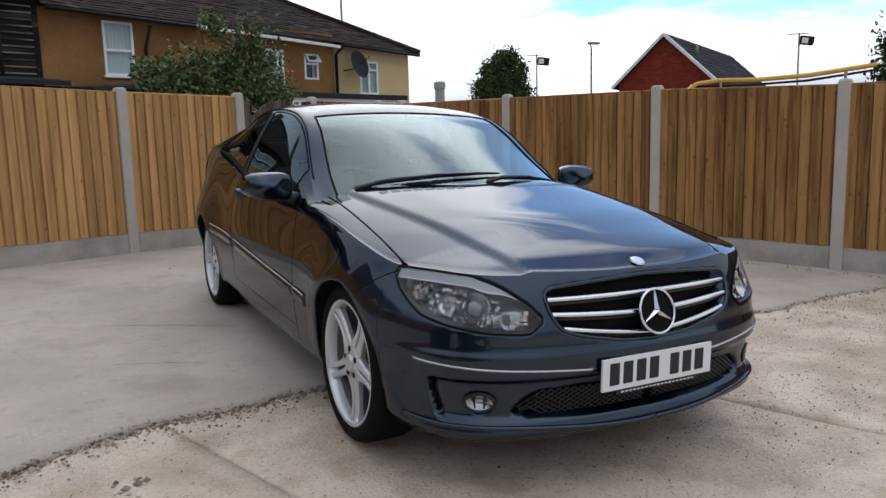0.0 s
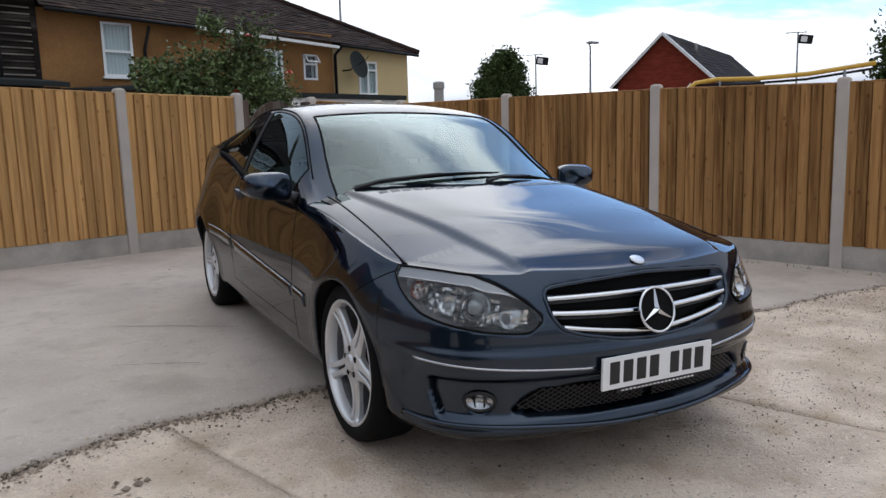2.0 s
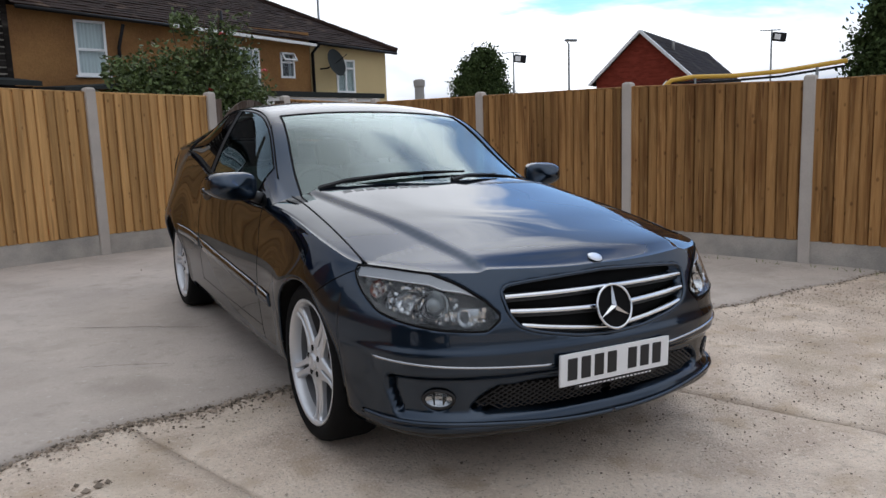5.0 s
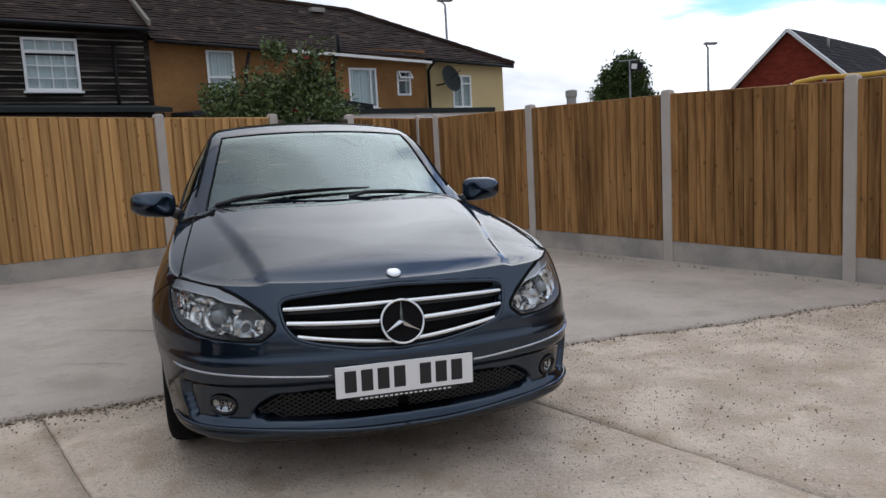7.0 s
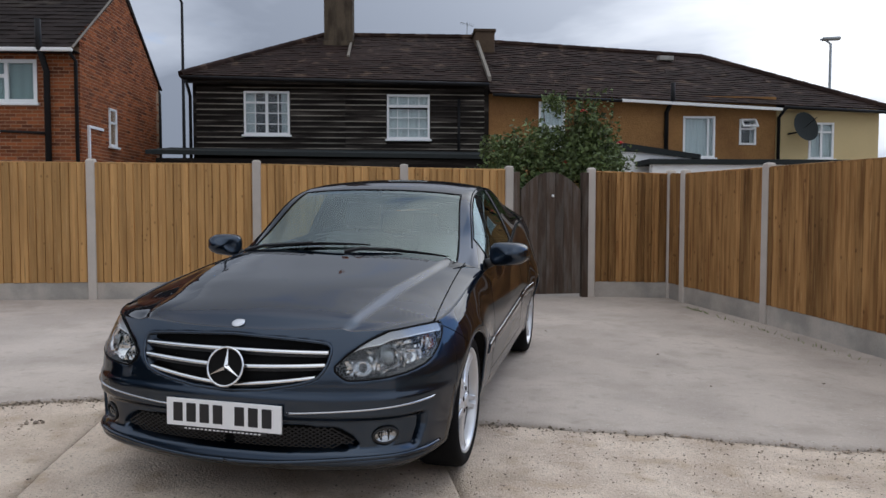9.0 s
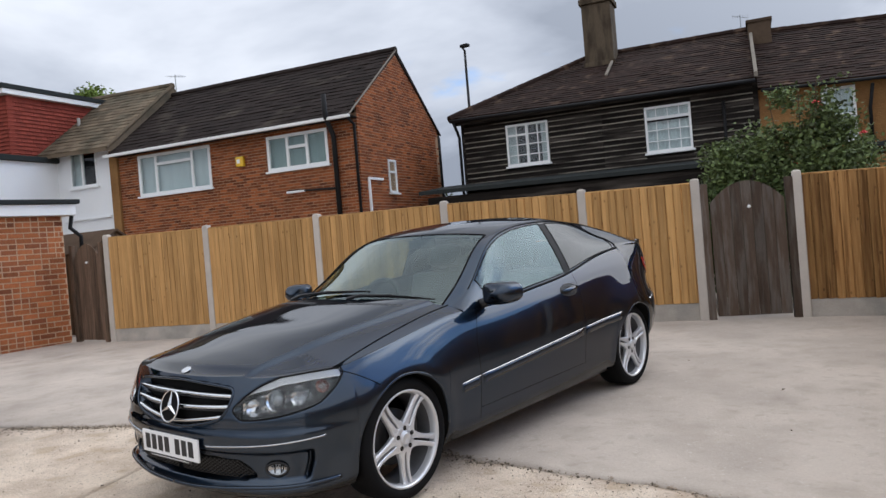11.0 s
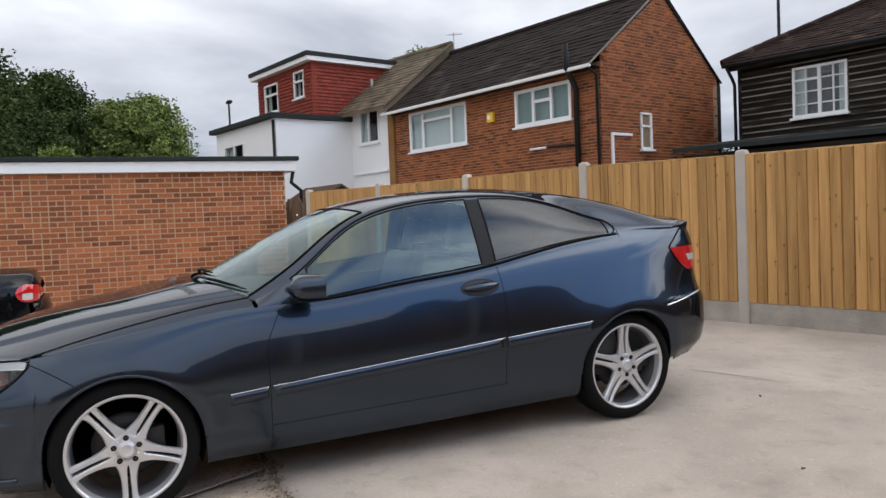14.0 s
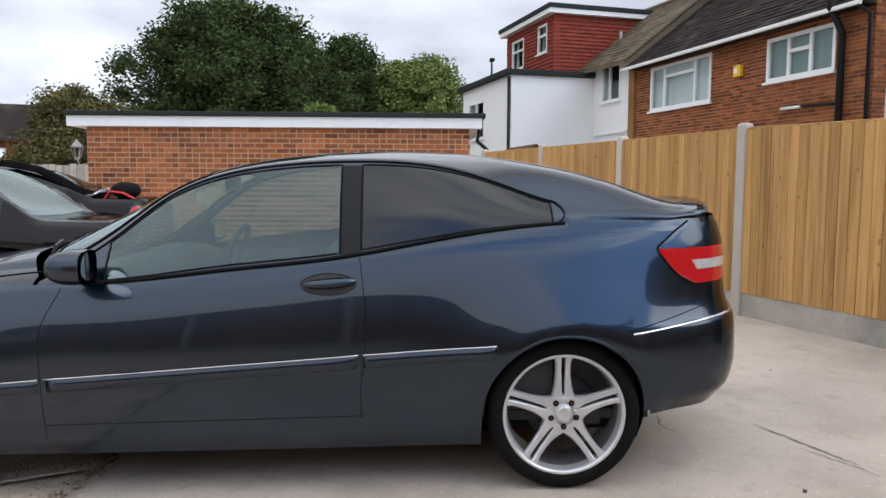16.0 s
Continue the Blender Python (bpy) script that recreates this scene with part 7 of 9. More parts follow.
def louvre(zc, ze_, end):
    bm = bmesh.new()
    prev = None
    n = 60
    for k in range(n + 1):
        a = -end + 2 * end * k / n
        f = abs(a) / end
        z = zc + (ze_ - zc) * f ** 1.4
        ring = [bm.verts.new(on_front(a, z + dz, o)) for dz, o in ((0.011, -0.040), (0.008, -0.012), (0.006, -0.003), (-0.003, -0.001), (-0.007, -0.006), (-0.009, -0.040))]
        if prev:
            for i in range(5):
                bm.faces.new((prev[i], ring[i], ring[i + 1], prev[i + 1]))
        prev = ring
    bmesh.ops.recalc_face_normals(bm, faces=bm.faces)
    part("grille_bar", bm, M["chrome"], car, "bright chrome grille bar", True)
    # black tube that draws the shade beneath the chrome bar
    bm = bmesh.new()
    tube(bm, [on_front(-end + 2 * end * k / 40, zc - 0.017 + (ze_ - zc) * abs(-1 + k / 20) ** 1.4, -0.026) for k in range(41)], 0.006, 6)
    part("grille_bar_shadow", bm, M["black_trim"], car, "black tube for the shade under a grille bar", True)


louvre(0.672, 0.671, 0.422)
louvre(0.609, 0.624, 0.410)
louvre(0.537, 0.577, 0.372)

# round three-armed emblem in the grille, and the small badge on the bonnet
EC = on_front(0.0, 0.608, 0.014)
em = part("emblem", bmesh.new(), M["chrome"], car, "round chrome emblem ring")
bm = bmesh.new()
tilt = Matrix.Translation(EC) @ Matrix.Rotation(math.radians(-16), 4, "X")
tube(bm, [tilt @ Vector((0.077 * math.cos(t), 0, 0.077 * math.sin(t))) for t in [2 * math.pi * k / 64 for k in range(64)]], 0.0048, 10, True)
bm.to_mesh(em.data)
bm.free()
em.data.polygons.foreach_set("use_smooth", [True] * len(em.data.polygons))
bm = bmesh.new()
bm.faces.new([bm.verts.new(tilt @ Vector((0.076 * math.cos(t), 0.004, 0.076 * math.sin(t)))) for t in [2 * math.pi * k / 48 for k in range(48)]])
part("emblem_back", bm, M["well"], em, "black disc behind the emblem")
for k in range(3):
    bm = bmesh.new()
    t = math.radians(90 + 120 * k)
    u, w = Vector((math.cos(t), 0, math.sin(t))), Vector((-math.sin(t), 0, math.cos(t)))
    pts = [u * 0.076 + w * 0.002, u * 0.076 - w * 0.002, u * 0.009 - w * 0.0105, u * 0.009 + w * 0.0105, u * 0.0 + w * 0.0]
    base = [bm.verts.new(tilt @ p) for p in (pts[0], pts[1], pts[2], pts[4], pts[3])]
    tip = bm.verts.new(tilt @ (u * 0.076 + Vector((0, -0.004, 0))))
    mid = bm.verts.new(tilt @ Vector((0, -0.012, 0)))
    bm.faces.new((base[1], base[2], mid, tip))
    bm.faces.new((base[4], base[0], tip, mid))
    bm.faces.new((base[2], base[3], mid))
    bm.faces.new((base[3], base[4], mid))
    bmesh.ops.recalc_face_normals(bm, faces=bm.faces)
    part("emblem_arm", bm, M["chrome"], em)
bm = bmesh.new()
rings = []
for r, h in ((0.027, -0.008), (0.0265, -0.003), (0.020, -0.0015), (0.0, -0.001)):
    rings.append([bm.verts.new((r * math.cos(t), -0.703 + r * 0.92 * math.sin(t), hz(0, -0.703) + 0.38 * r * math.sin(t) + h)) for t in [2 * math.pi * k / 32 for k in range(32)]])
for a, b in zip(rings, rings[1:]):
    for i in range(32):
        bm.faces.new((a[i], a[(i + 1) % 32], b[(i + 1) % 32], b[i]))
part("bonnet_badge", bm, M["alloy"], car, "small round silver bonnet badge", True)

# number plate with plain bars in place of its characters
PY = shell(0.0, 0.41, 0.73).y - 0.010
bm = bmesh.new()
box(bm, (-0.252, PY, 0.358), (0.252, PY + 0.01, 0.470), bevel=0.003)
plate = part("number_plate", bm, M["plate_white"], car, "white number plate with dark bars")
for x0 in (-0.200, -0.141, -0.082, -0.023, 0.072, 0.131, 0.190):
    bm = bmesh.new()
    box(bm, (x0 - 0.021, PY - 0.0016, 0.377), (x0 + 0.021, PY + 0.001, 0.454), bevel=0.002)
    part("dark_bar", bm, M["plate_ink"], plate)
bm = bmesh.new()
box(bm, (-0.19, PY - 0.0012, 0.344), (0.19, PY + 0.012, 0.3565))
part("dealer_strip", bm, M["black_trim"], plate, "thin black strip under the plate")
bm = bmesh.new()
for k in range(19):
    x0 = -0.17 + 0.018 * k
    box(bm, (x0, PY - 0.002, 0.348), (x0 + 0.011, PY - 0.0012, 0.3525))
tagged(part("caption_bar", bm, M["plate_white"], plate), kind="stuff")
bm = bmesh.new()
box(bm, (-0.2, PY + 0.006, 0.36), (0.2, PY + 0.05, 0.46))
part("plate_holder", bm, M["black_trim"], plate)


# lower intake with its diamond mesh
def intake(bm):
    bm_grid(bm, patch(intake_lo, intake_hi, 0.0, 0.554, 30, 6, -0.068))


both_sides("intake_backing", intake, M["well"], "black intake opening")


def mesh_wires(bm):
    sp = 0.030
    for fam in (1, -1):
        k = -0.10
        while k < 0.75:
            pts = []
            for i in range(9):
                t = i / 8
                z = 0.27 + 0.135 * t
                a = k + fam * 0.55 * (z - 0.27) / 0.30
                if 0 <= a < I_END - 0.004 and intake_lo(a) + 0.003 < z < intake_hi(a) - 0.003:
                    pts.append(shell(a, z, top_of(a), -0.036))
                elif pts:
                    break
            if len(pts) > 1:
                tube(bm, pts, 0.0028, 4)
            k += sp


for s in (1, -1):
    bm = bmesh.new()
    mesh_wires(bm)
    if s < 0:
        for v in bm.verts:
            v.co.x = -v.co.x
        bmesh.ops.reverse_faces(bm, faces=bm.faces)
    tagged(part("intake_mesh", bm, M["black_trim"], car, "black diamond mesh"), kind="stuff")
both_sides("splitter", lambda bm: tube(bm, [shell(0.98 * k / 50, 0.232 + 0.026 * smoothstep(0.05, 0.65, 0.98 * k / 50), 0.7, 0.006 * (1 - smoothstep(0.85, 0.98, 0.98 * k / 50))) for k in range(51)], 0.0095, 8), M["paint"], "lower bumper lip")


# fog lamps and the side vents
def fog(bm, r0, r1, out):
    c = [shell(FOG_A + r0 * math.cos(t), FOG_Z + r1 * math.sin(t), 0.73, -0.026) for t in [2 * math.pi * k / 32 for k in range(32)]]
    m = shell(FOG_A, FOG_Z, 0.73, out)
    rings = [[bm.verts.new(p) for p in c], [bm.verts.new(p.lerp(m, 0.5) + Vector((0.0, -out * 0.4 if out > 0 else 0, 0))) for p in c]]
    v = bm.verts.new(m)
    for i in range(32):
        bm.faces.new((rings[0][i], rings[0][(i + 1) % 32], rings[1][(i + 1) % 32], rings[1][i]))
        bm.faces.new((rings[1][i], rings[1][(i + 1) % 32], v))
    bmesh.ops.recalc_face_normals(bm, faces=bm.faces)


both_sides("fog_lamp", lambda bm: fog(bm, 0.052, 0.028, -0.046), M["chrome_worn"], "oval fog lamp reflector")
both_sides("fog_lens", lambda bm: fog(bm, 0.053, 0.029, -0.012), M["lamp_glass"], "clear fog lamp lens")
both_sides("fog_bezel", lambda bm: tube(bm, [shell(FOG_A + 0.055 * math.cos(t), FOG_Z + 0.032 * math.sin(t), 0.73, -0.021) for t in [2 * math.pi * k / 40 for k in range(40)]], 0.006, 6, True), M["black_trim"])
both_sides("fog_rib", lambda bm: [tube(bm, [shell(FOG_A + da, FOG_Z + dz, 0.73, -0.030) for dz in (-0.022, 0.0, 0.022)], 0.003, 5) for da in (-0.017, 0.017)], M["black_trim"])
both_sides("bumper_vent", lambda bm: bm_grid(bm, patch(lambda a: 0.284, lambda a: 0.410, 0.826, 0.856, 6, 8, -0.052)), M["well"], "dark corner vent")


# headlamps
M["lamp_brow"] = mat("lamp_brow", (0.36, 0.37, 0.39), 0.3, metal=0.5, vary=0.1, scale=14)
M["lamp_housing"] = mat("lamp_housing", (0.055, 0.056, 0.059), 0.22, metal=0.8, vary=0.3, scale=18, fine=60)


def lamp_bowl(bm, a, z, r, depth, rim=0.004, seg=32):
    """A bowl let into the lamp, opening along the body's outward direction."""
    p0 = shell(a, z, top_of(a), 0.0)
    pa, pz = shell(a + 0.02, z, top_of(a)) - p0, shell(a, z + 0.02, top_of(a)) - p0
    u, w = pa.normalized(), (pz - pa.normalized() * pz.dot(pa.normalized())).normalized()
    n = u.cross(w)
    n = n if n.y < 0.2 else -n
    fwd = Vector((0.25 * (1 if p0.x > 0 else -1), -1, 0)).normalized()
    n = (n + fwd).normalized()
    rings = []
    for k in range(6):
        t = k / 5
        rr = r * math.sqrt(1 - t * 0.93)
        rings.append([bm.verts.new(p0 - n * (0.012 + depth * t) + (u * math.cos(q) + w * math.sin(q)) * rr) for q in [2 * math.pi * i / seg for i in range(seg)]])
    for a_, b_ in zip(rings, rings[1:]):
        for i in range(seg):
            bm.faces.new((a_[i], a_[(i + 1) % seg], b_[(i + 1) % seg], b_[i]))
    bm.faces.new(rings[-1])
    return p0, n, u, w


def headlamp_housing(bm):
    bm_grid(bm, patch(lambda a: lamp_lo(a) + 0.003, lambda a: lamp_hi(a) - 0.003, L_IN + 0.004, L_OUT - 0.006, 40, 12, lambda a, t: -0.050 * math.sin(math.pi * min(1, max(0.0, t))) ** 0.5))


both_sides("headlamp_housing", headlamp_housing, M["lamp_housing"], "smoked grey headlamp housing")
both_sides("headlamp_reflector", lambda bm: lamp_bowl(bm, 0.565, 0.622, 0.040, 0.035), M["reflector"], "chrome headlamp reflector bowl")
both_sides("headlamp_reflector", lambda bm: lamp_bowl(bm, 0.685, 0.652, 0.050, 0.030), M["reflector"], "chrome headlamp reflector bowl")
both_sides("headlamp_reflector", lambda bm: lamp_bowl(bm, 0.80, 0.655, 0.034, 0.02), M["reflector"], "chrome headlamp reflector bowl")
both_sides("indicator", lambda bm: lamp_bowl(bm, 0.93, 0.690, 0.030, 0.02), M["lamp_amber"], "amber side indicator")


def projector(bm):
    tmp = bmesh.new()
    p0, n, u, w = lamp_bowl(tmp, 0.685, 0.652, 0.05, 0.03)
    tmp.free()
    c = p0 - n * 0.030
    bmesh.ops.create_uvsphere(bm, u_segments=24, v_segments=16, radius=0.026, matrix=Matrix.Translation(c))


both_sides("projector_lens", projector, M["lamp_smoke"], "glossy projector lens")
both_sides("projector_ring", lambda bm: tube(bm, [shell(0.685 + 0.042 * math.cos(t), 0.652 + 0.040 * math.sin(t), 0.75, -0.022) for t in [2 * math.pi * k / 36 for k in range(36)]], 0.0045, 6, True), M["lamp_housing"])


def facets(bm):
    """Small tilted reflector facets between the bowls."""
    rng = random.Random(8)
    for _ in range(380):
        a = rng.uniform(0.50, 1.0)
        z = rng.uniform(lamp_lo(a) + 0.015, lamp_lo(a) + 0.66 * (lamp_hi(a) - lamp_lo(a)))
        if min(math.hypot(a - 0.565, z - 0.622) - 0.035, math.hypot(a - 0.685, z - 0.652) - 0.045) < 0:
            continue
        c = shell(a, z, top_of(a), -0.022)
        d = [Vector((rng.uniform(-1, 1), rng.uniform(-0.4, 0.4), rng.uniform(-1, 1))) * 0.012 for _ in range(4)]
        s = rng.uniform(0.003, 0.0095)
        q = [bm.verts.new(c + Vector((dx * s, rng.uniform(-0.006, 0.006), dz * s))) for dx, dz in ((-1, -1), (1, -1), (1, 1), (-1, 1))]
        bm.faces.new(q)


for s in (1, -1):
    bm = bmesh.new()
    facets(bm)
    if s < 0:
        for v in bm.verts:
            v.co.x = -v.co.x
    tagged(part("reflector_facets", bm, M["reflector"], car, "small chrome reflector facets"), kind="stuff")
both_sides("headlamp_brow", lambda bm: bm_grid(bm, patch(lambda a: lamp_hi(a) - 0.005 - 0.029 * smoothstep(0.52, 0.66, a), lambda a: lamp_hi(a) - 0.004, 0.53, 1.04, 40, 4, -0.004)), M["lamp_brow"], "grey silver brow inside the headlamp")
both_sides("brow_edge", lambda bm: tube(bm, [shell(a, lamp_hi(a) - 0.006 - 0.029 * smoothstep(0.52, 0.66, a), top_of(a), -0.005) for a in [0.53 + 0.51 * k / 40 for k in range(41)]], 0.003, 6), M["chrome"], "bright lower edge of the brow")
both_sides("headlamp_cover", lambda bm: bm_grid(bm, patch(lamp_lo, lamp_hi, L_IN, L_OUT, 44, 14, 0.002)), M["lamp_glass"], "clear plastic headlamp cover")


def lamp_rim(bm):
    n = 50
    pts = [shell(L_IN + (L_OUT - L_IN) * k / n, lamp_hi(L_IN + (L_OUT - L_IN) * k / n), 0.75 if False else top_of(L_IN + (L_OUT - L_IN) * k / n), 0.0) for k in range(n + 1)]
    pts += [shell(L_OUT - (L_OUT - L_IN) * k / n, lamp_lo(L_OUT - (L_OUT - L_IN) * k / n), top_of(L_OUT - (L_OUT - L_IN) * k / n), 0.0) for k in range(n + 1)]
    tube(bm, pts, 0.0042, 6, True)


both_sides("headlamp_seal", lamp_rim, M["rubber"])

# tail lamps in bands on the rear corner
tail_edge = curve([(0.835, 3.31), (0.87, 3.235), (0.905, 3.195), (0.945, 3.160), (0.985, 3.135), (1.03, 3.19), (1.06, 3.235), (1.098, 3.31)])


def tail_band(z0, z1, out, start=0.0):
    def build(bm):
        g = []
        for j in range(9):
            z = z0 + (z1 - z0) * j / 8
            a0, a1 = a_at(tail_edge(z)), A_END - 0.50
            a0 += (a1 - a0) * start
            g.append([shell(a0 + (a1 - a0) * i / 30, z, top_of(a0 + (a1 - a0) * i / 30), out * min(1.0, i / 2 + 0.2)) for i in range(31)])
        bm_grid(bm, g)
        bmesh.ops.recalc_face_normals(bm, faces=bm.faces)
    return build


both_sides("tail_lamp", tail_band(0.838, 0.986, 0.006), M["lamp_red"], "red tail lamp lens")
both_sides("reversing_lamp", tail_band(0.896, 0.936, 0.009, 0.22), M["lamp_clear"], "clear reversing lamp band")
both_sides("tail_lamp_top", tail_band(0.986, 1.085, 0.004), M["paint"], "dark glossy upper tail lamp cover")


def tail_rim(bm):
    zs = [0.838 + (1.094 - 0.838) * k / 40 for k in range(41)]
    tube(bm, [shell(a_at(tail_edge(z)), z, top_of(a_at(tail_edge(z))), 0.002) for z in zs], 0.0042, 6)


both_sides("tail_lamp_seal", tail_rim, M["rubber"])


def spoiler(bm):
    prev = None
    for k in range(25):
        x = 0.66 * k / 24
        y = 3.462 - 0.155 * (x / 0.69) ** 2.1
        z = 1.161 - 0.038 * (x / 0.69) ** 2.0
        ring = [bm.verts.new((x, y + dy, z + dz)) for dy, dz in ((-0.09, 0.001), (-0.02, 0.005), (0.036, 0.007), (0.042, -0.001), (0.030, -0.042), (-0.06, -0.045))]
        if prev:
            for i in range(6):
                bm.faces.new((prev[i], ring[i], ring[(i + 1) % 6], prev[(i + 1) % 6]))
        prev = ring
    bm.faces.new(prev)
    bmesh.ops.recalc_face_normals(bm, faces=bm.faces)


both_sides("tail_spoiler", spoiler, M["paint"])


# wipers and the bonnet's rear vents
def screen_point(x, q, out=0.0):
    s = section(q)
    for p0, p1 in zip(s, s[1:]):
        if p1.x <= abs(x) <= p0.x:
            t = (p0.x - abs(x)) / max(1e-6, p0.x - p1.x)
            p = p0.lerp(p1, t)
            return Vector((math.copysign(p.x, x), p.y - 0.45 * out, p.z + 0.9 * out))
    return Vector((x, q, s[-1].z + out))


def wiper(x0, x1, q0, q1, arm):
    w = bmesh.new()
    tube(w, [screen_point(x0 + (x1 - x0) * k / 16, q0 + (q1 - q0) * (k / 16), 0.012 + 0.004 * math.sin(math.pi * k / 16)) for k in range(17)], [0.004 + 0.005 * math.sin(math.pi * k / 16) for k in range(17)], 6)
    blade = part("wiper_blade", w, M["rubber"], car, "black wiper blade", True)
    w = bmesh.new()
    m = screen_point((x0 + x1) / 2, (q0 + q1) / 2, 0.026)
    tube(w, [Vector(arm), Vector(arm).lerp(m, 0.3) + Vector((0, -0.012, 0.016)), m], [0.013, 0.010, 0.006], 6)
    part("wiper_arm", w, M["black_trim"], blade, "black wiper arm")


wiper(-0.50, 0.17, 0.452, 0.484, (-0.60, 0.50, 0.965))
wiper(0.12, 0.60, 0.432, 0.445, (0.05, 0.405, 0.985))


def vents(bm, side):
    for k in range(8):
        x = side * (0.16 + 0.052 * k)
        y = 0.30 + 0.06 * (abs(x) / 0.6) ** 2
        q = [(x - 0.020, y - 0.018), (x + 0.020, y - 0.018), (x + 0.024, y + 0.022), (x - 0.016, y + 0.022)]
        vs = [bm.verts.new((a, b, hz(a, b) + 0.0008)) for a, b in q]
        lo = [bm.verts.new((a, b, hz(a, b) - 0.004)) for a, b in q]
        bm.faces.new(vs)
        for i in range(4):
            bm.faces.new((vs[i], vs[(i + 1) % 4], lo[(i + 1) % 4], lo[i]))
    bmesh.ops.recalc_face_normals(bm, faces=bm.faces)


for s in (-1, 1):
    bm = bmesh.new()
    vents(bm, s)
    tagged(part("bonnet_vent", bm, M["black_trim"], car, "row of black bonnet vent slots"), kind="stuff")

# cabin
bm = bmesh.new()
pts = [(0.55, 0.84), (0.62, 0.90), (0.78, 0.915), (0.92, 0.90), (1.00, 0.84), (0.98, 0.70), (0.86, 0.52), (0.55, 0.45)]
prev = None
for k in range(13):
    x = -0.68 + 1.36 * k / 12
    ring = [bm.verts.new((x, y - 0.03 * (x / 0.68) ** 2, z + (0.02 if -0.52 < x < -0.2 and 0.7 < y < 1.0 and z > 0.8 else 0))) for y, z in pts]
    if prev:
        for i in range(len(pts)):
            bm.faces.new((prev[i], ring[i], ring[(i + 1) % len(pts)], prev[(i + 1) % len(pts)]))
    prev = ring
bmesh.ops.recalc_face_normals(bm, faces=bm.faces)
part("dashboard", bm, M["cabin"], car, "dark grey dashboard", True)
sw = part("steering_wheel", bmesh.new(), M["cabin"], car, "dark steering wheel")
bm = bmesh.new()
wm = Matrix.Translation((-0.36, 1.10, 0.86)) @ Matrix.Rotation(math.radians(-25), 4, "X")
tube(bm, [wm @ Vector((0.185 * math.cos(t), 0, 0.185 * math.sin(t))) for t in [2 * math.pi * k / 48 for k in range(48)]], 0.016, 8, True)
for t in (0.0, math.pi, -math.pi / 2):
    rod(bm, wm @ Vector((0, 0, 0)), wm @ Vector((0.18 * math.cos(t), 0, 0.18 * math.sin(t))), 0.018)
rod(bm, wm @ Vector((0, -0.04, 0)), wm @ Vector((0, 0.02, 0)), 0.06, seg=20)
bm.to_mesh(sw.data)
bm.free()


def seat(x, y, w, back_h, head=True):
    st = part("seat", bmesh.new(), M["seat"], car, "dark leather seat")
    bm = bmesh.new()
    box(bm, (x - w / 2, y - 0.52, 0.34), (x + w / 2, y + 0.02, 0.52), bevel=0.05)
    bm.to_mesh(st.data)
    bm.free()
    bm = bmesh.new()
    m = Matrix.Translation((x, y, 0.46)) @ Matrix.Rotation(math.radians(-20), 4, "X")
    box(bm, (-w / 2, -0.09, 0.0), (w / 2, 0.08, back_h), m, bevel=0.05)
    part("backrest", bm, M["seat"], st, "", True)
    if head:
        bm = bmesh.new()
        box(bm, (-0.13, -0.055, back_h + 0.05), (0.13, 0.055, back_h + 0.24), m, bevel=0.04)
        rod(bm, m @ Vector((-0.05, 0, back_h - 0.02)), m @ Vector((-0.05, 0, back_h + 0.1)), 0.007)
        rod(bm, m @ Vector((0.05, 0, back_h - 0.02)), m @ Vector((0.05, 0, back_h + 0.1)), 0.007)
        part("headrest", bm, M["seat"], st, "", True)


seat(-0.36, 1.66, 0.50, 0.58)
seat(0.36, 1.66, 0.50, 0.58)
seat(-0.32, 2.48, 0.56, 0.50)
seat(0.32, 2.48, 0.56, 0.50)
bm = bmesh.new()
box(bm, (-0.74, 0.4, 0.27), (0.74, 3.1, 0.31))
box(bm, (-0.70, 2.75, 0.31), (0.70, 3.2, 0.92))
part("cabin_floor", bm, M["cabin"], car, "dark carpet")
both_sides("door_card", lambda bm: box(bm, (0.735, 0.66, 0.32), (0.765, 2.7, 0.87), bevel=0.01), M["cabin"], "dark door lining")
HL = [[Vector((p.x * 0.975, p.y, p.z - 0.022)) for p in col] for col in HOUSE]
panel("headliner", HL, lambda i, j: gcell(i, j)[2] > 0.43 and 1.22 < gcell(i, j)[0] < 2.55, M["headliner"], "pale grey roof lining", True)
bm = bmesh.new()
box(bm, (-0.12, 1.20, 1.235), (0.12, 1.225, 1.30), bevel=0.01)
rod(bm, (0, 1.22, 1.29), (0, 1.20, 1.335), 0.012)
part("rear_view_mirror", bm, M["black_trim"], car, "black interior mirror")


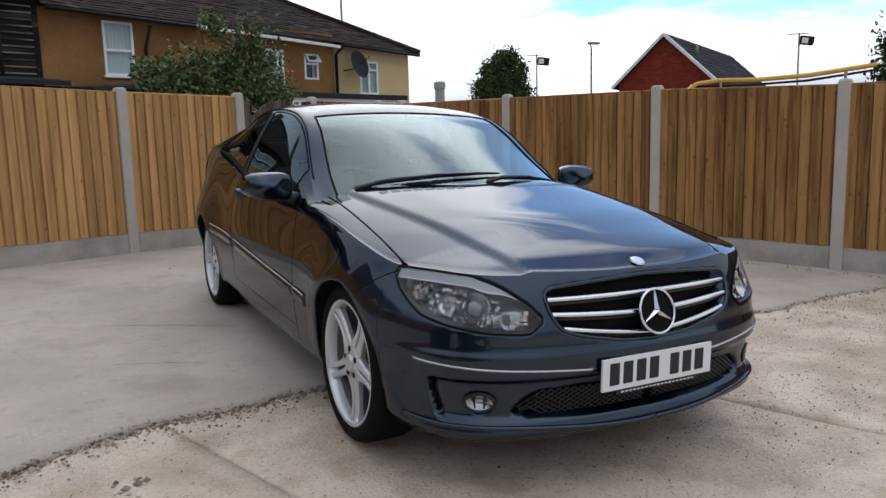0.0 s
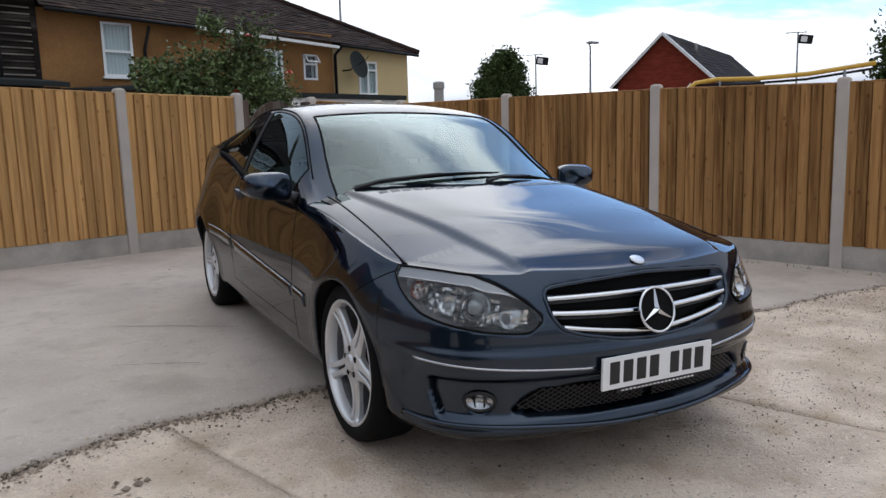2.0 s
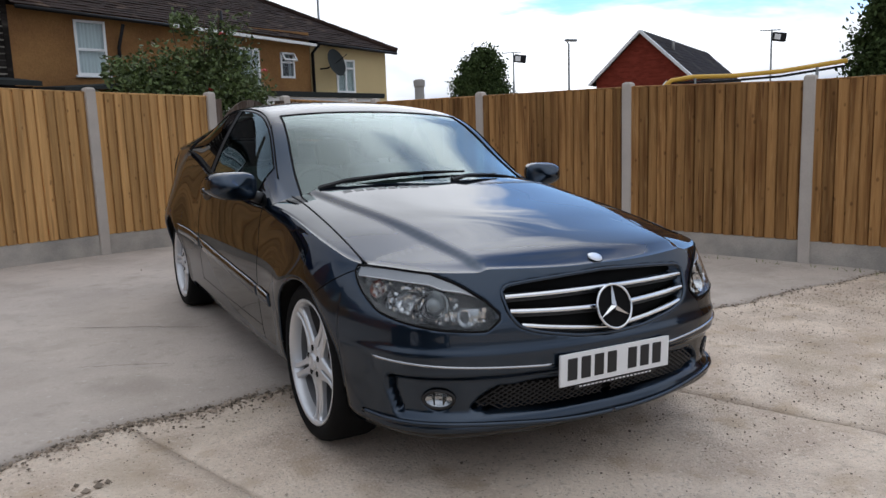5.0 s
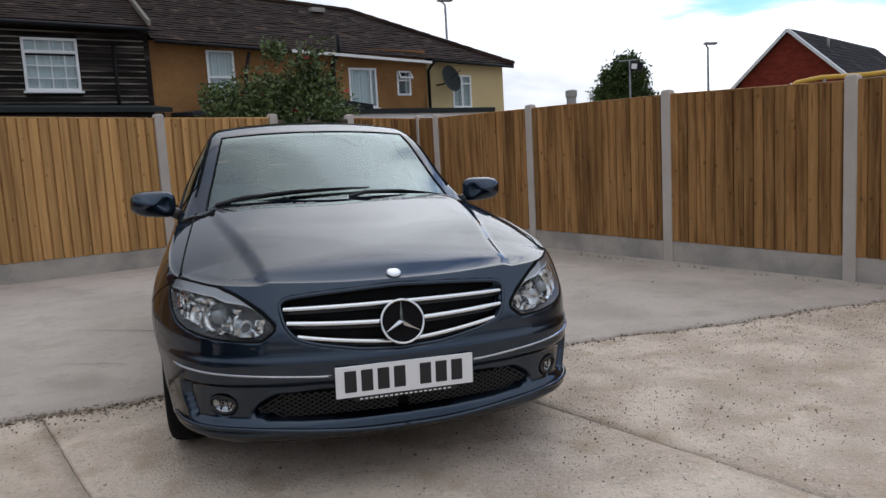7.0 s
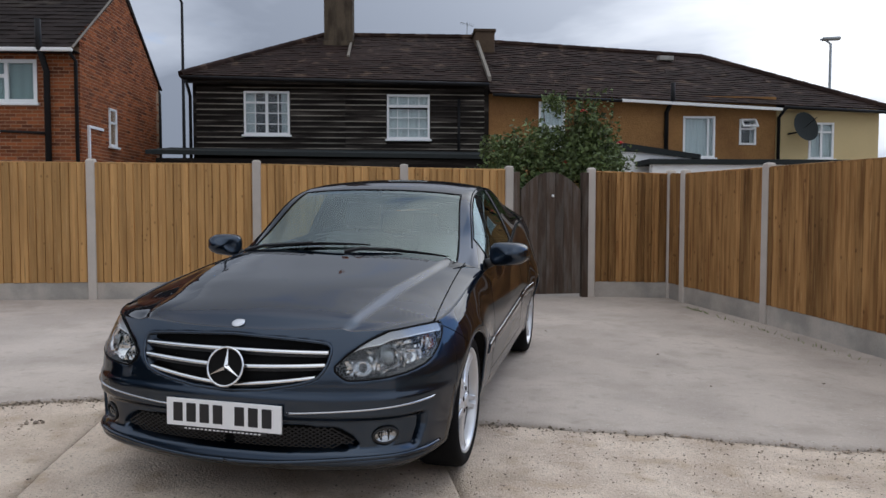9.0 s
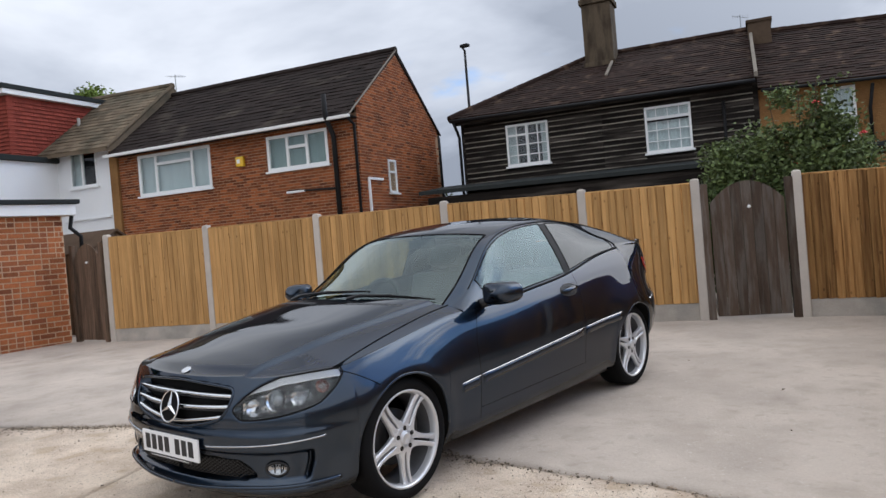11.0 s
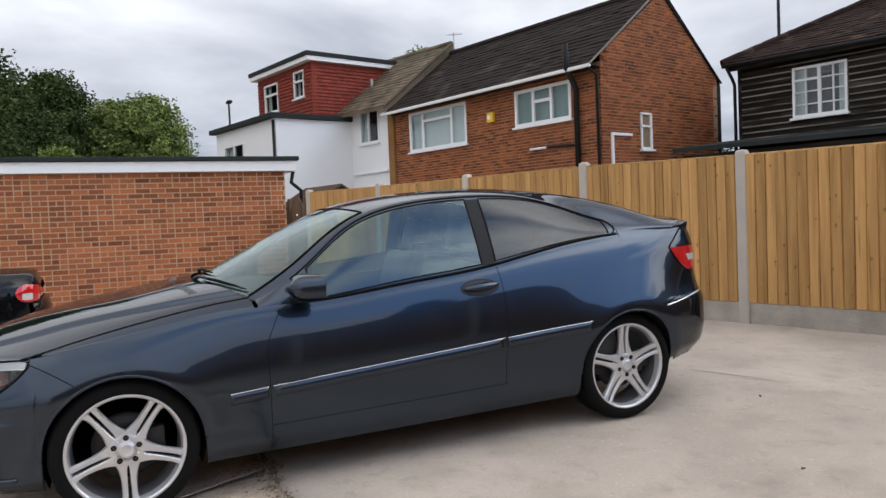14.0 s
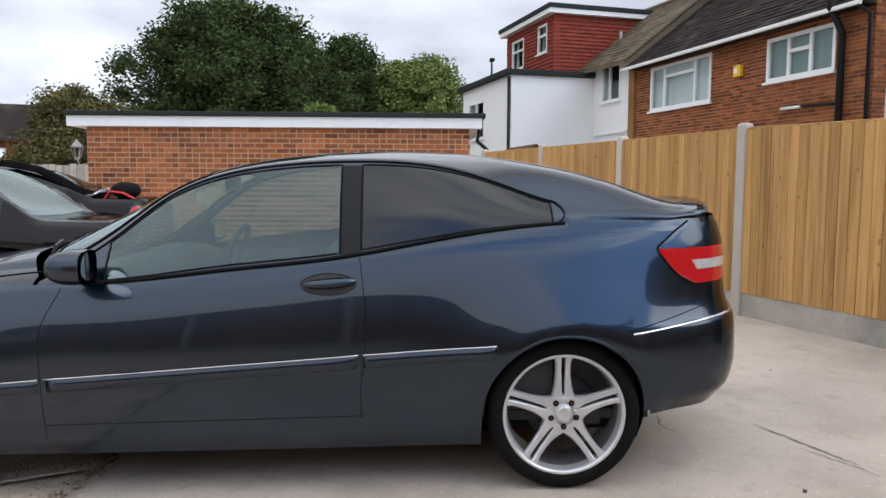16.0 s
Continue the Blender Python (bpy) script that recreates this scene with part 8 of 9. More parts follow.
# ---- trees and bushes ----
def leaf_cloud(name, blobs, count, size, seed, material, parent, label, droop=0.0):
    """Leaves scattered in uneven clumps through a set of ellipsoids (centre, radii), as one mesh."""
    rng = np.random.default_rng(seed)
    cen = np.array([c for c, r in blobs])
    rad = np.array([r for c, r in blobs])
    w = np.prod(rad, axis=1) ** 0.70
    per = 110
    n_cl = max(8, count // per)
    pick = rng.choice(len(blobs), n_cl, p=w / w.sum())
    d = rng.normal(size=(n_cl, 3))
    d[:, 2] = np.abs(d[:, 2]) * rng.choice((1, 1, 1, -1), n_cl)
    d /= np.linalg.norm(d, axis=1, keepdims=True)
    k = rng.uniform(0.55, 1.0, (n_cl, 1)) ** 0.5 * rng.uniform(0.85, 1.05, (n_cl, 1))
    cl = cen[pick] + d * rad[pick] * k
    spread = np.repeat(size * rng.uniform(2.2, 5.0, (n_cl, 1)), per, axis=0)
    n = n_cl * per
    p = np.repeat(cl, per, axis=0) + np.clip(rng.normal(size=(n, 3)), -1.5, 1.5) * (0.5, 0.5, 0.36) * spread
    p[:, 2:] -= droop * rng.random((n, 1)) * spread
    a = rng.normal(size=(n, 3)) * (1, 1, 0.6)
    a[:, 2] -= droop
    a /= np.linalg.norm(a, axis=1, keepdims=True)
    b = np.cross(a, rng.normal(size=(n, 3)))
    b /= np.linalg.norm(b, axis=1, keepdims=True)
    s = size * rng.uniform(0.6, 1.25, (n, 1))
    co = np.stack([p - a * s * 0.5, p + b * s * 0.28, p + a * s * 0.5, p - b * s * 0.28], axis=1).reshape(-1)
    me = bpy.data.meshes.new(name)
    me.vertices.add(4 * n)
    me.vertices.foreach_set("co", co)
    me.loops.add(4 * n)
    me.loops.foreach_set("vertex_index", np.arange(4 * n))
    me.polygons.add(n)
    me.polygons.foreach_set("loop_start", np.arange(0, 4 * n, 4))
    me.update(calc_edges=True)
    return tagged(link(me, name, material, parent, False, label), kind="stuff")


def tree(name, x, y, z0, blobs, trunk_h, trunk_r, count, size, material, label, seed, droop=0.0, category="tree"):
    t = thing(name, pose(x, y, z0), label, category)
    rng = random.Random(seed)
    bm = bmesh.new()
    tube(bm, [(0, 0, -0.2), (trunk_r * 0.3, 0, trunk_h * 0.4), (0, trunk_r * 0.4, trunk_h)], [trunk_r, trunk_r * 0.8, trunk_r * 0.55], 10)
    for c, r in blobs:
        p = Vector((0, 0, trunk_h * rng.uniform(0.55, 1.0)))
        q = Vector(c) + Vector((rng.uniform(-0.3, 0.3) * r[0], rng.uniform(-0.3, 0.3) * r[1], 0.2 * r[2]))
        m = p.lerp(q, 0.5) + Vector((rng.uniform(-0.2, 0.2), rng.uniform(-0.2, 0.2), 0.15)) * r[0]
        tube(bm, [p, m, q], [trunk_r * 0.45, trunk_r * 0.28, trunk_r * 0.08], 6)
    part("trunk", bm, M["bark"], t, "brown trunk and limbs")
    leaf_cloud("crown", blobs, count, size, seed, material, t, "leafy crown with gaps", droop)
    return t


def crown(r, h, n, seed, low=0.0):
    """Overlapping ellipsoids that make an uneven crown of radius r and height h."""
    rng = random.Random(seed)
    out_ = []
    for k in range(n):
        a = 2.4 * k + rng.uniform(-0.4, 0.4)
        f = k / max(1, n - 1)
        d = r * 0.62 * math.sqrt(1 - abs(2 * f - 0.75) * 0.7) * rng.uniform(0.5, 1.0)
        s = r * rng.uniform(0.18, 0.40)
        out_.append(((d * math.cos(a), d * math.sin(a), low + h * (0.12 + 0.80 * f)), (s, s, s * rng.uniform(0.7, 0.95))))
    return out_


# big trees behind the garage
tree("broadleaf_tree", -39.5, -8.8, 0, crown(8.0, 7.4, 60, 4, 3.0), 6.0, 0.45, 150000, 0.22, M["leaf_dark"], "large dark green broadleaf tree behind the garage", 4)
tree("broadleaf_tree", -48.0, -3.6, 0, crown(4.4, 8.2, 28, 6, 3.0), 5.6, 0.34, 60000, 0.23, M["leaf_dark"], "dark green broadleaf tree behind the garage", 6)
tree("broadleaf_tree", -48.2, 1.3, 0, crown(5.4, 6.6, 34, 9, 3.0), 5.0, 0.3, 60000, 0.23, M["leaf"], "lighter green broadleaf tree behind the garage", 9)
tree("broadleaf_tree", -23.0, -1.6, 0, crown(1.3, 1.6, 6, 10, 2.4), 2.4, 0.12, 14000, 0.11, M["leaf_light"], "small yellow-green tree behind the garage", 10)
tree("broadleaf_tree", -22.4, -9.7, 0, crown(3.3, 3.7, 22, 12, 0.5), 2.0, 0.16, 40000, 0.13, M["leaf_autumn"], "tawny green shrub-like tree beside the garage", 12)
tree("garden_shrub", -12.9, 17.1, 0, crown(1.3, 2.0, 8, 21, 0.9), 1.6, 0.08, 16000, 0.09, M["leaf_dark"], "dark green shrub between the two houses", 21, category="shrub")
tree("broadleaf_tree", -36.3, 16.7, 0, crown(2.4, 3.6, 12, 14, 7.2), 7.7, 0.3, 26000, 0.2, M["leaf_light"], "bright green treetop behind the white house", 14)
# behind the long fence
tree("weeping_tree", 26.6, 41.5, 0, [((0, 0, 5.9), (1.5, 1.5, 1.3)), ((-0.9, 0, 4.6), (1.2, 1.2, 1.5)), ((0.9, 0.3, 4.4), (1.3, 1.2, 1.7)), ((0, -0.4, 3.6), (1.7, 1.5, 1.7)), ((0.2, 0, 6.7), (0.7, 0.7, 0.8))], 4.0, 0.2, 26000, 0.20, M["leaf_dark"], "dark green weeping birch tree beyond the fence", 21, 0.9)
tree("conifer_tree", 20.6, 9.0, 0, [((0, 0, 1.2 + 0.75 * k), (2.3 - 0.21 * k, 2.3 - 0.21 * k, 0.65)) for k in range(10)], 8.0, 0.22, 130000, 0.17, M["leaf_dark"], "dark green conifer beyond the fence", 22, 0.5)


def rose_bush():
    b = thing("rose_bush", pose(0.72, 9.0, 0.1), "tall green climbing rose bush with red blooms behind the gate", "bush")
    rng = random.Random(41)
    blobs = [((-0.55, 0, 1.55), (0.72, 0.55, 0.65)), ((0.20, 0.1, 1.6), (0.72, 0.6, 0.75)), ((-0.1, 0, 2.0), (0.7, 0.5, 0.45)), ((0.50, 0.1, 2.02), (0.45, 0.45, 0.45)), ((0.45, 0, 2.45), (0.30, 0.3, 0.25)), ((-0.95, 0, 1.95), (0.45, 0.4, 0.42)), ((0.0, 0, 0.9), (0.9, 0.6, 0.7)), ((-0.45, 0.1, 2.4), (0.30, 0.25, 0.25)), ((-0.2, 0, 2.75), (0.10, 0.10, 0.36)), ((-1.25, 0, 1.5), (0.4, 0.4, 0.35)), ((0.45, 0, 2.75), (0.11, 0.10, 0.32)), ((0.1, 0, 2.55), (0.10, 0.10, 0.25))]
    for k in range(14):
        bm = bmesh.new()
        a = rng.uniform(0, 6.28)
        c = blobs[k % len(blobs)][0]
        q = Vector(c) + Vector((rng.uniform(-0.3, 0.3), rng.uniform(-0.2, 0.2), rng.uniform(0.1, 0.5)))
        tube(bm, [(0.2 * math.cos(a), 0.2 * math.sin(a), 0), (q.x * 0.5, q.y * 0.5, q.z * 0.55), q], [0.02, 0.014, 0.006], 5)
        part("stem", bm, M["bark"], b, "thin woody stem")
    leaf_cloud("foliage", blobs, 22000, 0.08, 43, M["leaf_rose"], b, "small glossy green leaves")
    for x, y, z in ((0.32, -0.25, 2.78), (0.36, -0.2, 2.72), (-0.42, -0.3, 2.2), (0.9, -0.35, 2.25), (0.05, -0.4, 1.95)):
        bm = bmesh.new()
        for k in range(11):
            a, r = 2.4 * k, 0.006 * math.sqrt(k) * 2.2
            m = Matrix.Translation((x + r * math.cos(a), y + r * math.sin(a), z - 0.003 * k)) @ Euler((rng.uniform(-0.7, 0.7), rng.uniform(-0.7, 0.7), a)).to_matrix().to_4x4()
            vs = [bm.verts.new(m @ Vector(p)) for p in ((-0.022, 0, 0), (0, -0.02, 0.008), (0.022, 0, 0.014), (0, 0.02, 0.008))]
            bm.faces.new(vs)
        part("bloom", bm, M["rose_red"], b, "red rose bloom")
    return b


rose_bush()
tree("garden_shrub", -0.4, 7.6, 0.1, [((0, 0, 0.9), (0.9, 0.5, 0.7)), ((0.8, 0, 0.8), (0.8, 0.5, 0.7))], 0.7, 0.04, 6240, 0.103, M["leaf_dark"], "dark green garden shrub behind the fence", 45, 0, "bush")


def weeds():
    rng = random.Random(77)
    vs, fs = [], []
    a, b = Vector((2.5, 5.9, 0)), Vector((5.2, -0.6, 0))
    for _ in range(190):
        f = rng.random() ** 1.6
        p = a.lerp(b, f) + Vector((-0.10 + rng.gauss(0, 0.02), -0.05, 0))
        z = gz(p.x, p.y)
        h = rng.uniform(0.015, 0.05)
        d = Vector((rng.gauss(0, 0.02), rng.gauss(0, 0.02), h))
        w = Vector((rng.uniform(-1, 1), rng.uniform(-1, 1), 0)).normalized() * 0.006
        n0 = len(vs)
        base = Vector((p.x, p.y, z))
        vs += [tuple(base - w), tuple(base + w), tuple(base + d)]
        fs.append((n0, n0 + 1, n0 + 2))
    tagged(pydata("weeds", vs, fs, M["leaf"]), "small weeds along the foot of the fence", "weeds", kind="stuff")


weeds()


# ---- street furniture and what stands beyond the fences ----
def street_lamp(x, y, h, arm, az, label, mt, head=0.62):
    l = thing("street_lamp", pose(x, y, 0, 0, 0, az), label, "street lamp", "street lamps")
    bm = bmesh.new()
    tube(bm, [(0, 0, 0), (0, 0, h * 0.3), (0, 0, h - 0.15), (arm * 0.3, 0, h), (arm * 0.6, 0, h + 0.03)], [0.075, 0.06, 0.045, 0.035, 0.03], 10)
    part("pole", bm, M[mt], l, "", True)
    bm = bmesh.new()
    box(bm, (arm * 0.5, -0.12, h - 0.02), (arm * 0.5 + head, 0.12, h + 0.10), bevel=0.05)
    part("lamp_head", bm, M[mt], l, "", True)
    return l


street_lamp(9.25, 26.5, 7.55, -0.6, 0, "grey steel street lamp beyond the terrace", "galvanised")
street_lamp(20.9, 25.1, 5.5, -0.35, 0, "pale green-headed street lamp beyond the fence", "galvanised")
street_lamp(-12.95, 19.6, 8.55, -0.30, 0, "dark painted street lamp beside the terrace", "plastic_black", 0.34)
street_lamp(-32.5, 5.3, 7.3, -0.35, 0, "small dark street lamp behind the white house", "plastic_black")


def flood_pole(x, y, h):
    l = thing("floodlight_pole", pose(x, y, 0, 0, 0, -40), "thin grey pole with a crossbar and a floodlight", "floodlight", "floodlights")
    bm = bmesh.new()
    rod(bm, (0, 0, 0), (0, 0, h), 0.03, 0.022)
    part("pole", bm, M["galvanised"], l)
    bm = bmesh.new()
    rod(bm, (-0.3, 0, h - 0.02), (0.22, 0, h - 0.02), 0.014, seg=6)
    part("crossbar", bm, M["galvanised"], l)
    bm = bmesh.new()
    tilt = Matrix.Translation((0.19, 0, h - 0.20)) @ Matrix.Rotation(0.15, 4, "Y")
    box(bm, (-0.17, -0.06, -0.11), (0.17, 0.10, 0.11), tilt, bevel=0.02)
    fl = part("floodlight", bm, M["plastic_black"], l, "black floodlight housing")
    bm = bmesh.new()
    box(bm, (-0.13, -0.068, -0.08), (0.02, -0.058, 0.06), tilt)
    part("lens", bm, M["white_paint"], fl)


flood_pole(10.9, 15.3, 3.62)
flood_pole(15.85, 10.5, 3.78)


def brick_stack():
    c = thing("round_chimney", pose(68.4, 129.9, 0), "tall round grey chimney far beyond the fence", "chimney")
    bm = bmesh.new()
    lathe(bm, [(0, 1.1), (11.4, 0.95), (11.7, 1.15), (12.8, 1.15), (13.0, 0.7)], 20, Matrix.Rotation(-math.pi / 2, 4, "Y"))
    part("stack", bm, M["lead"], c)


brick_stack()


def red_house():
    h = thing("red_brick_house", pose(23.4, 23.0, 0, 0, 0, math.degrees(math.atan2(5.9, 10.9))), "red brick gabled house with white bargeboards beyond the fence", "house")
    w, ez, rz, L = 2.15, 3.75, 5.72, 13.0
    solid("wall", h, [(0, -w, 0), (0, w, 0), (0, w, ez), (0, 0, rz), (0, -w, ez), (L, -w, 0), (L, w, 0), (L, w, ez), (L, 0, rz), (L, -w, ez)],
          [(0, 1, 2, 3, 4), (5, 6, 7, 8, 9), (0, 1, 6, 5), (1, 2, 7, 6), (4, 0, 5, 9)], M["brick_red"], "red brick wall")
    brick_face(h, -w, w, 2.6, rz, lambda u, z, o: (-o, u, z), lambda u, z: z < rz - (rz - ez) * abs(u) / w - 0.05, M["brick_red"], label="red brick courses")
    for s in (-1, 1):
        e0, e1, r0, r1 = (-0.2, s * (w + 0.25), ez - 0.2), (L, s * (w + 0.25), ez - 0.2), (-0.2, 0, rz + 0.08), (L, 0, rz + 0.08)
        solid("roof", h, [e0, e1, r1, r0, (-0.2, s * (w + 0.25), ez - 0.3), (L, s * (w + 0.25), ez - 0.3), (L, 0, rz - 0.05), (-0.2, 0, rz - 0.05)], [(0, 1, 2, 3), (4, 5, 6, 7), (0, 1, 5, 4), (3, 0, 4, 7)], M["roof_tile_dark"], "dark tiled roof slope")
        if s < 0:
            tiles(h, e0, e1, r0, r1, M["roof_tile_dark"], 0.4, 0.3, seed=51)
        bm = bmesh.new()
        tube(bm, [(-0.24, s * (w + 0.28), ez - 0.28), (-0.24, 0, rz + 0.03)], 0.085, 4)
        part("bargeboard", bm, M["white_paint"], h, "white bargeboard")
    pipe("flue", h, [(2.6, -0.75, 5.0), (2.6, -0.75, 5.5)], 0.06, M["lead"])


red_house()


def yellow_frame():
    f = thing("play_frame", pose(0, 0, 0), "yellow tubular frame with dark netting rails beyond the fence", "frame")
    bm = bmesh.new()
    tube(bm, [(12.25, 11.0, 1.9), (12.32, 10.95, 2.25), (12.5, 10.8, 2.45), (12.9, 10.5, 2.52), (13.6, 9.9, 2.50), (14.4, 9.1, 2.55), (15.4, 8.1, 2.72)], 0.055, 8)
    part("upper_rail", bm, M["yellow_paint"], f, "yellow tube", True)
    bm = bmesh.new()
    tube(bm, [(12.5, 10.8, 2.40), (13.4, 10.1, 2.38), (14.4, 9.15, 2.43), (15.4, 8.15, 2.60)], 0.03, 8)
    part("lower_rail", bm, M["plastic_black"], f, "black tube", True)
    for x, y, z in ((12.95, 10.45, 2.5), (14.95, 8.55, 2.62)):
        bm = bmesh.new()
        rod(bm, (x, y, 0), (x, y, z), 0.035)
        part("upright", bm, M["galvanised"], f)
    bm = bmesh.new()
    tube(bm, [(12.45, 10.9, 2.45), (12.2, 11.1, 2.1)], 0.02, 6)
    part("brace", bm, M["white_paint"], f)


yellow_frame()


def far_house():
    h = thing("brick_bungalow", pose(-27.5, -17.5, 0, 0, 0, 20), "brown brick house with tiled roof far off", "house")
    bm = bmesh.new()
    wall_cells(bm, -6, 3.0, 0, 3.2, 0, 0.25, [(0.6, 2.0, 1.9, 2.8)])
    rot = Matrix.Rotation(math.pi / 2, 4, "Z")
    for v in bm.verts:
        v.co = rot @ v.co
    part("wall", bm, M["brick_semi"], h, "brown brick wall")
    bm = bmesh.new()
    for a, b in (((-0.05, 0.6, 1.9), (0.05, 0.68, 2.8)), ((-0.05, 1.92, 1.9), (0.05, 2.0, 2.8)), ((-0.05, 0.6, 1.9), (0.05, 2.0, 1.98)), ((-0.05, 0.6, 2.72), (0.05, 2.0, 2.8)), ((-0.05, 1.27, 1.98), (0.05, 1.33, 2.72))):
        box(bm, a, b)
    part("window", bm, M["white_upvc"], h, "white framed window")
    solid("roof", h, [(0.4, -6.2, 3.1), (0.4, 3.3, 3.1), (-2.6, 3.3, 4.9), (-2.6, -6.2, 4.9), (-5.6, -6.2, 3.1), (-5.6, 3.3, 3.1)], [(0, 1, 2, 3), (3, 2, 5, 4), (1, 5, 2), (0, 3, 4)], M["roof_tile_dark"], "dark tiled roof")


far_house()


def shed():
    """A small timber shed behind the side gate, its ridge along the fence."""
    h = thing("garden_shed", pose(-11.6, 3.35, 0, 0, 0, 12), "small shed with a brown felted pitched roof behind the side gate", "shed")
    w, L, ez, rz = 1.1, 1.5, 1.74, 2.10
    solid("wall", h, [(0, 0, 0), (L, 0, 0), (L, w, 0), (0, w, 0), (0, 0, ez), (L, 0, ez), (L, w, ez), (0, w, ez), (0, w / 2, rz - 0.03), (L, w / 2, rz - 0.03)],
          [(0, 1, 5, 4), (3, 2, 6, 7), (1, 2, 6, 9, 5), (0, 3, 7, 8, 4)], M["gate_board_brown"], "brown timber wall")
    for s in (-1, 1):
        y0 = w / 2 + s * (w / 2 + 0.12)
        solid("roof", h, [(-0.1, y0, ez - 0.06), (L + 0.1, y0, ez - 0.06), (L + 0.1, w / 2, rz), (-0.1, w / 2, rz), (-0.1, y0, ez - 0.10), (L + 0.1, y0, ez - 0.10), (L + 0.1, w / 2, rz - 0.04), (-0.1, w / 2, rz - 0.04)],
              [(0, 1, 2, 3), (4, 5, 6, 7), (0, 1, 5, 4), (1, 2, 6, 5), (3, 0, 4, 7)], M["shed_roof"], "brown felt roof slope")


shed()


def picket():
    f = thing("grey_fence", pose(-12.5, -6.6, 0, 0, 0, 78), "weathered grey timber fence beside the garage", "fence", kind="structure")
    rng = random.Random(3)
    for k in range(16):
        bm = bmesh.new()
        box(bm, (0.17 * k, 0, 0), (0.17 * k + 0.155, 0.02, 1.72 + rng.uniform(-0.02, 0.02)), bevel=0.003)
        part("board", bm, M["gravel_board"], f, "silver-grey weathered board")


picket()


# ---- the other parked cars ----
def saloon(m, label, body_mat, boot_z, seed):
    """A dark saloon seen from behind its near corner: lofted body, glasshouse, wheels, lamps."""
    c = thing("parked_saloon", m, label, "car", "other parked cars")
    L, W = 4.55, 0.87
    hw = curve([(0, 0.66), (0.06, 0.76), (0.25, 0.845), (0.8, 0.868), (2.2, 0.87), (3.7, 0.85), (4.25, 0.78), (4.5, 0.62), (4.55, 0.5)])
    shoulder = curve([(0, boot_z - 0.145), (0.1, boot_z - 0.06), (0.4, boot_z - 0.055), (1.2, min(0.93, boot_z)), (3.0, 0.88), (3.6, 0.82), (4.3, 0.70), (4.55, 0.55)])
    deck = curve([(0, boot_z - 0.125), (0.05, boot_z - 0.015), (0.12, boot_z), (0.75, boot_z + 0.015), (1.35, 1.34), (1.8, 1.425), (2.3, 1.42), (2.8, 1.32), (3.35, 0.99), (3.8, 0.92), (4.3, 0.78), (4.55, 0.60)])
    rail_z = curve([(0.7, boot_z), (1.35, 1.26), (1.8, 1.345), (2.3, 1.34), (2.8, 1.24), (3.35, 0.95)])
    grid, ts = [], [0.0, 0.02, 0.04, 0.07] + [0.1 + 4.4 * k / 70 for k in range(71)] + [4.53, 4.55]
    for t in ts:
        w, sh, dk = hw(t), shoulder(t), deck(t)
        col = []
        cabin = 0.7 < t < 3.35
        rz_ = max(rail_z(t), sh + 0.01) if cabin else dk
        for v in range(31):
            if v <= 12:
                f = v / 12
                z = 0.2 + (sh - 0.2) * f
                x = w - 0.055 * (1 - f) ** 3 - 0.055 * max(0, (f - 0.75) / 0.25) ** 2
            elif v <= 20:
                f = (v - 12) / 8
                x0 = w - 0.055
                xr = (x0 - 0.16 * min(1, (rz_ - sh) / 0.38)) if cabin else x0 * 0.93
                x = x0 + (xr - x0) * f
                z = sh + ((rz_ if cabin else sh + (dk - sh) * 0.55) - sh) * f
            else:
                f = (v - 20) / 10
                x0 = w - 0.055
                xr = (x0 - 0.16 * min(1, (rz_ - sh) / 0.38)) if cabin else x0 * 0.93
                z0 = rz_ if cabin else sh + (dk - sh) * 0.55
                x = xr * (1 - f)
                z = z0 + (dk - z0) * (1 - (1 - f) ** 2.2)
            col.append(Vector((x, -t, z)))
        grid.append(col)

    def region(i, j):
        t = (ts[i] + ts[i + 1]) / 2
        for yc in (0.98, 3.72):
            zc = (grid[i][j].z + grid[i][j + 1].z) / 2
            if j < 12 and math.hypot(t - yc, zc - 0.31) < 0.35:
                return "gap"
        if 13 <= j < 20 and 1.0 < t < 3.0:
            return "side"
        if j > 21 and 0.78 < t < 1.36:
            return "rear"
        if j > 21 and 2.7 < t < 3.33:
            return "screen"
        return "body"
    for nm, key, mt in (("body", "body", body_mat), ("side_window", "side", M["privacy_glass"]), ("rear_window", "rear", M["screen_glass"]), ("windscreen", "screen", M["screen_glass"])):
        vs, fs = subset(grid, lambda i, j, key=key: region(i, j) == key, key != "side")
        weld(pydata(nm, vs, fs, mt, c, True))
        if key == "side":
            weld(pydata(nm, [(-x, y, z) for x, y, z in vs], [tuple(reversed(f)) for f in fs], mt, c, True))
    solid("cabin", c, [(-0.7, -0.8, 0.3), (0.7, -0.8, 0.3), (0.7, -3.2, 0.3), (-0.7, -3.2, 0.3), (-0.7, -0.9, 0.9), (0.7, -0.9, 0.9), (0.7, -3.1, 0.9), (-0.7, -3.1, 0.9)], list(BOXF), M["cabin"], "dark cabin")
    back_wall = [tuple(p) for p in grid[0]]
    vs = back_wall + [(-x, y, z) for x, y, z in back_wall[::-1]]
    solid("tail_panel", c, vs, [tuple(range(len(vs)))], body_mat)
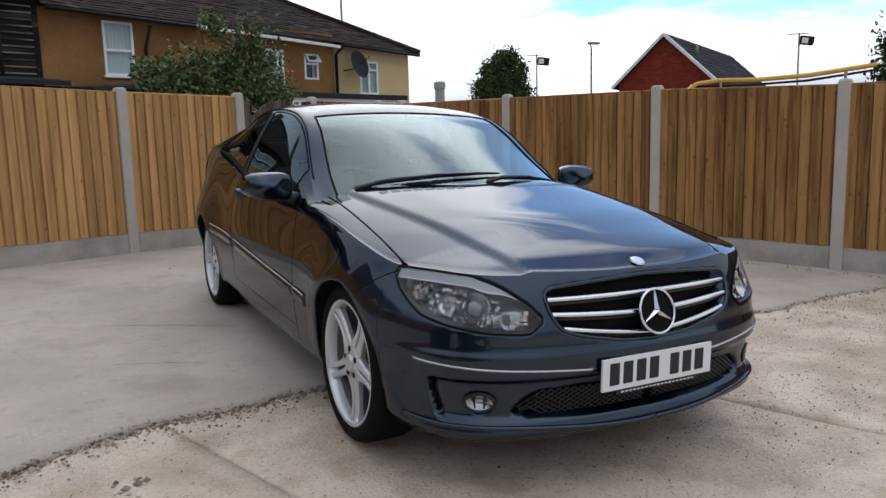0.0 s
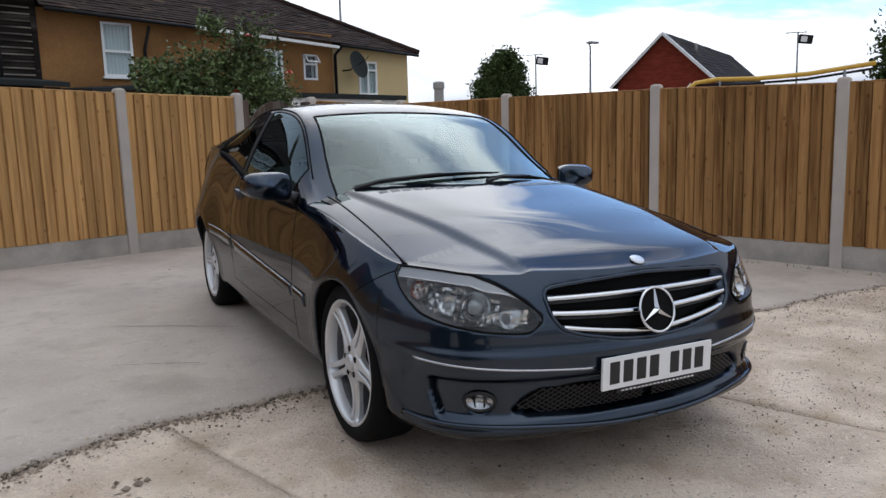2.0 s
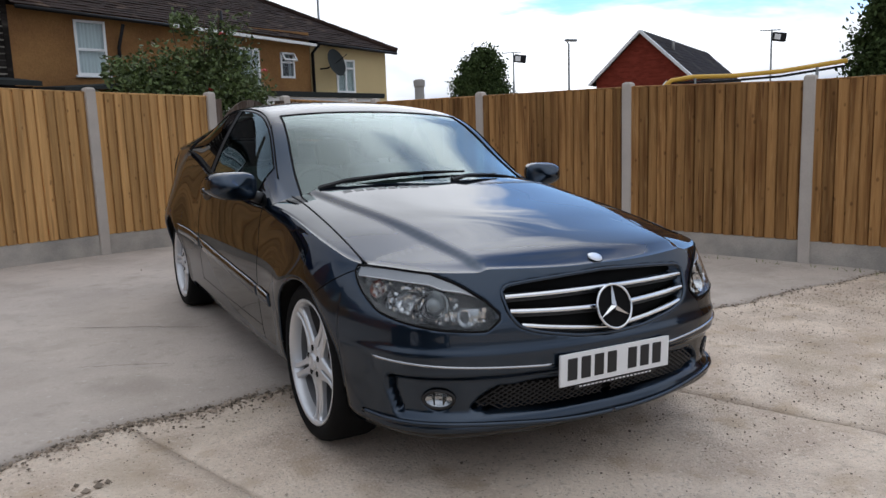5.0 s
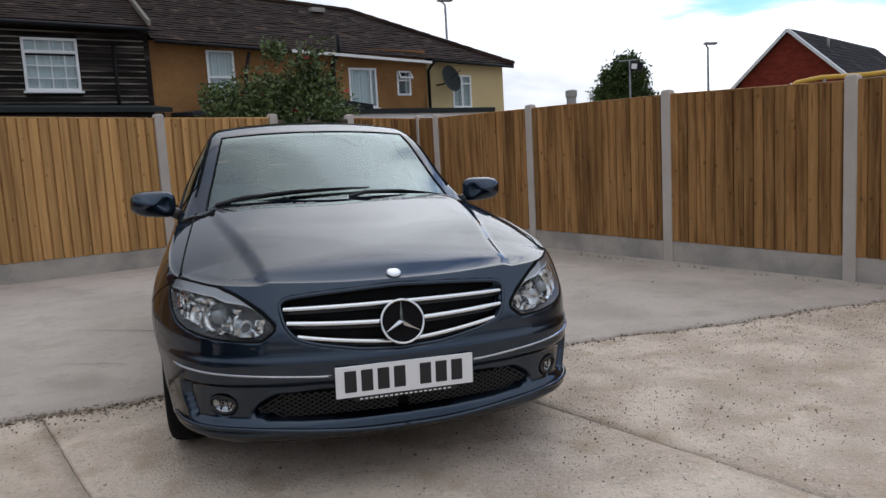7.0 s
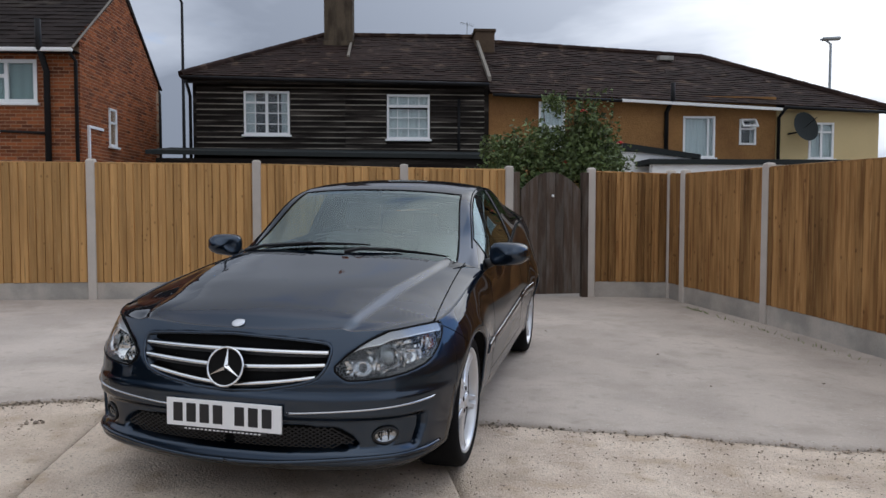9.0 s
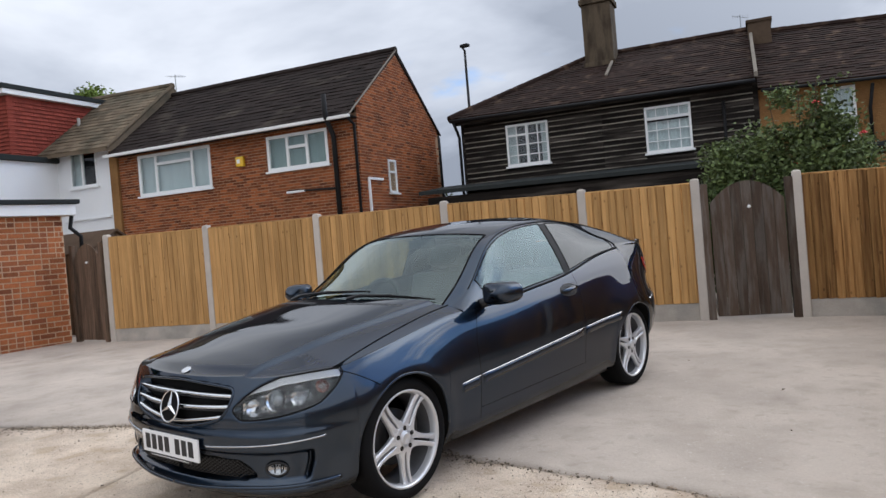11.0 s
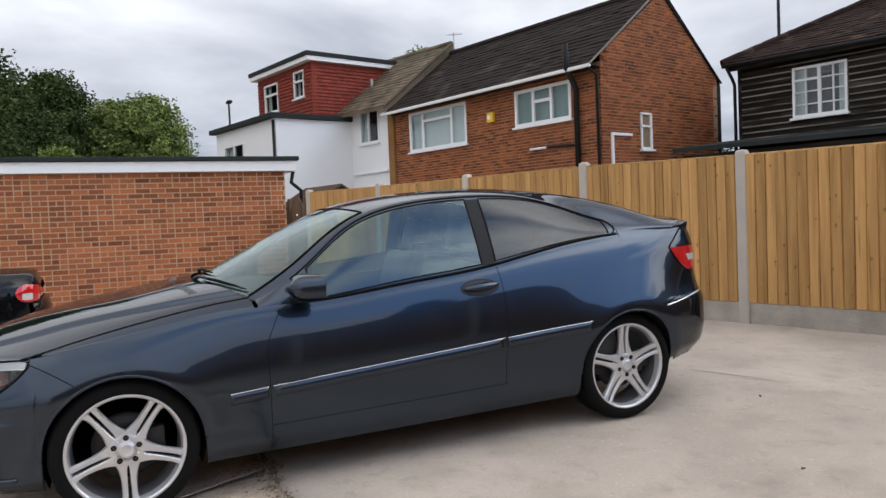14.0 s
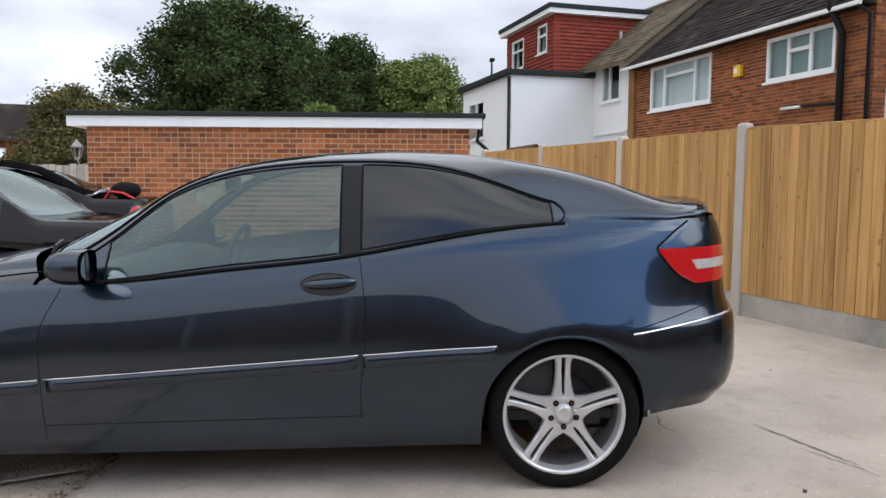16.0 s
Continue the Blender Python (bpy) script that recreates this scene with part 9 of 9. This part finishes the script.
    for s in (-1, 1):
        for yc in (-0.98, -3.72):
            w = part("wheel", bmesh.new(), M["rubber"], c, "alloy wheel")
            bm = bmesh.new()
            lathe(bm, [(-0.2, 0.2), (-0.2, 0.29), (-0.17, 0.312), (-0.03, 0.312), (0.0, 0.29), (0.002, 0.215)], 36, Matrix.Translation((s * 0.83, yc, 0.312)) @ (Matrix.Identity(4) if s > 0 else Matrix.Rotation(math.pi, 4, "Z")))
            bm.to_mesh(w.data)
            bm.free()
            bm = bmesh.new()
            mm = Matrix.Translation((s * 0.83, yc, 0.312)) @ (Matrix.Identity(4) if s > 0 else Matrix.Rotation(math.pi, 4, "Z"))
            lathe(bm, [(0.0, 0.215), (-0.01, 0.2), (-0.02, 0.06), (-0.015, 0.0)], 36, mm)
            part("rim", bm, M["alloy"], w)
        # rear lamp: red body with a clear lower lens, wrapped round the corner
        bm = bmesh.new()
        g = []
        for i in range(13):
            f = i / 12
            t = 0.19 - 0.19 * f if f < 0.75 else 0.0475 - 0.0475 * (f - 0.75) / 0.25
            row = []
            for j in range(9):
                q = j / 8
                h = 0.078 * math.sqrt(max(0.02, 1 - ((f - 0.5) / 0.5) ** 2))
                z = boot_z - 0.185 + (q - 0.5) * 2 * h
                x = hw(max(0.0, t)) + 0.006 + 0.012 * math.sin(math.pi * q) - (0.0 if f < 0.75 else 0.12 * (f - 0.75) / 0.25)
                row.append(Vector((s * x, -t + (0.02 if f >= 0.75 else 0), z)))
            g.append(row)
        bm_grid(bm, g)
        bmesh.ops.recalc_face_normals(bm, faces=bm.faces)
        tl = part("tail_lamp", bm, M["lamp_red"], c, "red rounded tail lamp", True)
        bm = bmesh.new()
        bm_grid(bm, [[v + Vector((s * 0.004, 0.003, 0)) for v in row[1:5]] for row in g[3:9]])
        part("reversing_lens", bm, M["lamp_clear"], tl, "clear lower lens", True)
    bm = bmesh.new()
    vs = []
    prev = None
    for k in range(25):
        x = -0.80 + 1.6 * k / 24
        y = 0.06 - 0.12 * (abs(x) / 0.8) ** 3
        ring = [bm.verts.new((x, y + dy, z)) for dy, z in ((-0.05, 0.62), (0.0, 0.60), (0.02, 0.50), (0.0, 0.34), (-0.08, 0.30))]
        if prev:
            for i in range(4):
                bm.faces.new((prev[i], ring[i], ring[i + 1], prev[i + 1]))
        prev = ring
    bmesh.ops.recalc_face_normals(bm, faces=bm.faces)
    part("rear_bumper", bm, body_mat, c, "", True)
    return c


saloon(pose(-3.70, -0.68, 0.10, 0, 0, 4), "black saloon car with rounded red tail lamps", M["saloon_black"], 0.885, 1)
saloon(pose(-6.45, -1.46, 0.12, 0, 0, 6), "dark blue-black saloon car beside the garage", M["saloon_black"], 1.02, 2)


def boot_load():
    """A black bag with a white cloth and red strap resting on the far car's boot."""
    b = thing("black_bag", pose(-5.85, -2.00, 1.115, 0, 0, 10), "black bag with white cloth and red strap on a car boot", "bag")
    bm = bmesh.new()
    bmesh.ops.create_uvsphere(bm, u_segments=18, v_segments=12, radius=0.5, matrix=Matrix.Translation((0.0, 0.28, 0.11)) @ Matrix.Diagonal((0.34, 0.38, 0.22, 1)))
    for v in bm.verts:
        v.co += Vector((0, 0, 0.02 * noise.noise(v.co * 9)))
    part("bag", bm, M["rubber"], b, "soft black bag", True)
    bm = bmesh.new()
    g = [[Vector((0.12 - 0.2 * i / 6, -0.22 + 0.30 * j / 8, 0.02 + 0.11 * j / 8 + 0.02 * math.sin(i * 1.3 + j))) for j in range(9)] for i in range(7)]
    bm_grid(bm, g)
    bmesh.ops.solidify(bm, geom=bm.faces[:], thickness=0.012)
    part("cloth", bm, M["white_paint"], b, "folded white cloth", True)
    bm = bmesh.new()
    tube(bm, [(0.12, 0.05, 0.0), (0.16, 0.12, 0.10), (0.17, 0.28, 0.08), (0.14, 0.42, 0.0)], 0.016, 6)
    part("strap", bm, M["rose_red"], b, "red strap")


boot_load()


def draped_coat():
    """A black coat thrown over the far car's roof edge and rear window."""
    b = thing("black_coat", pose(-6.45, -1.46, 0.12, 0, 0, 6), "crumpled black coat draped over a car's rear window", "coat")
    line = curve([(0.52, 1.05), (0.75, 1.075), (1.05, 1.215), (1.35, 1.375), (1.55, 1.425), (1.80, 1.462)])
    g = []
    for i in range(25):
        t = 0.50 + 1.30 * i / 24
        row = []
        for j in range(9):
            x = 0.34 + 0.30 * j / 8 + 0.03 * noise.noise(Vector((t * 4, j * 0.4, 1.0)))
            row.append(Vector((x, -t, line(t) + 0.022 * math.sin(math.pi * j / 8) + 0.02 * noise.noise(Vector((t * 7, x * 8, 0.0))) - 0.06 * max(0, j - 6) / 2)))
        g.append(row)
    bm = bmesh.new()
    bm_grid(bm, g)
    bmesh.ops.solidify(bm, geom=bm.faces[:], thickness=0.02)
    part("cloth", bm, M["well"], b, "", True)


draped_coat()
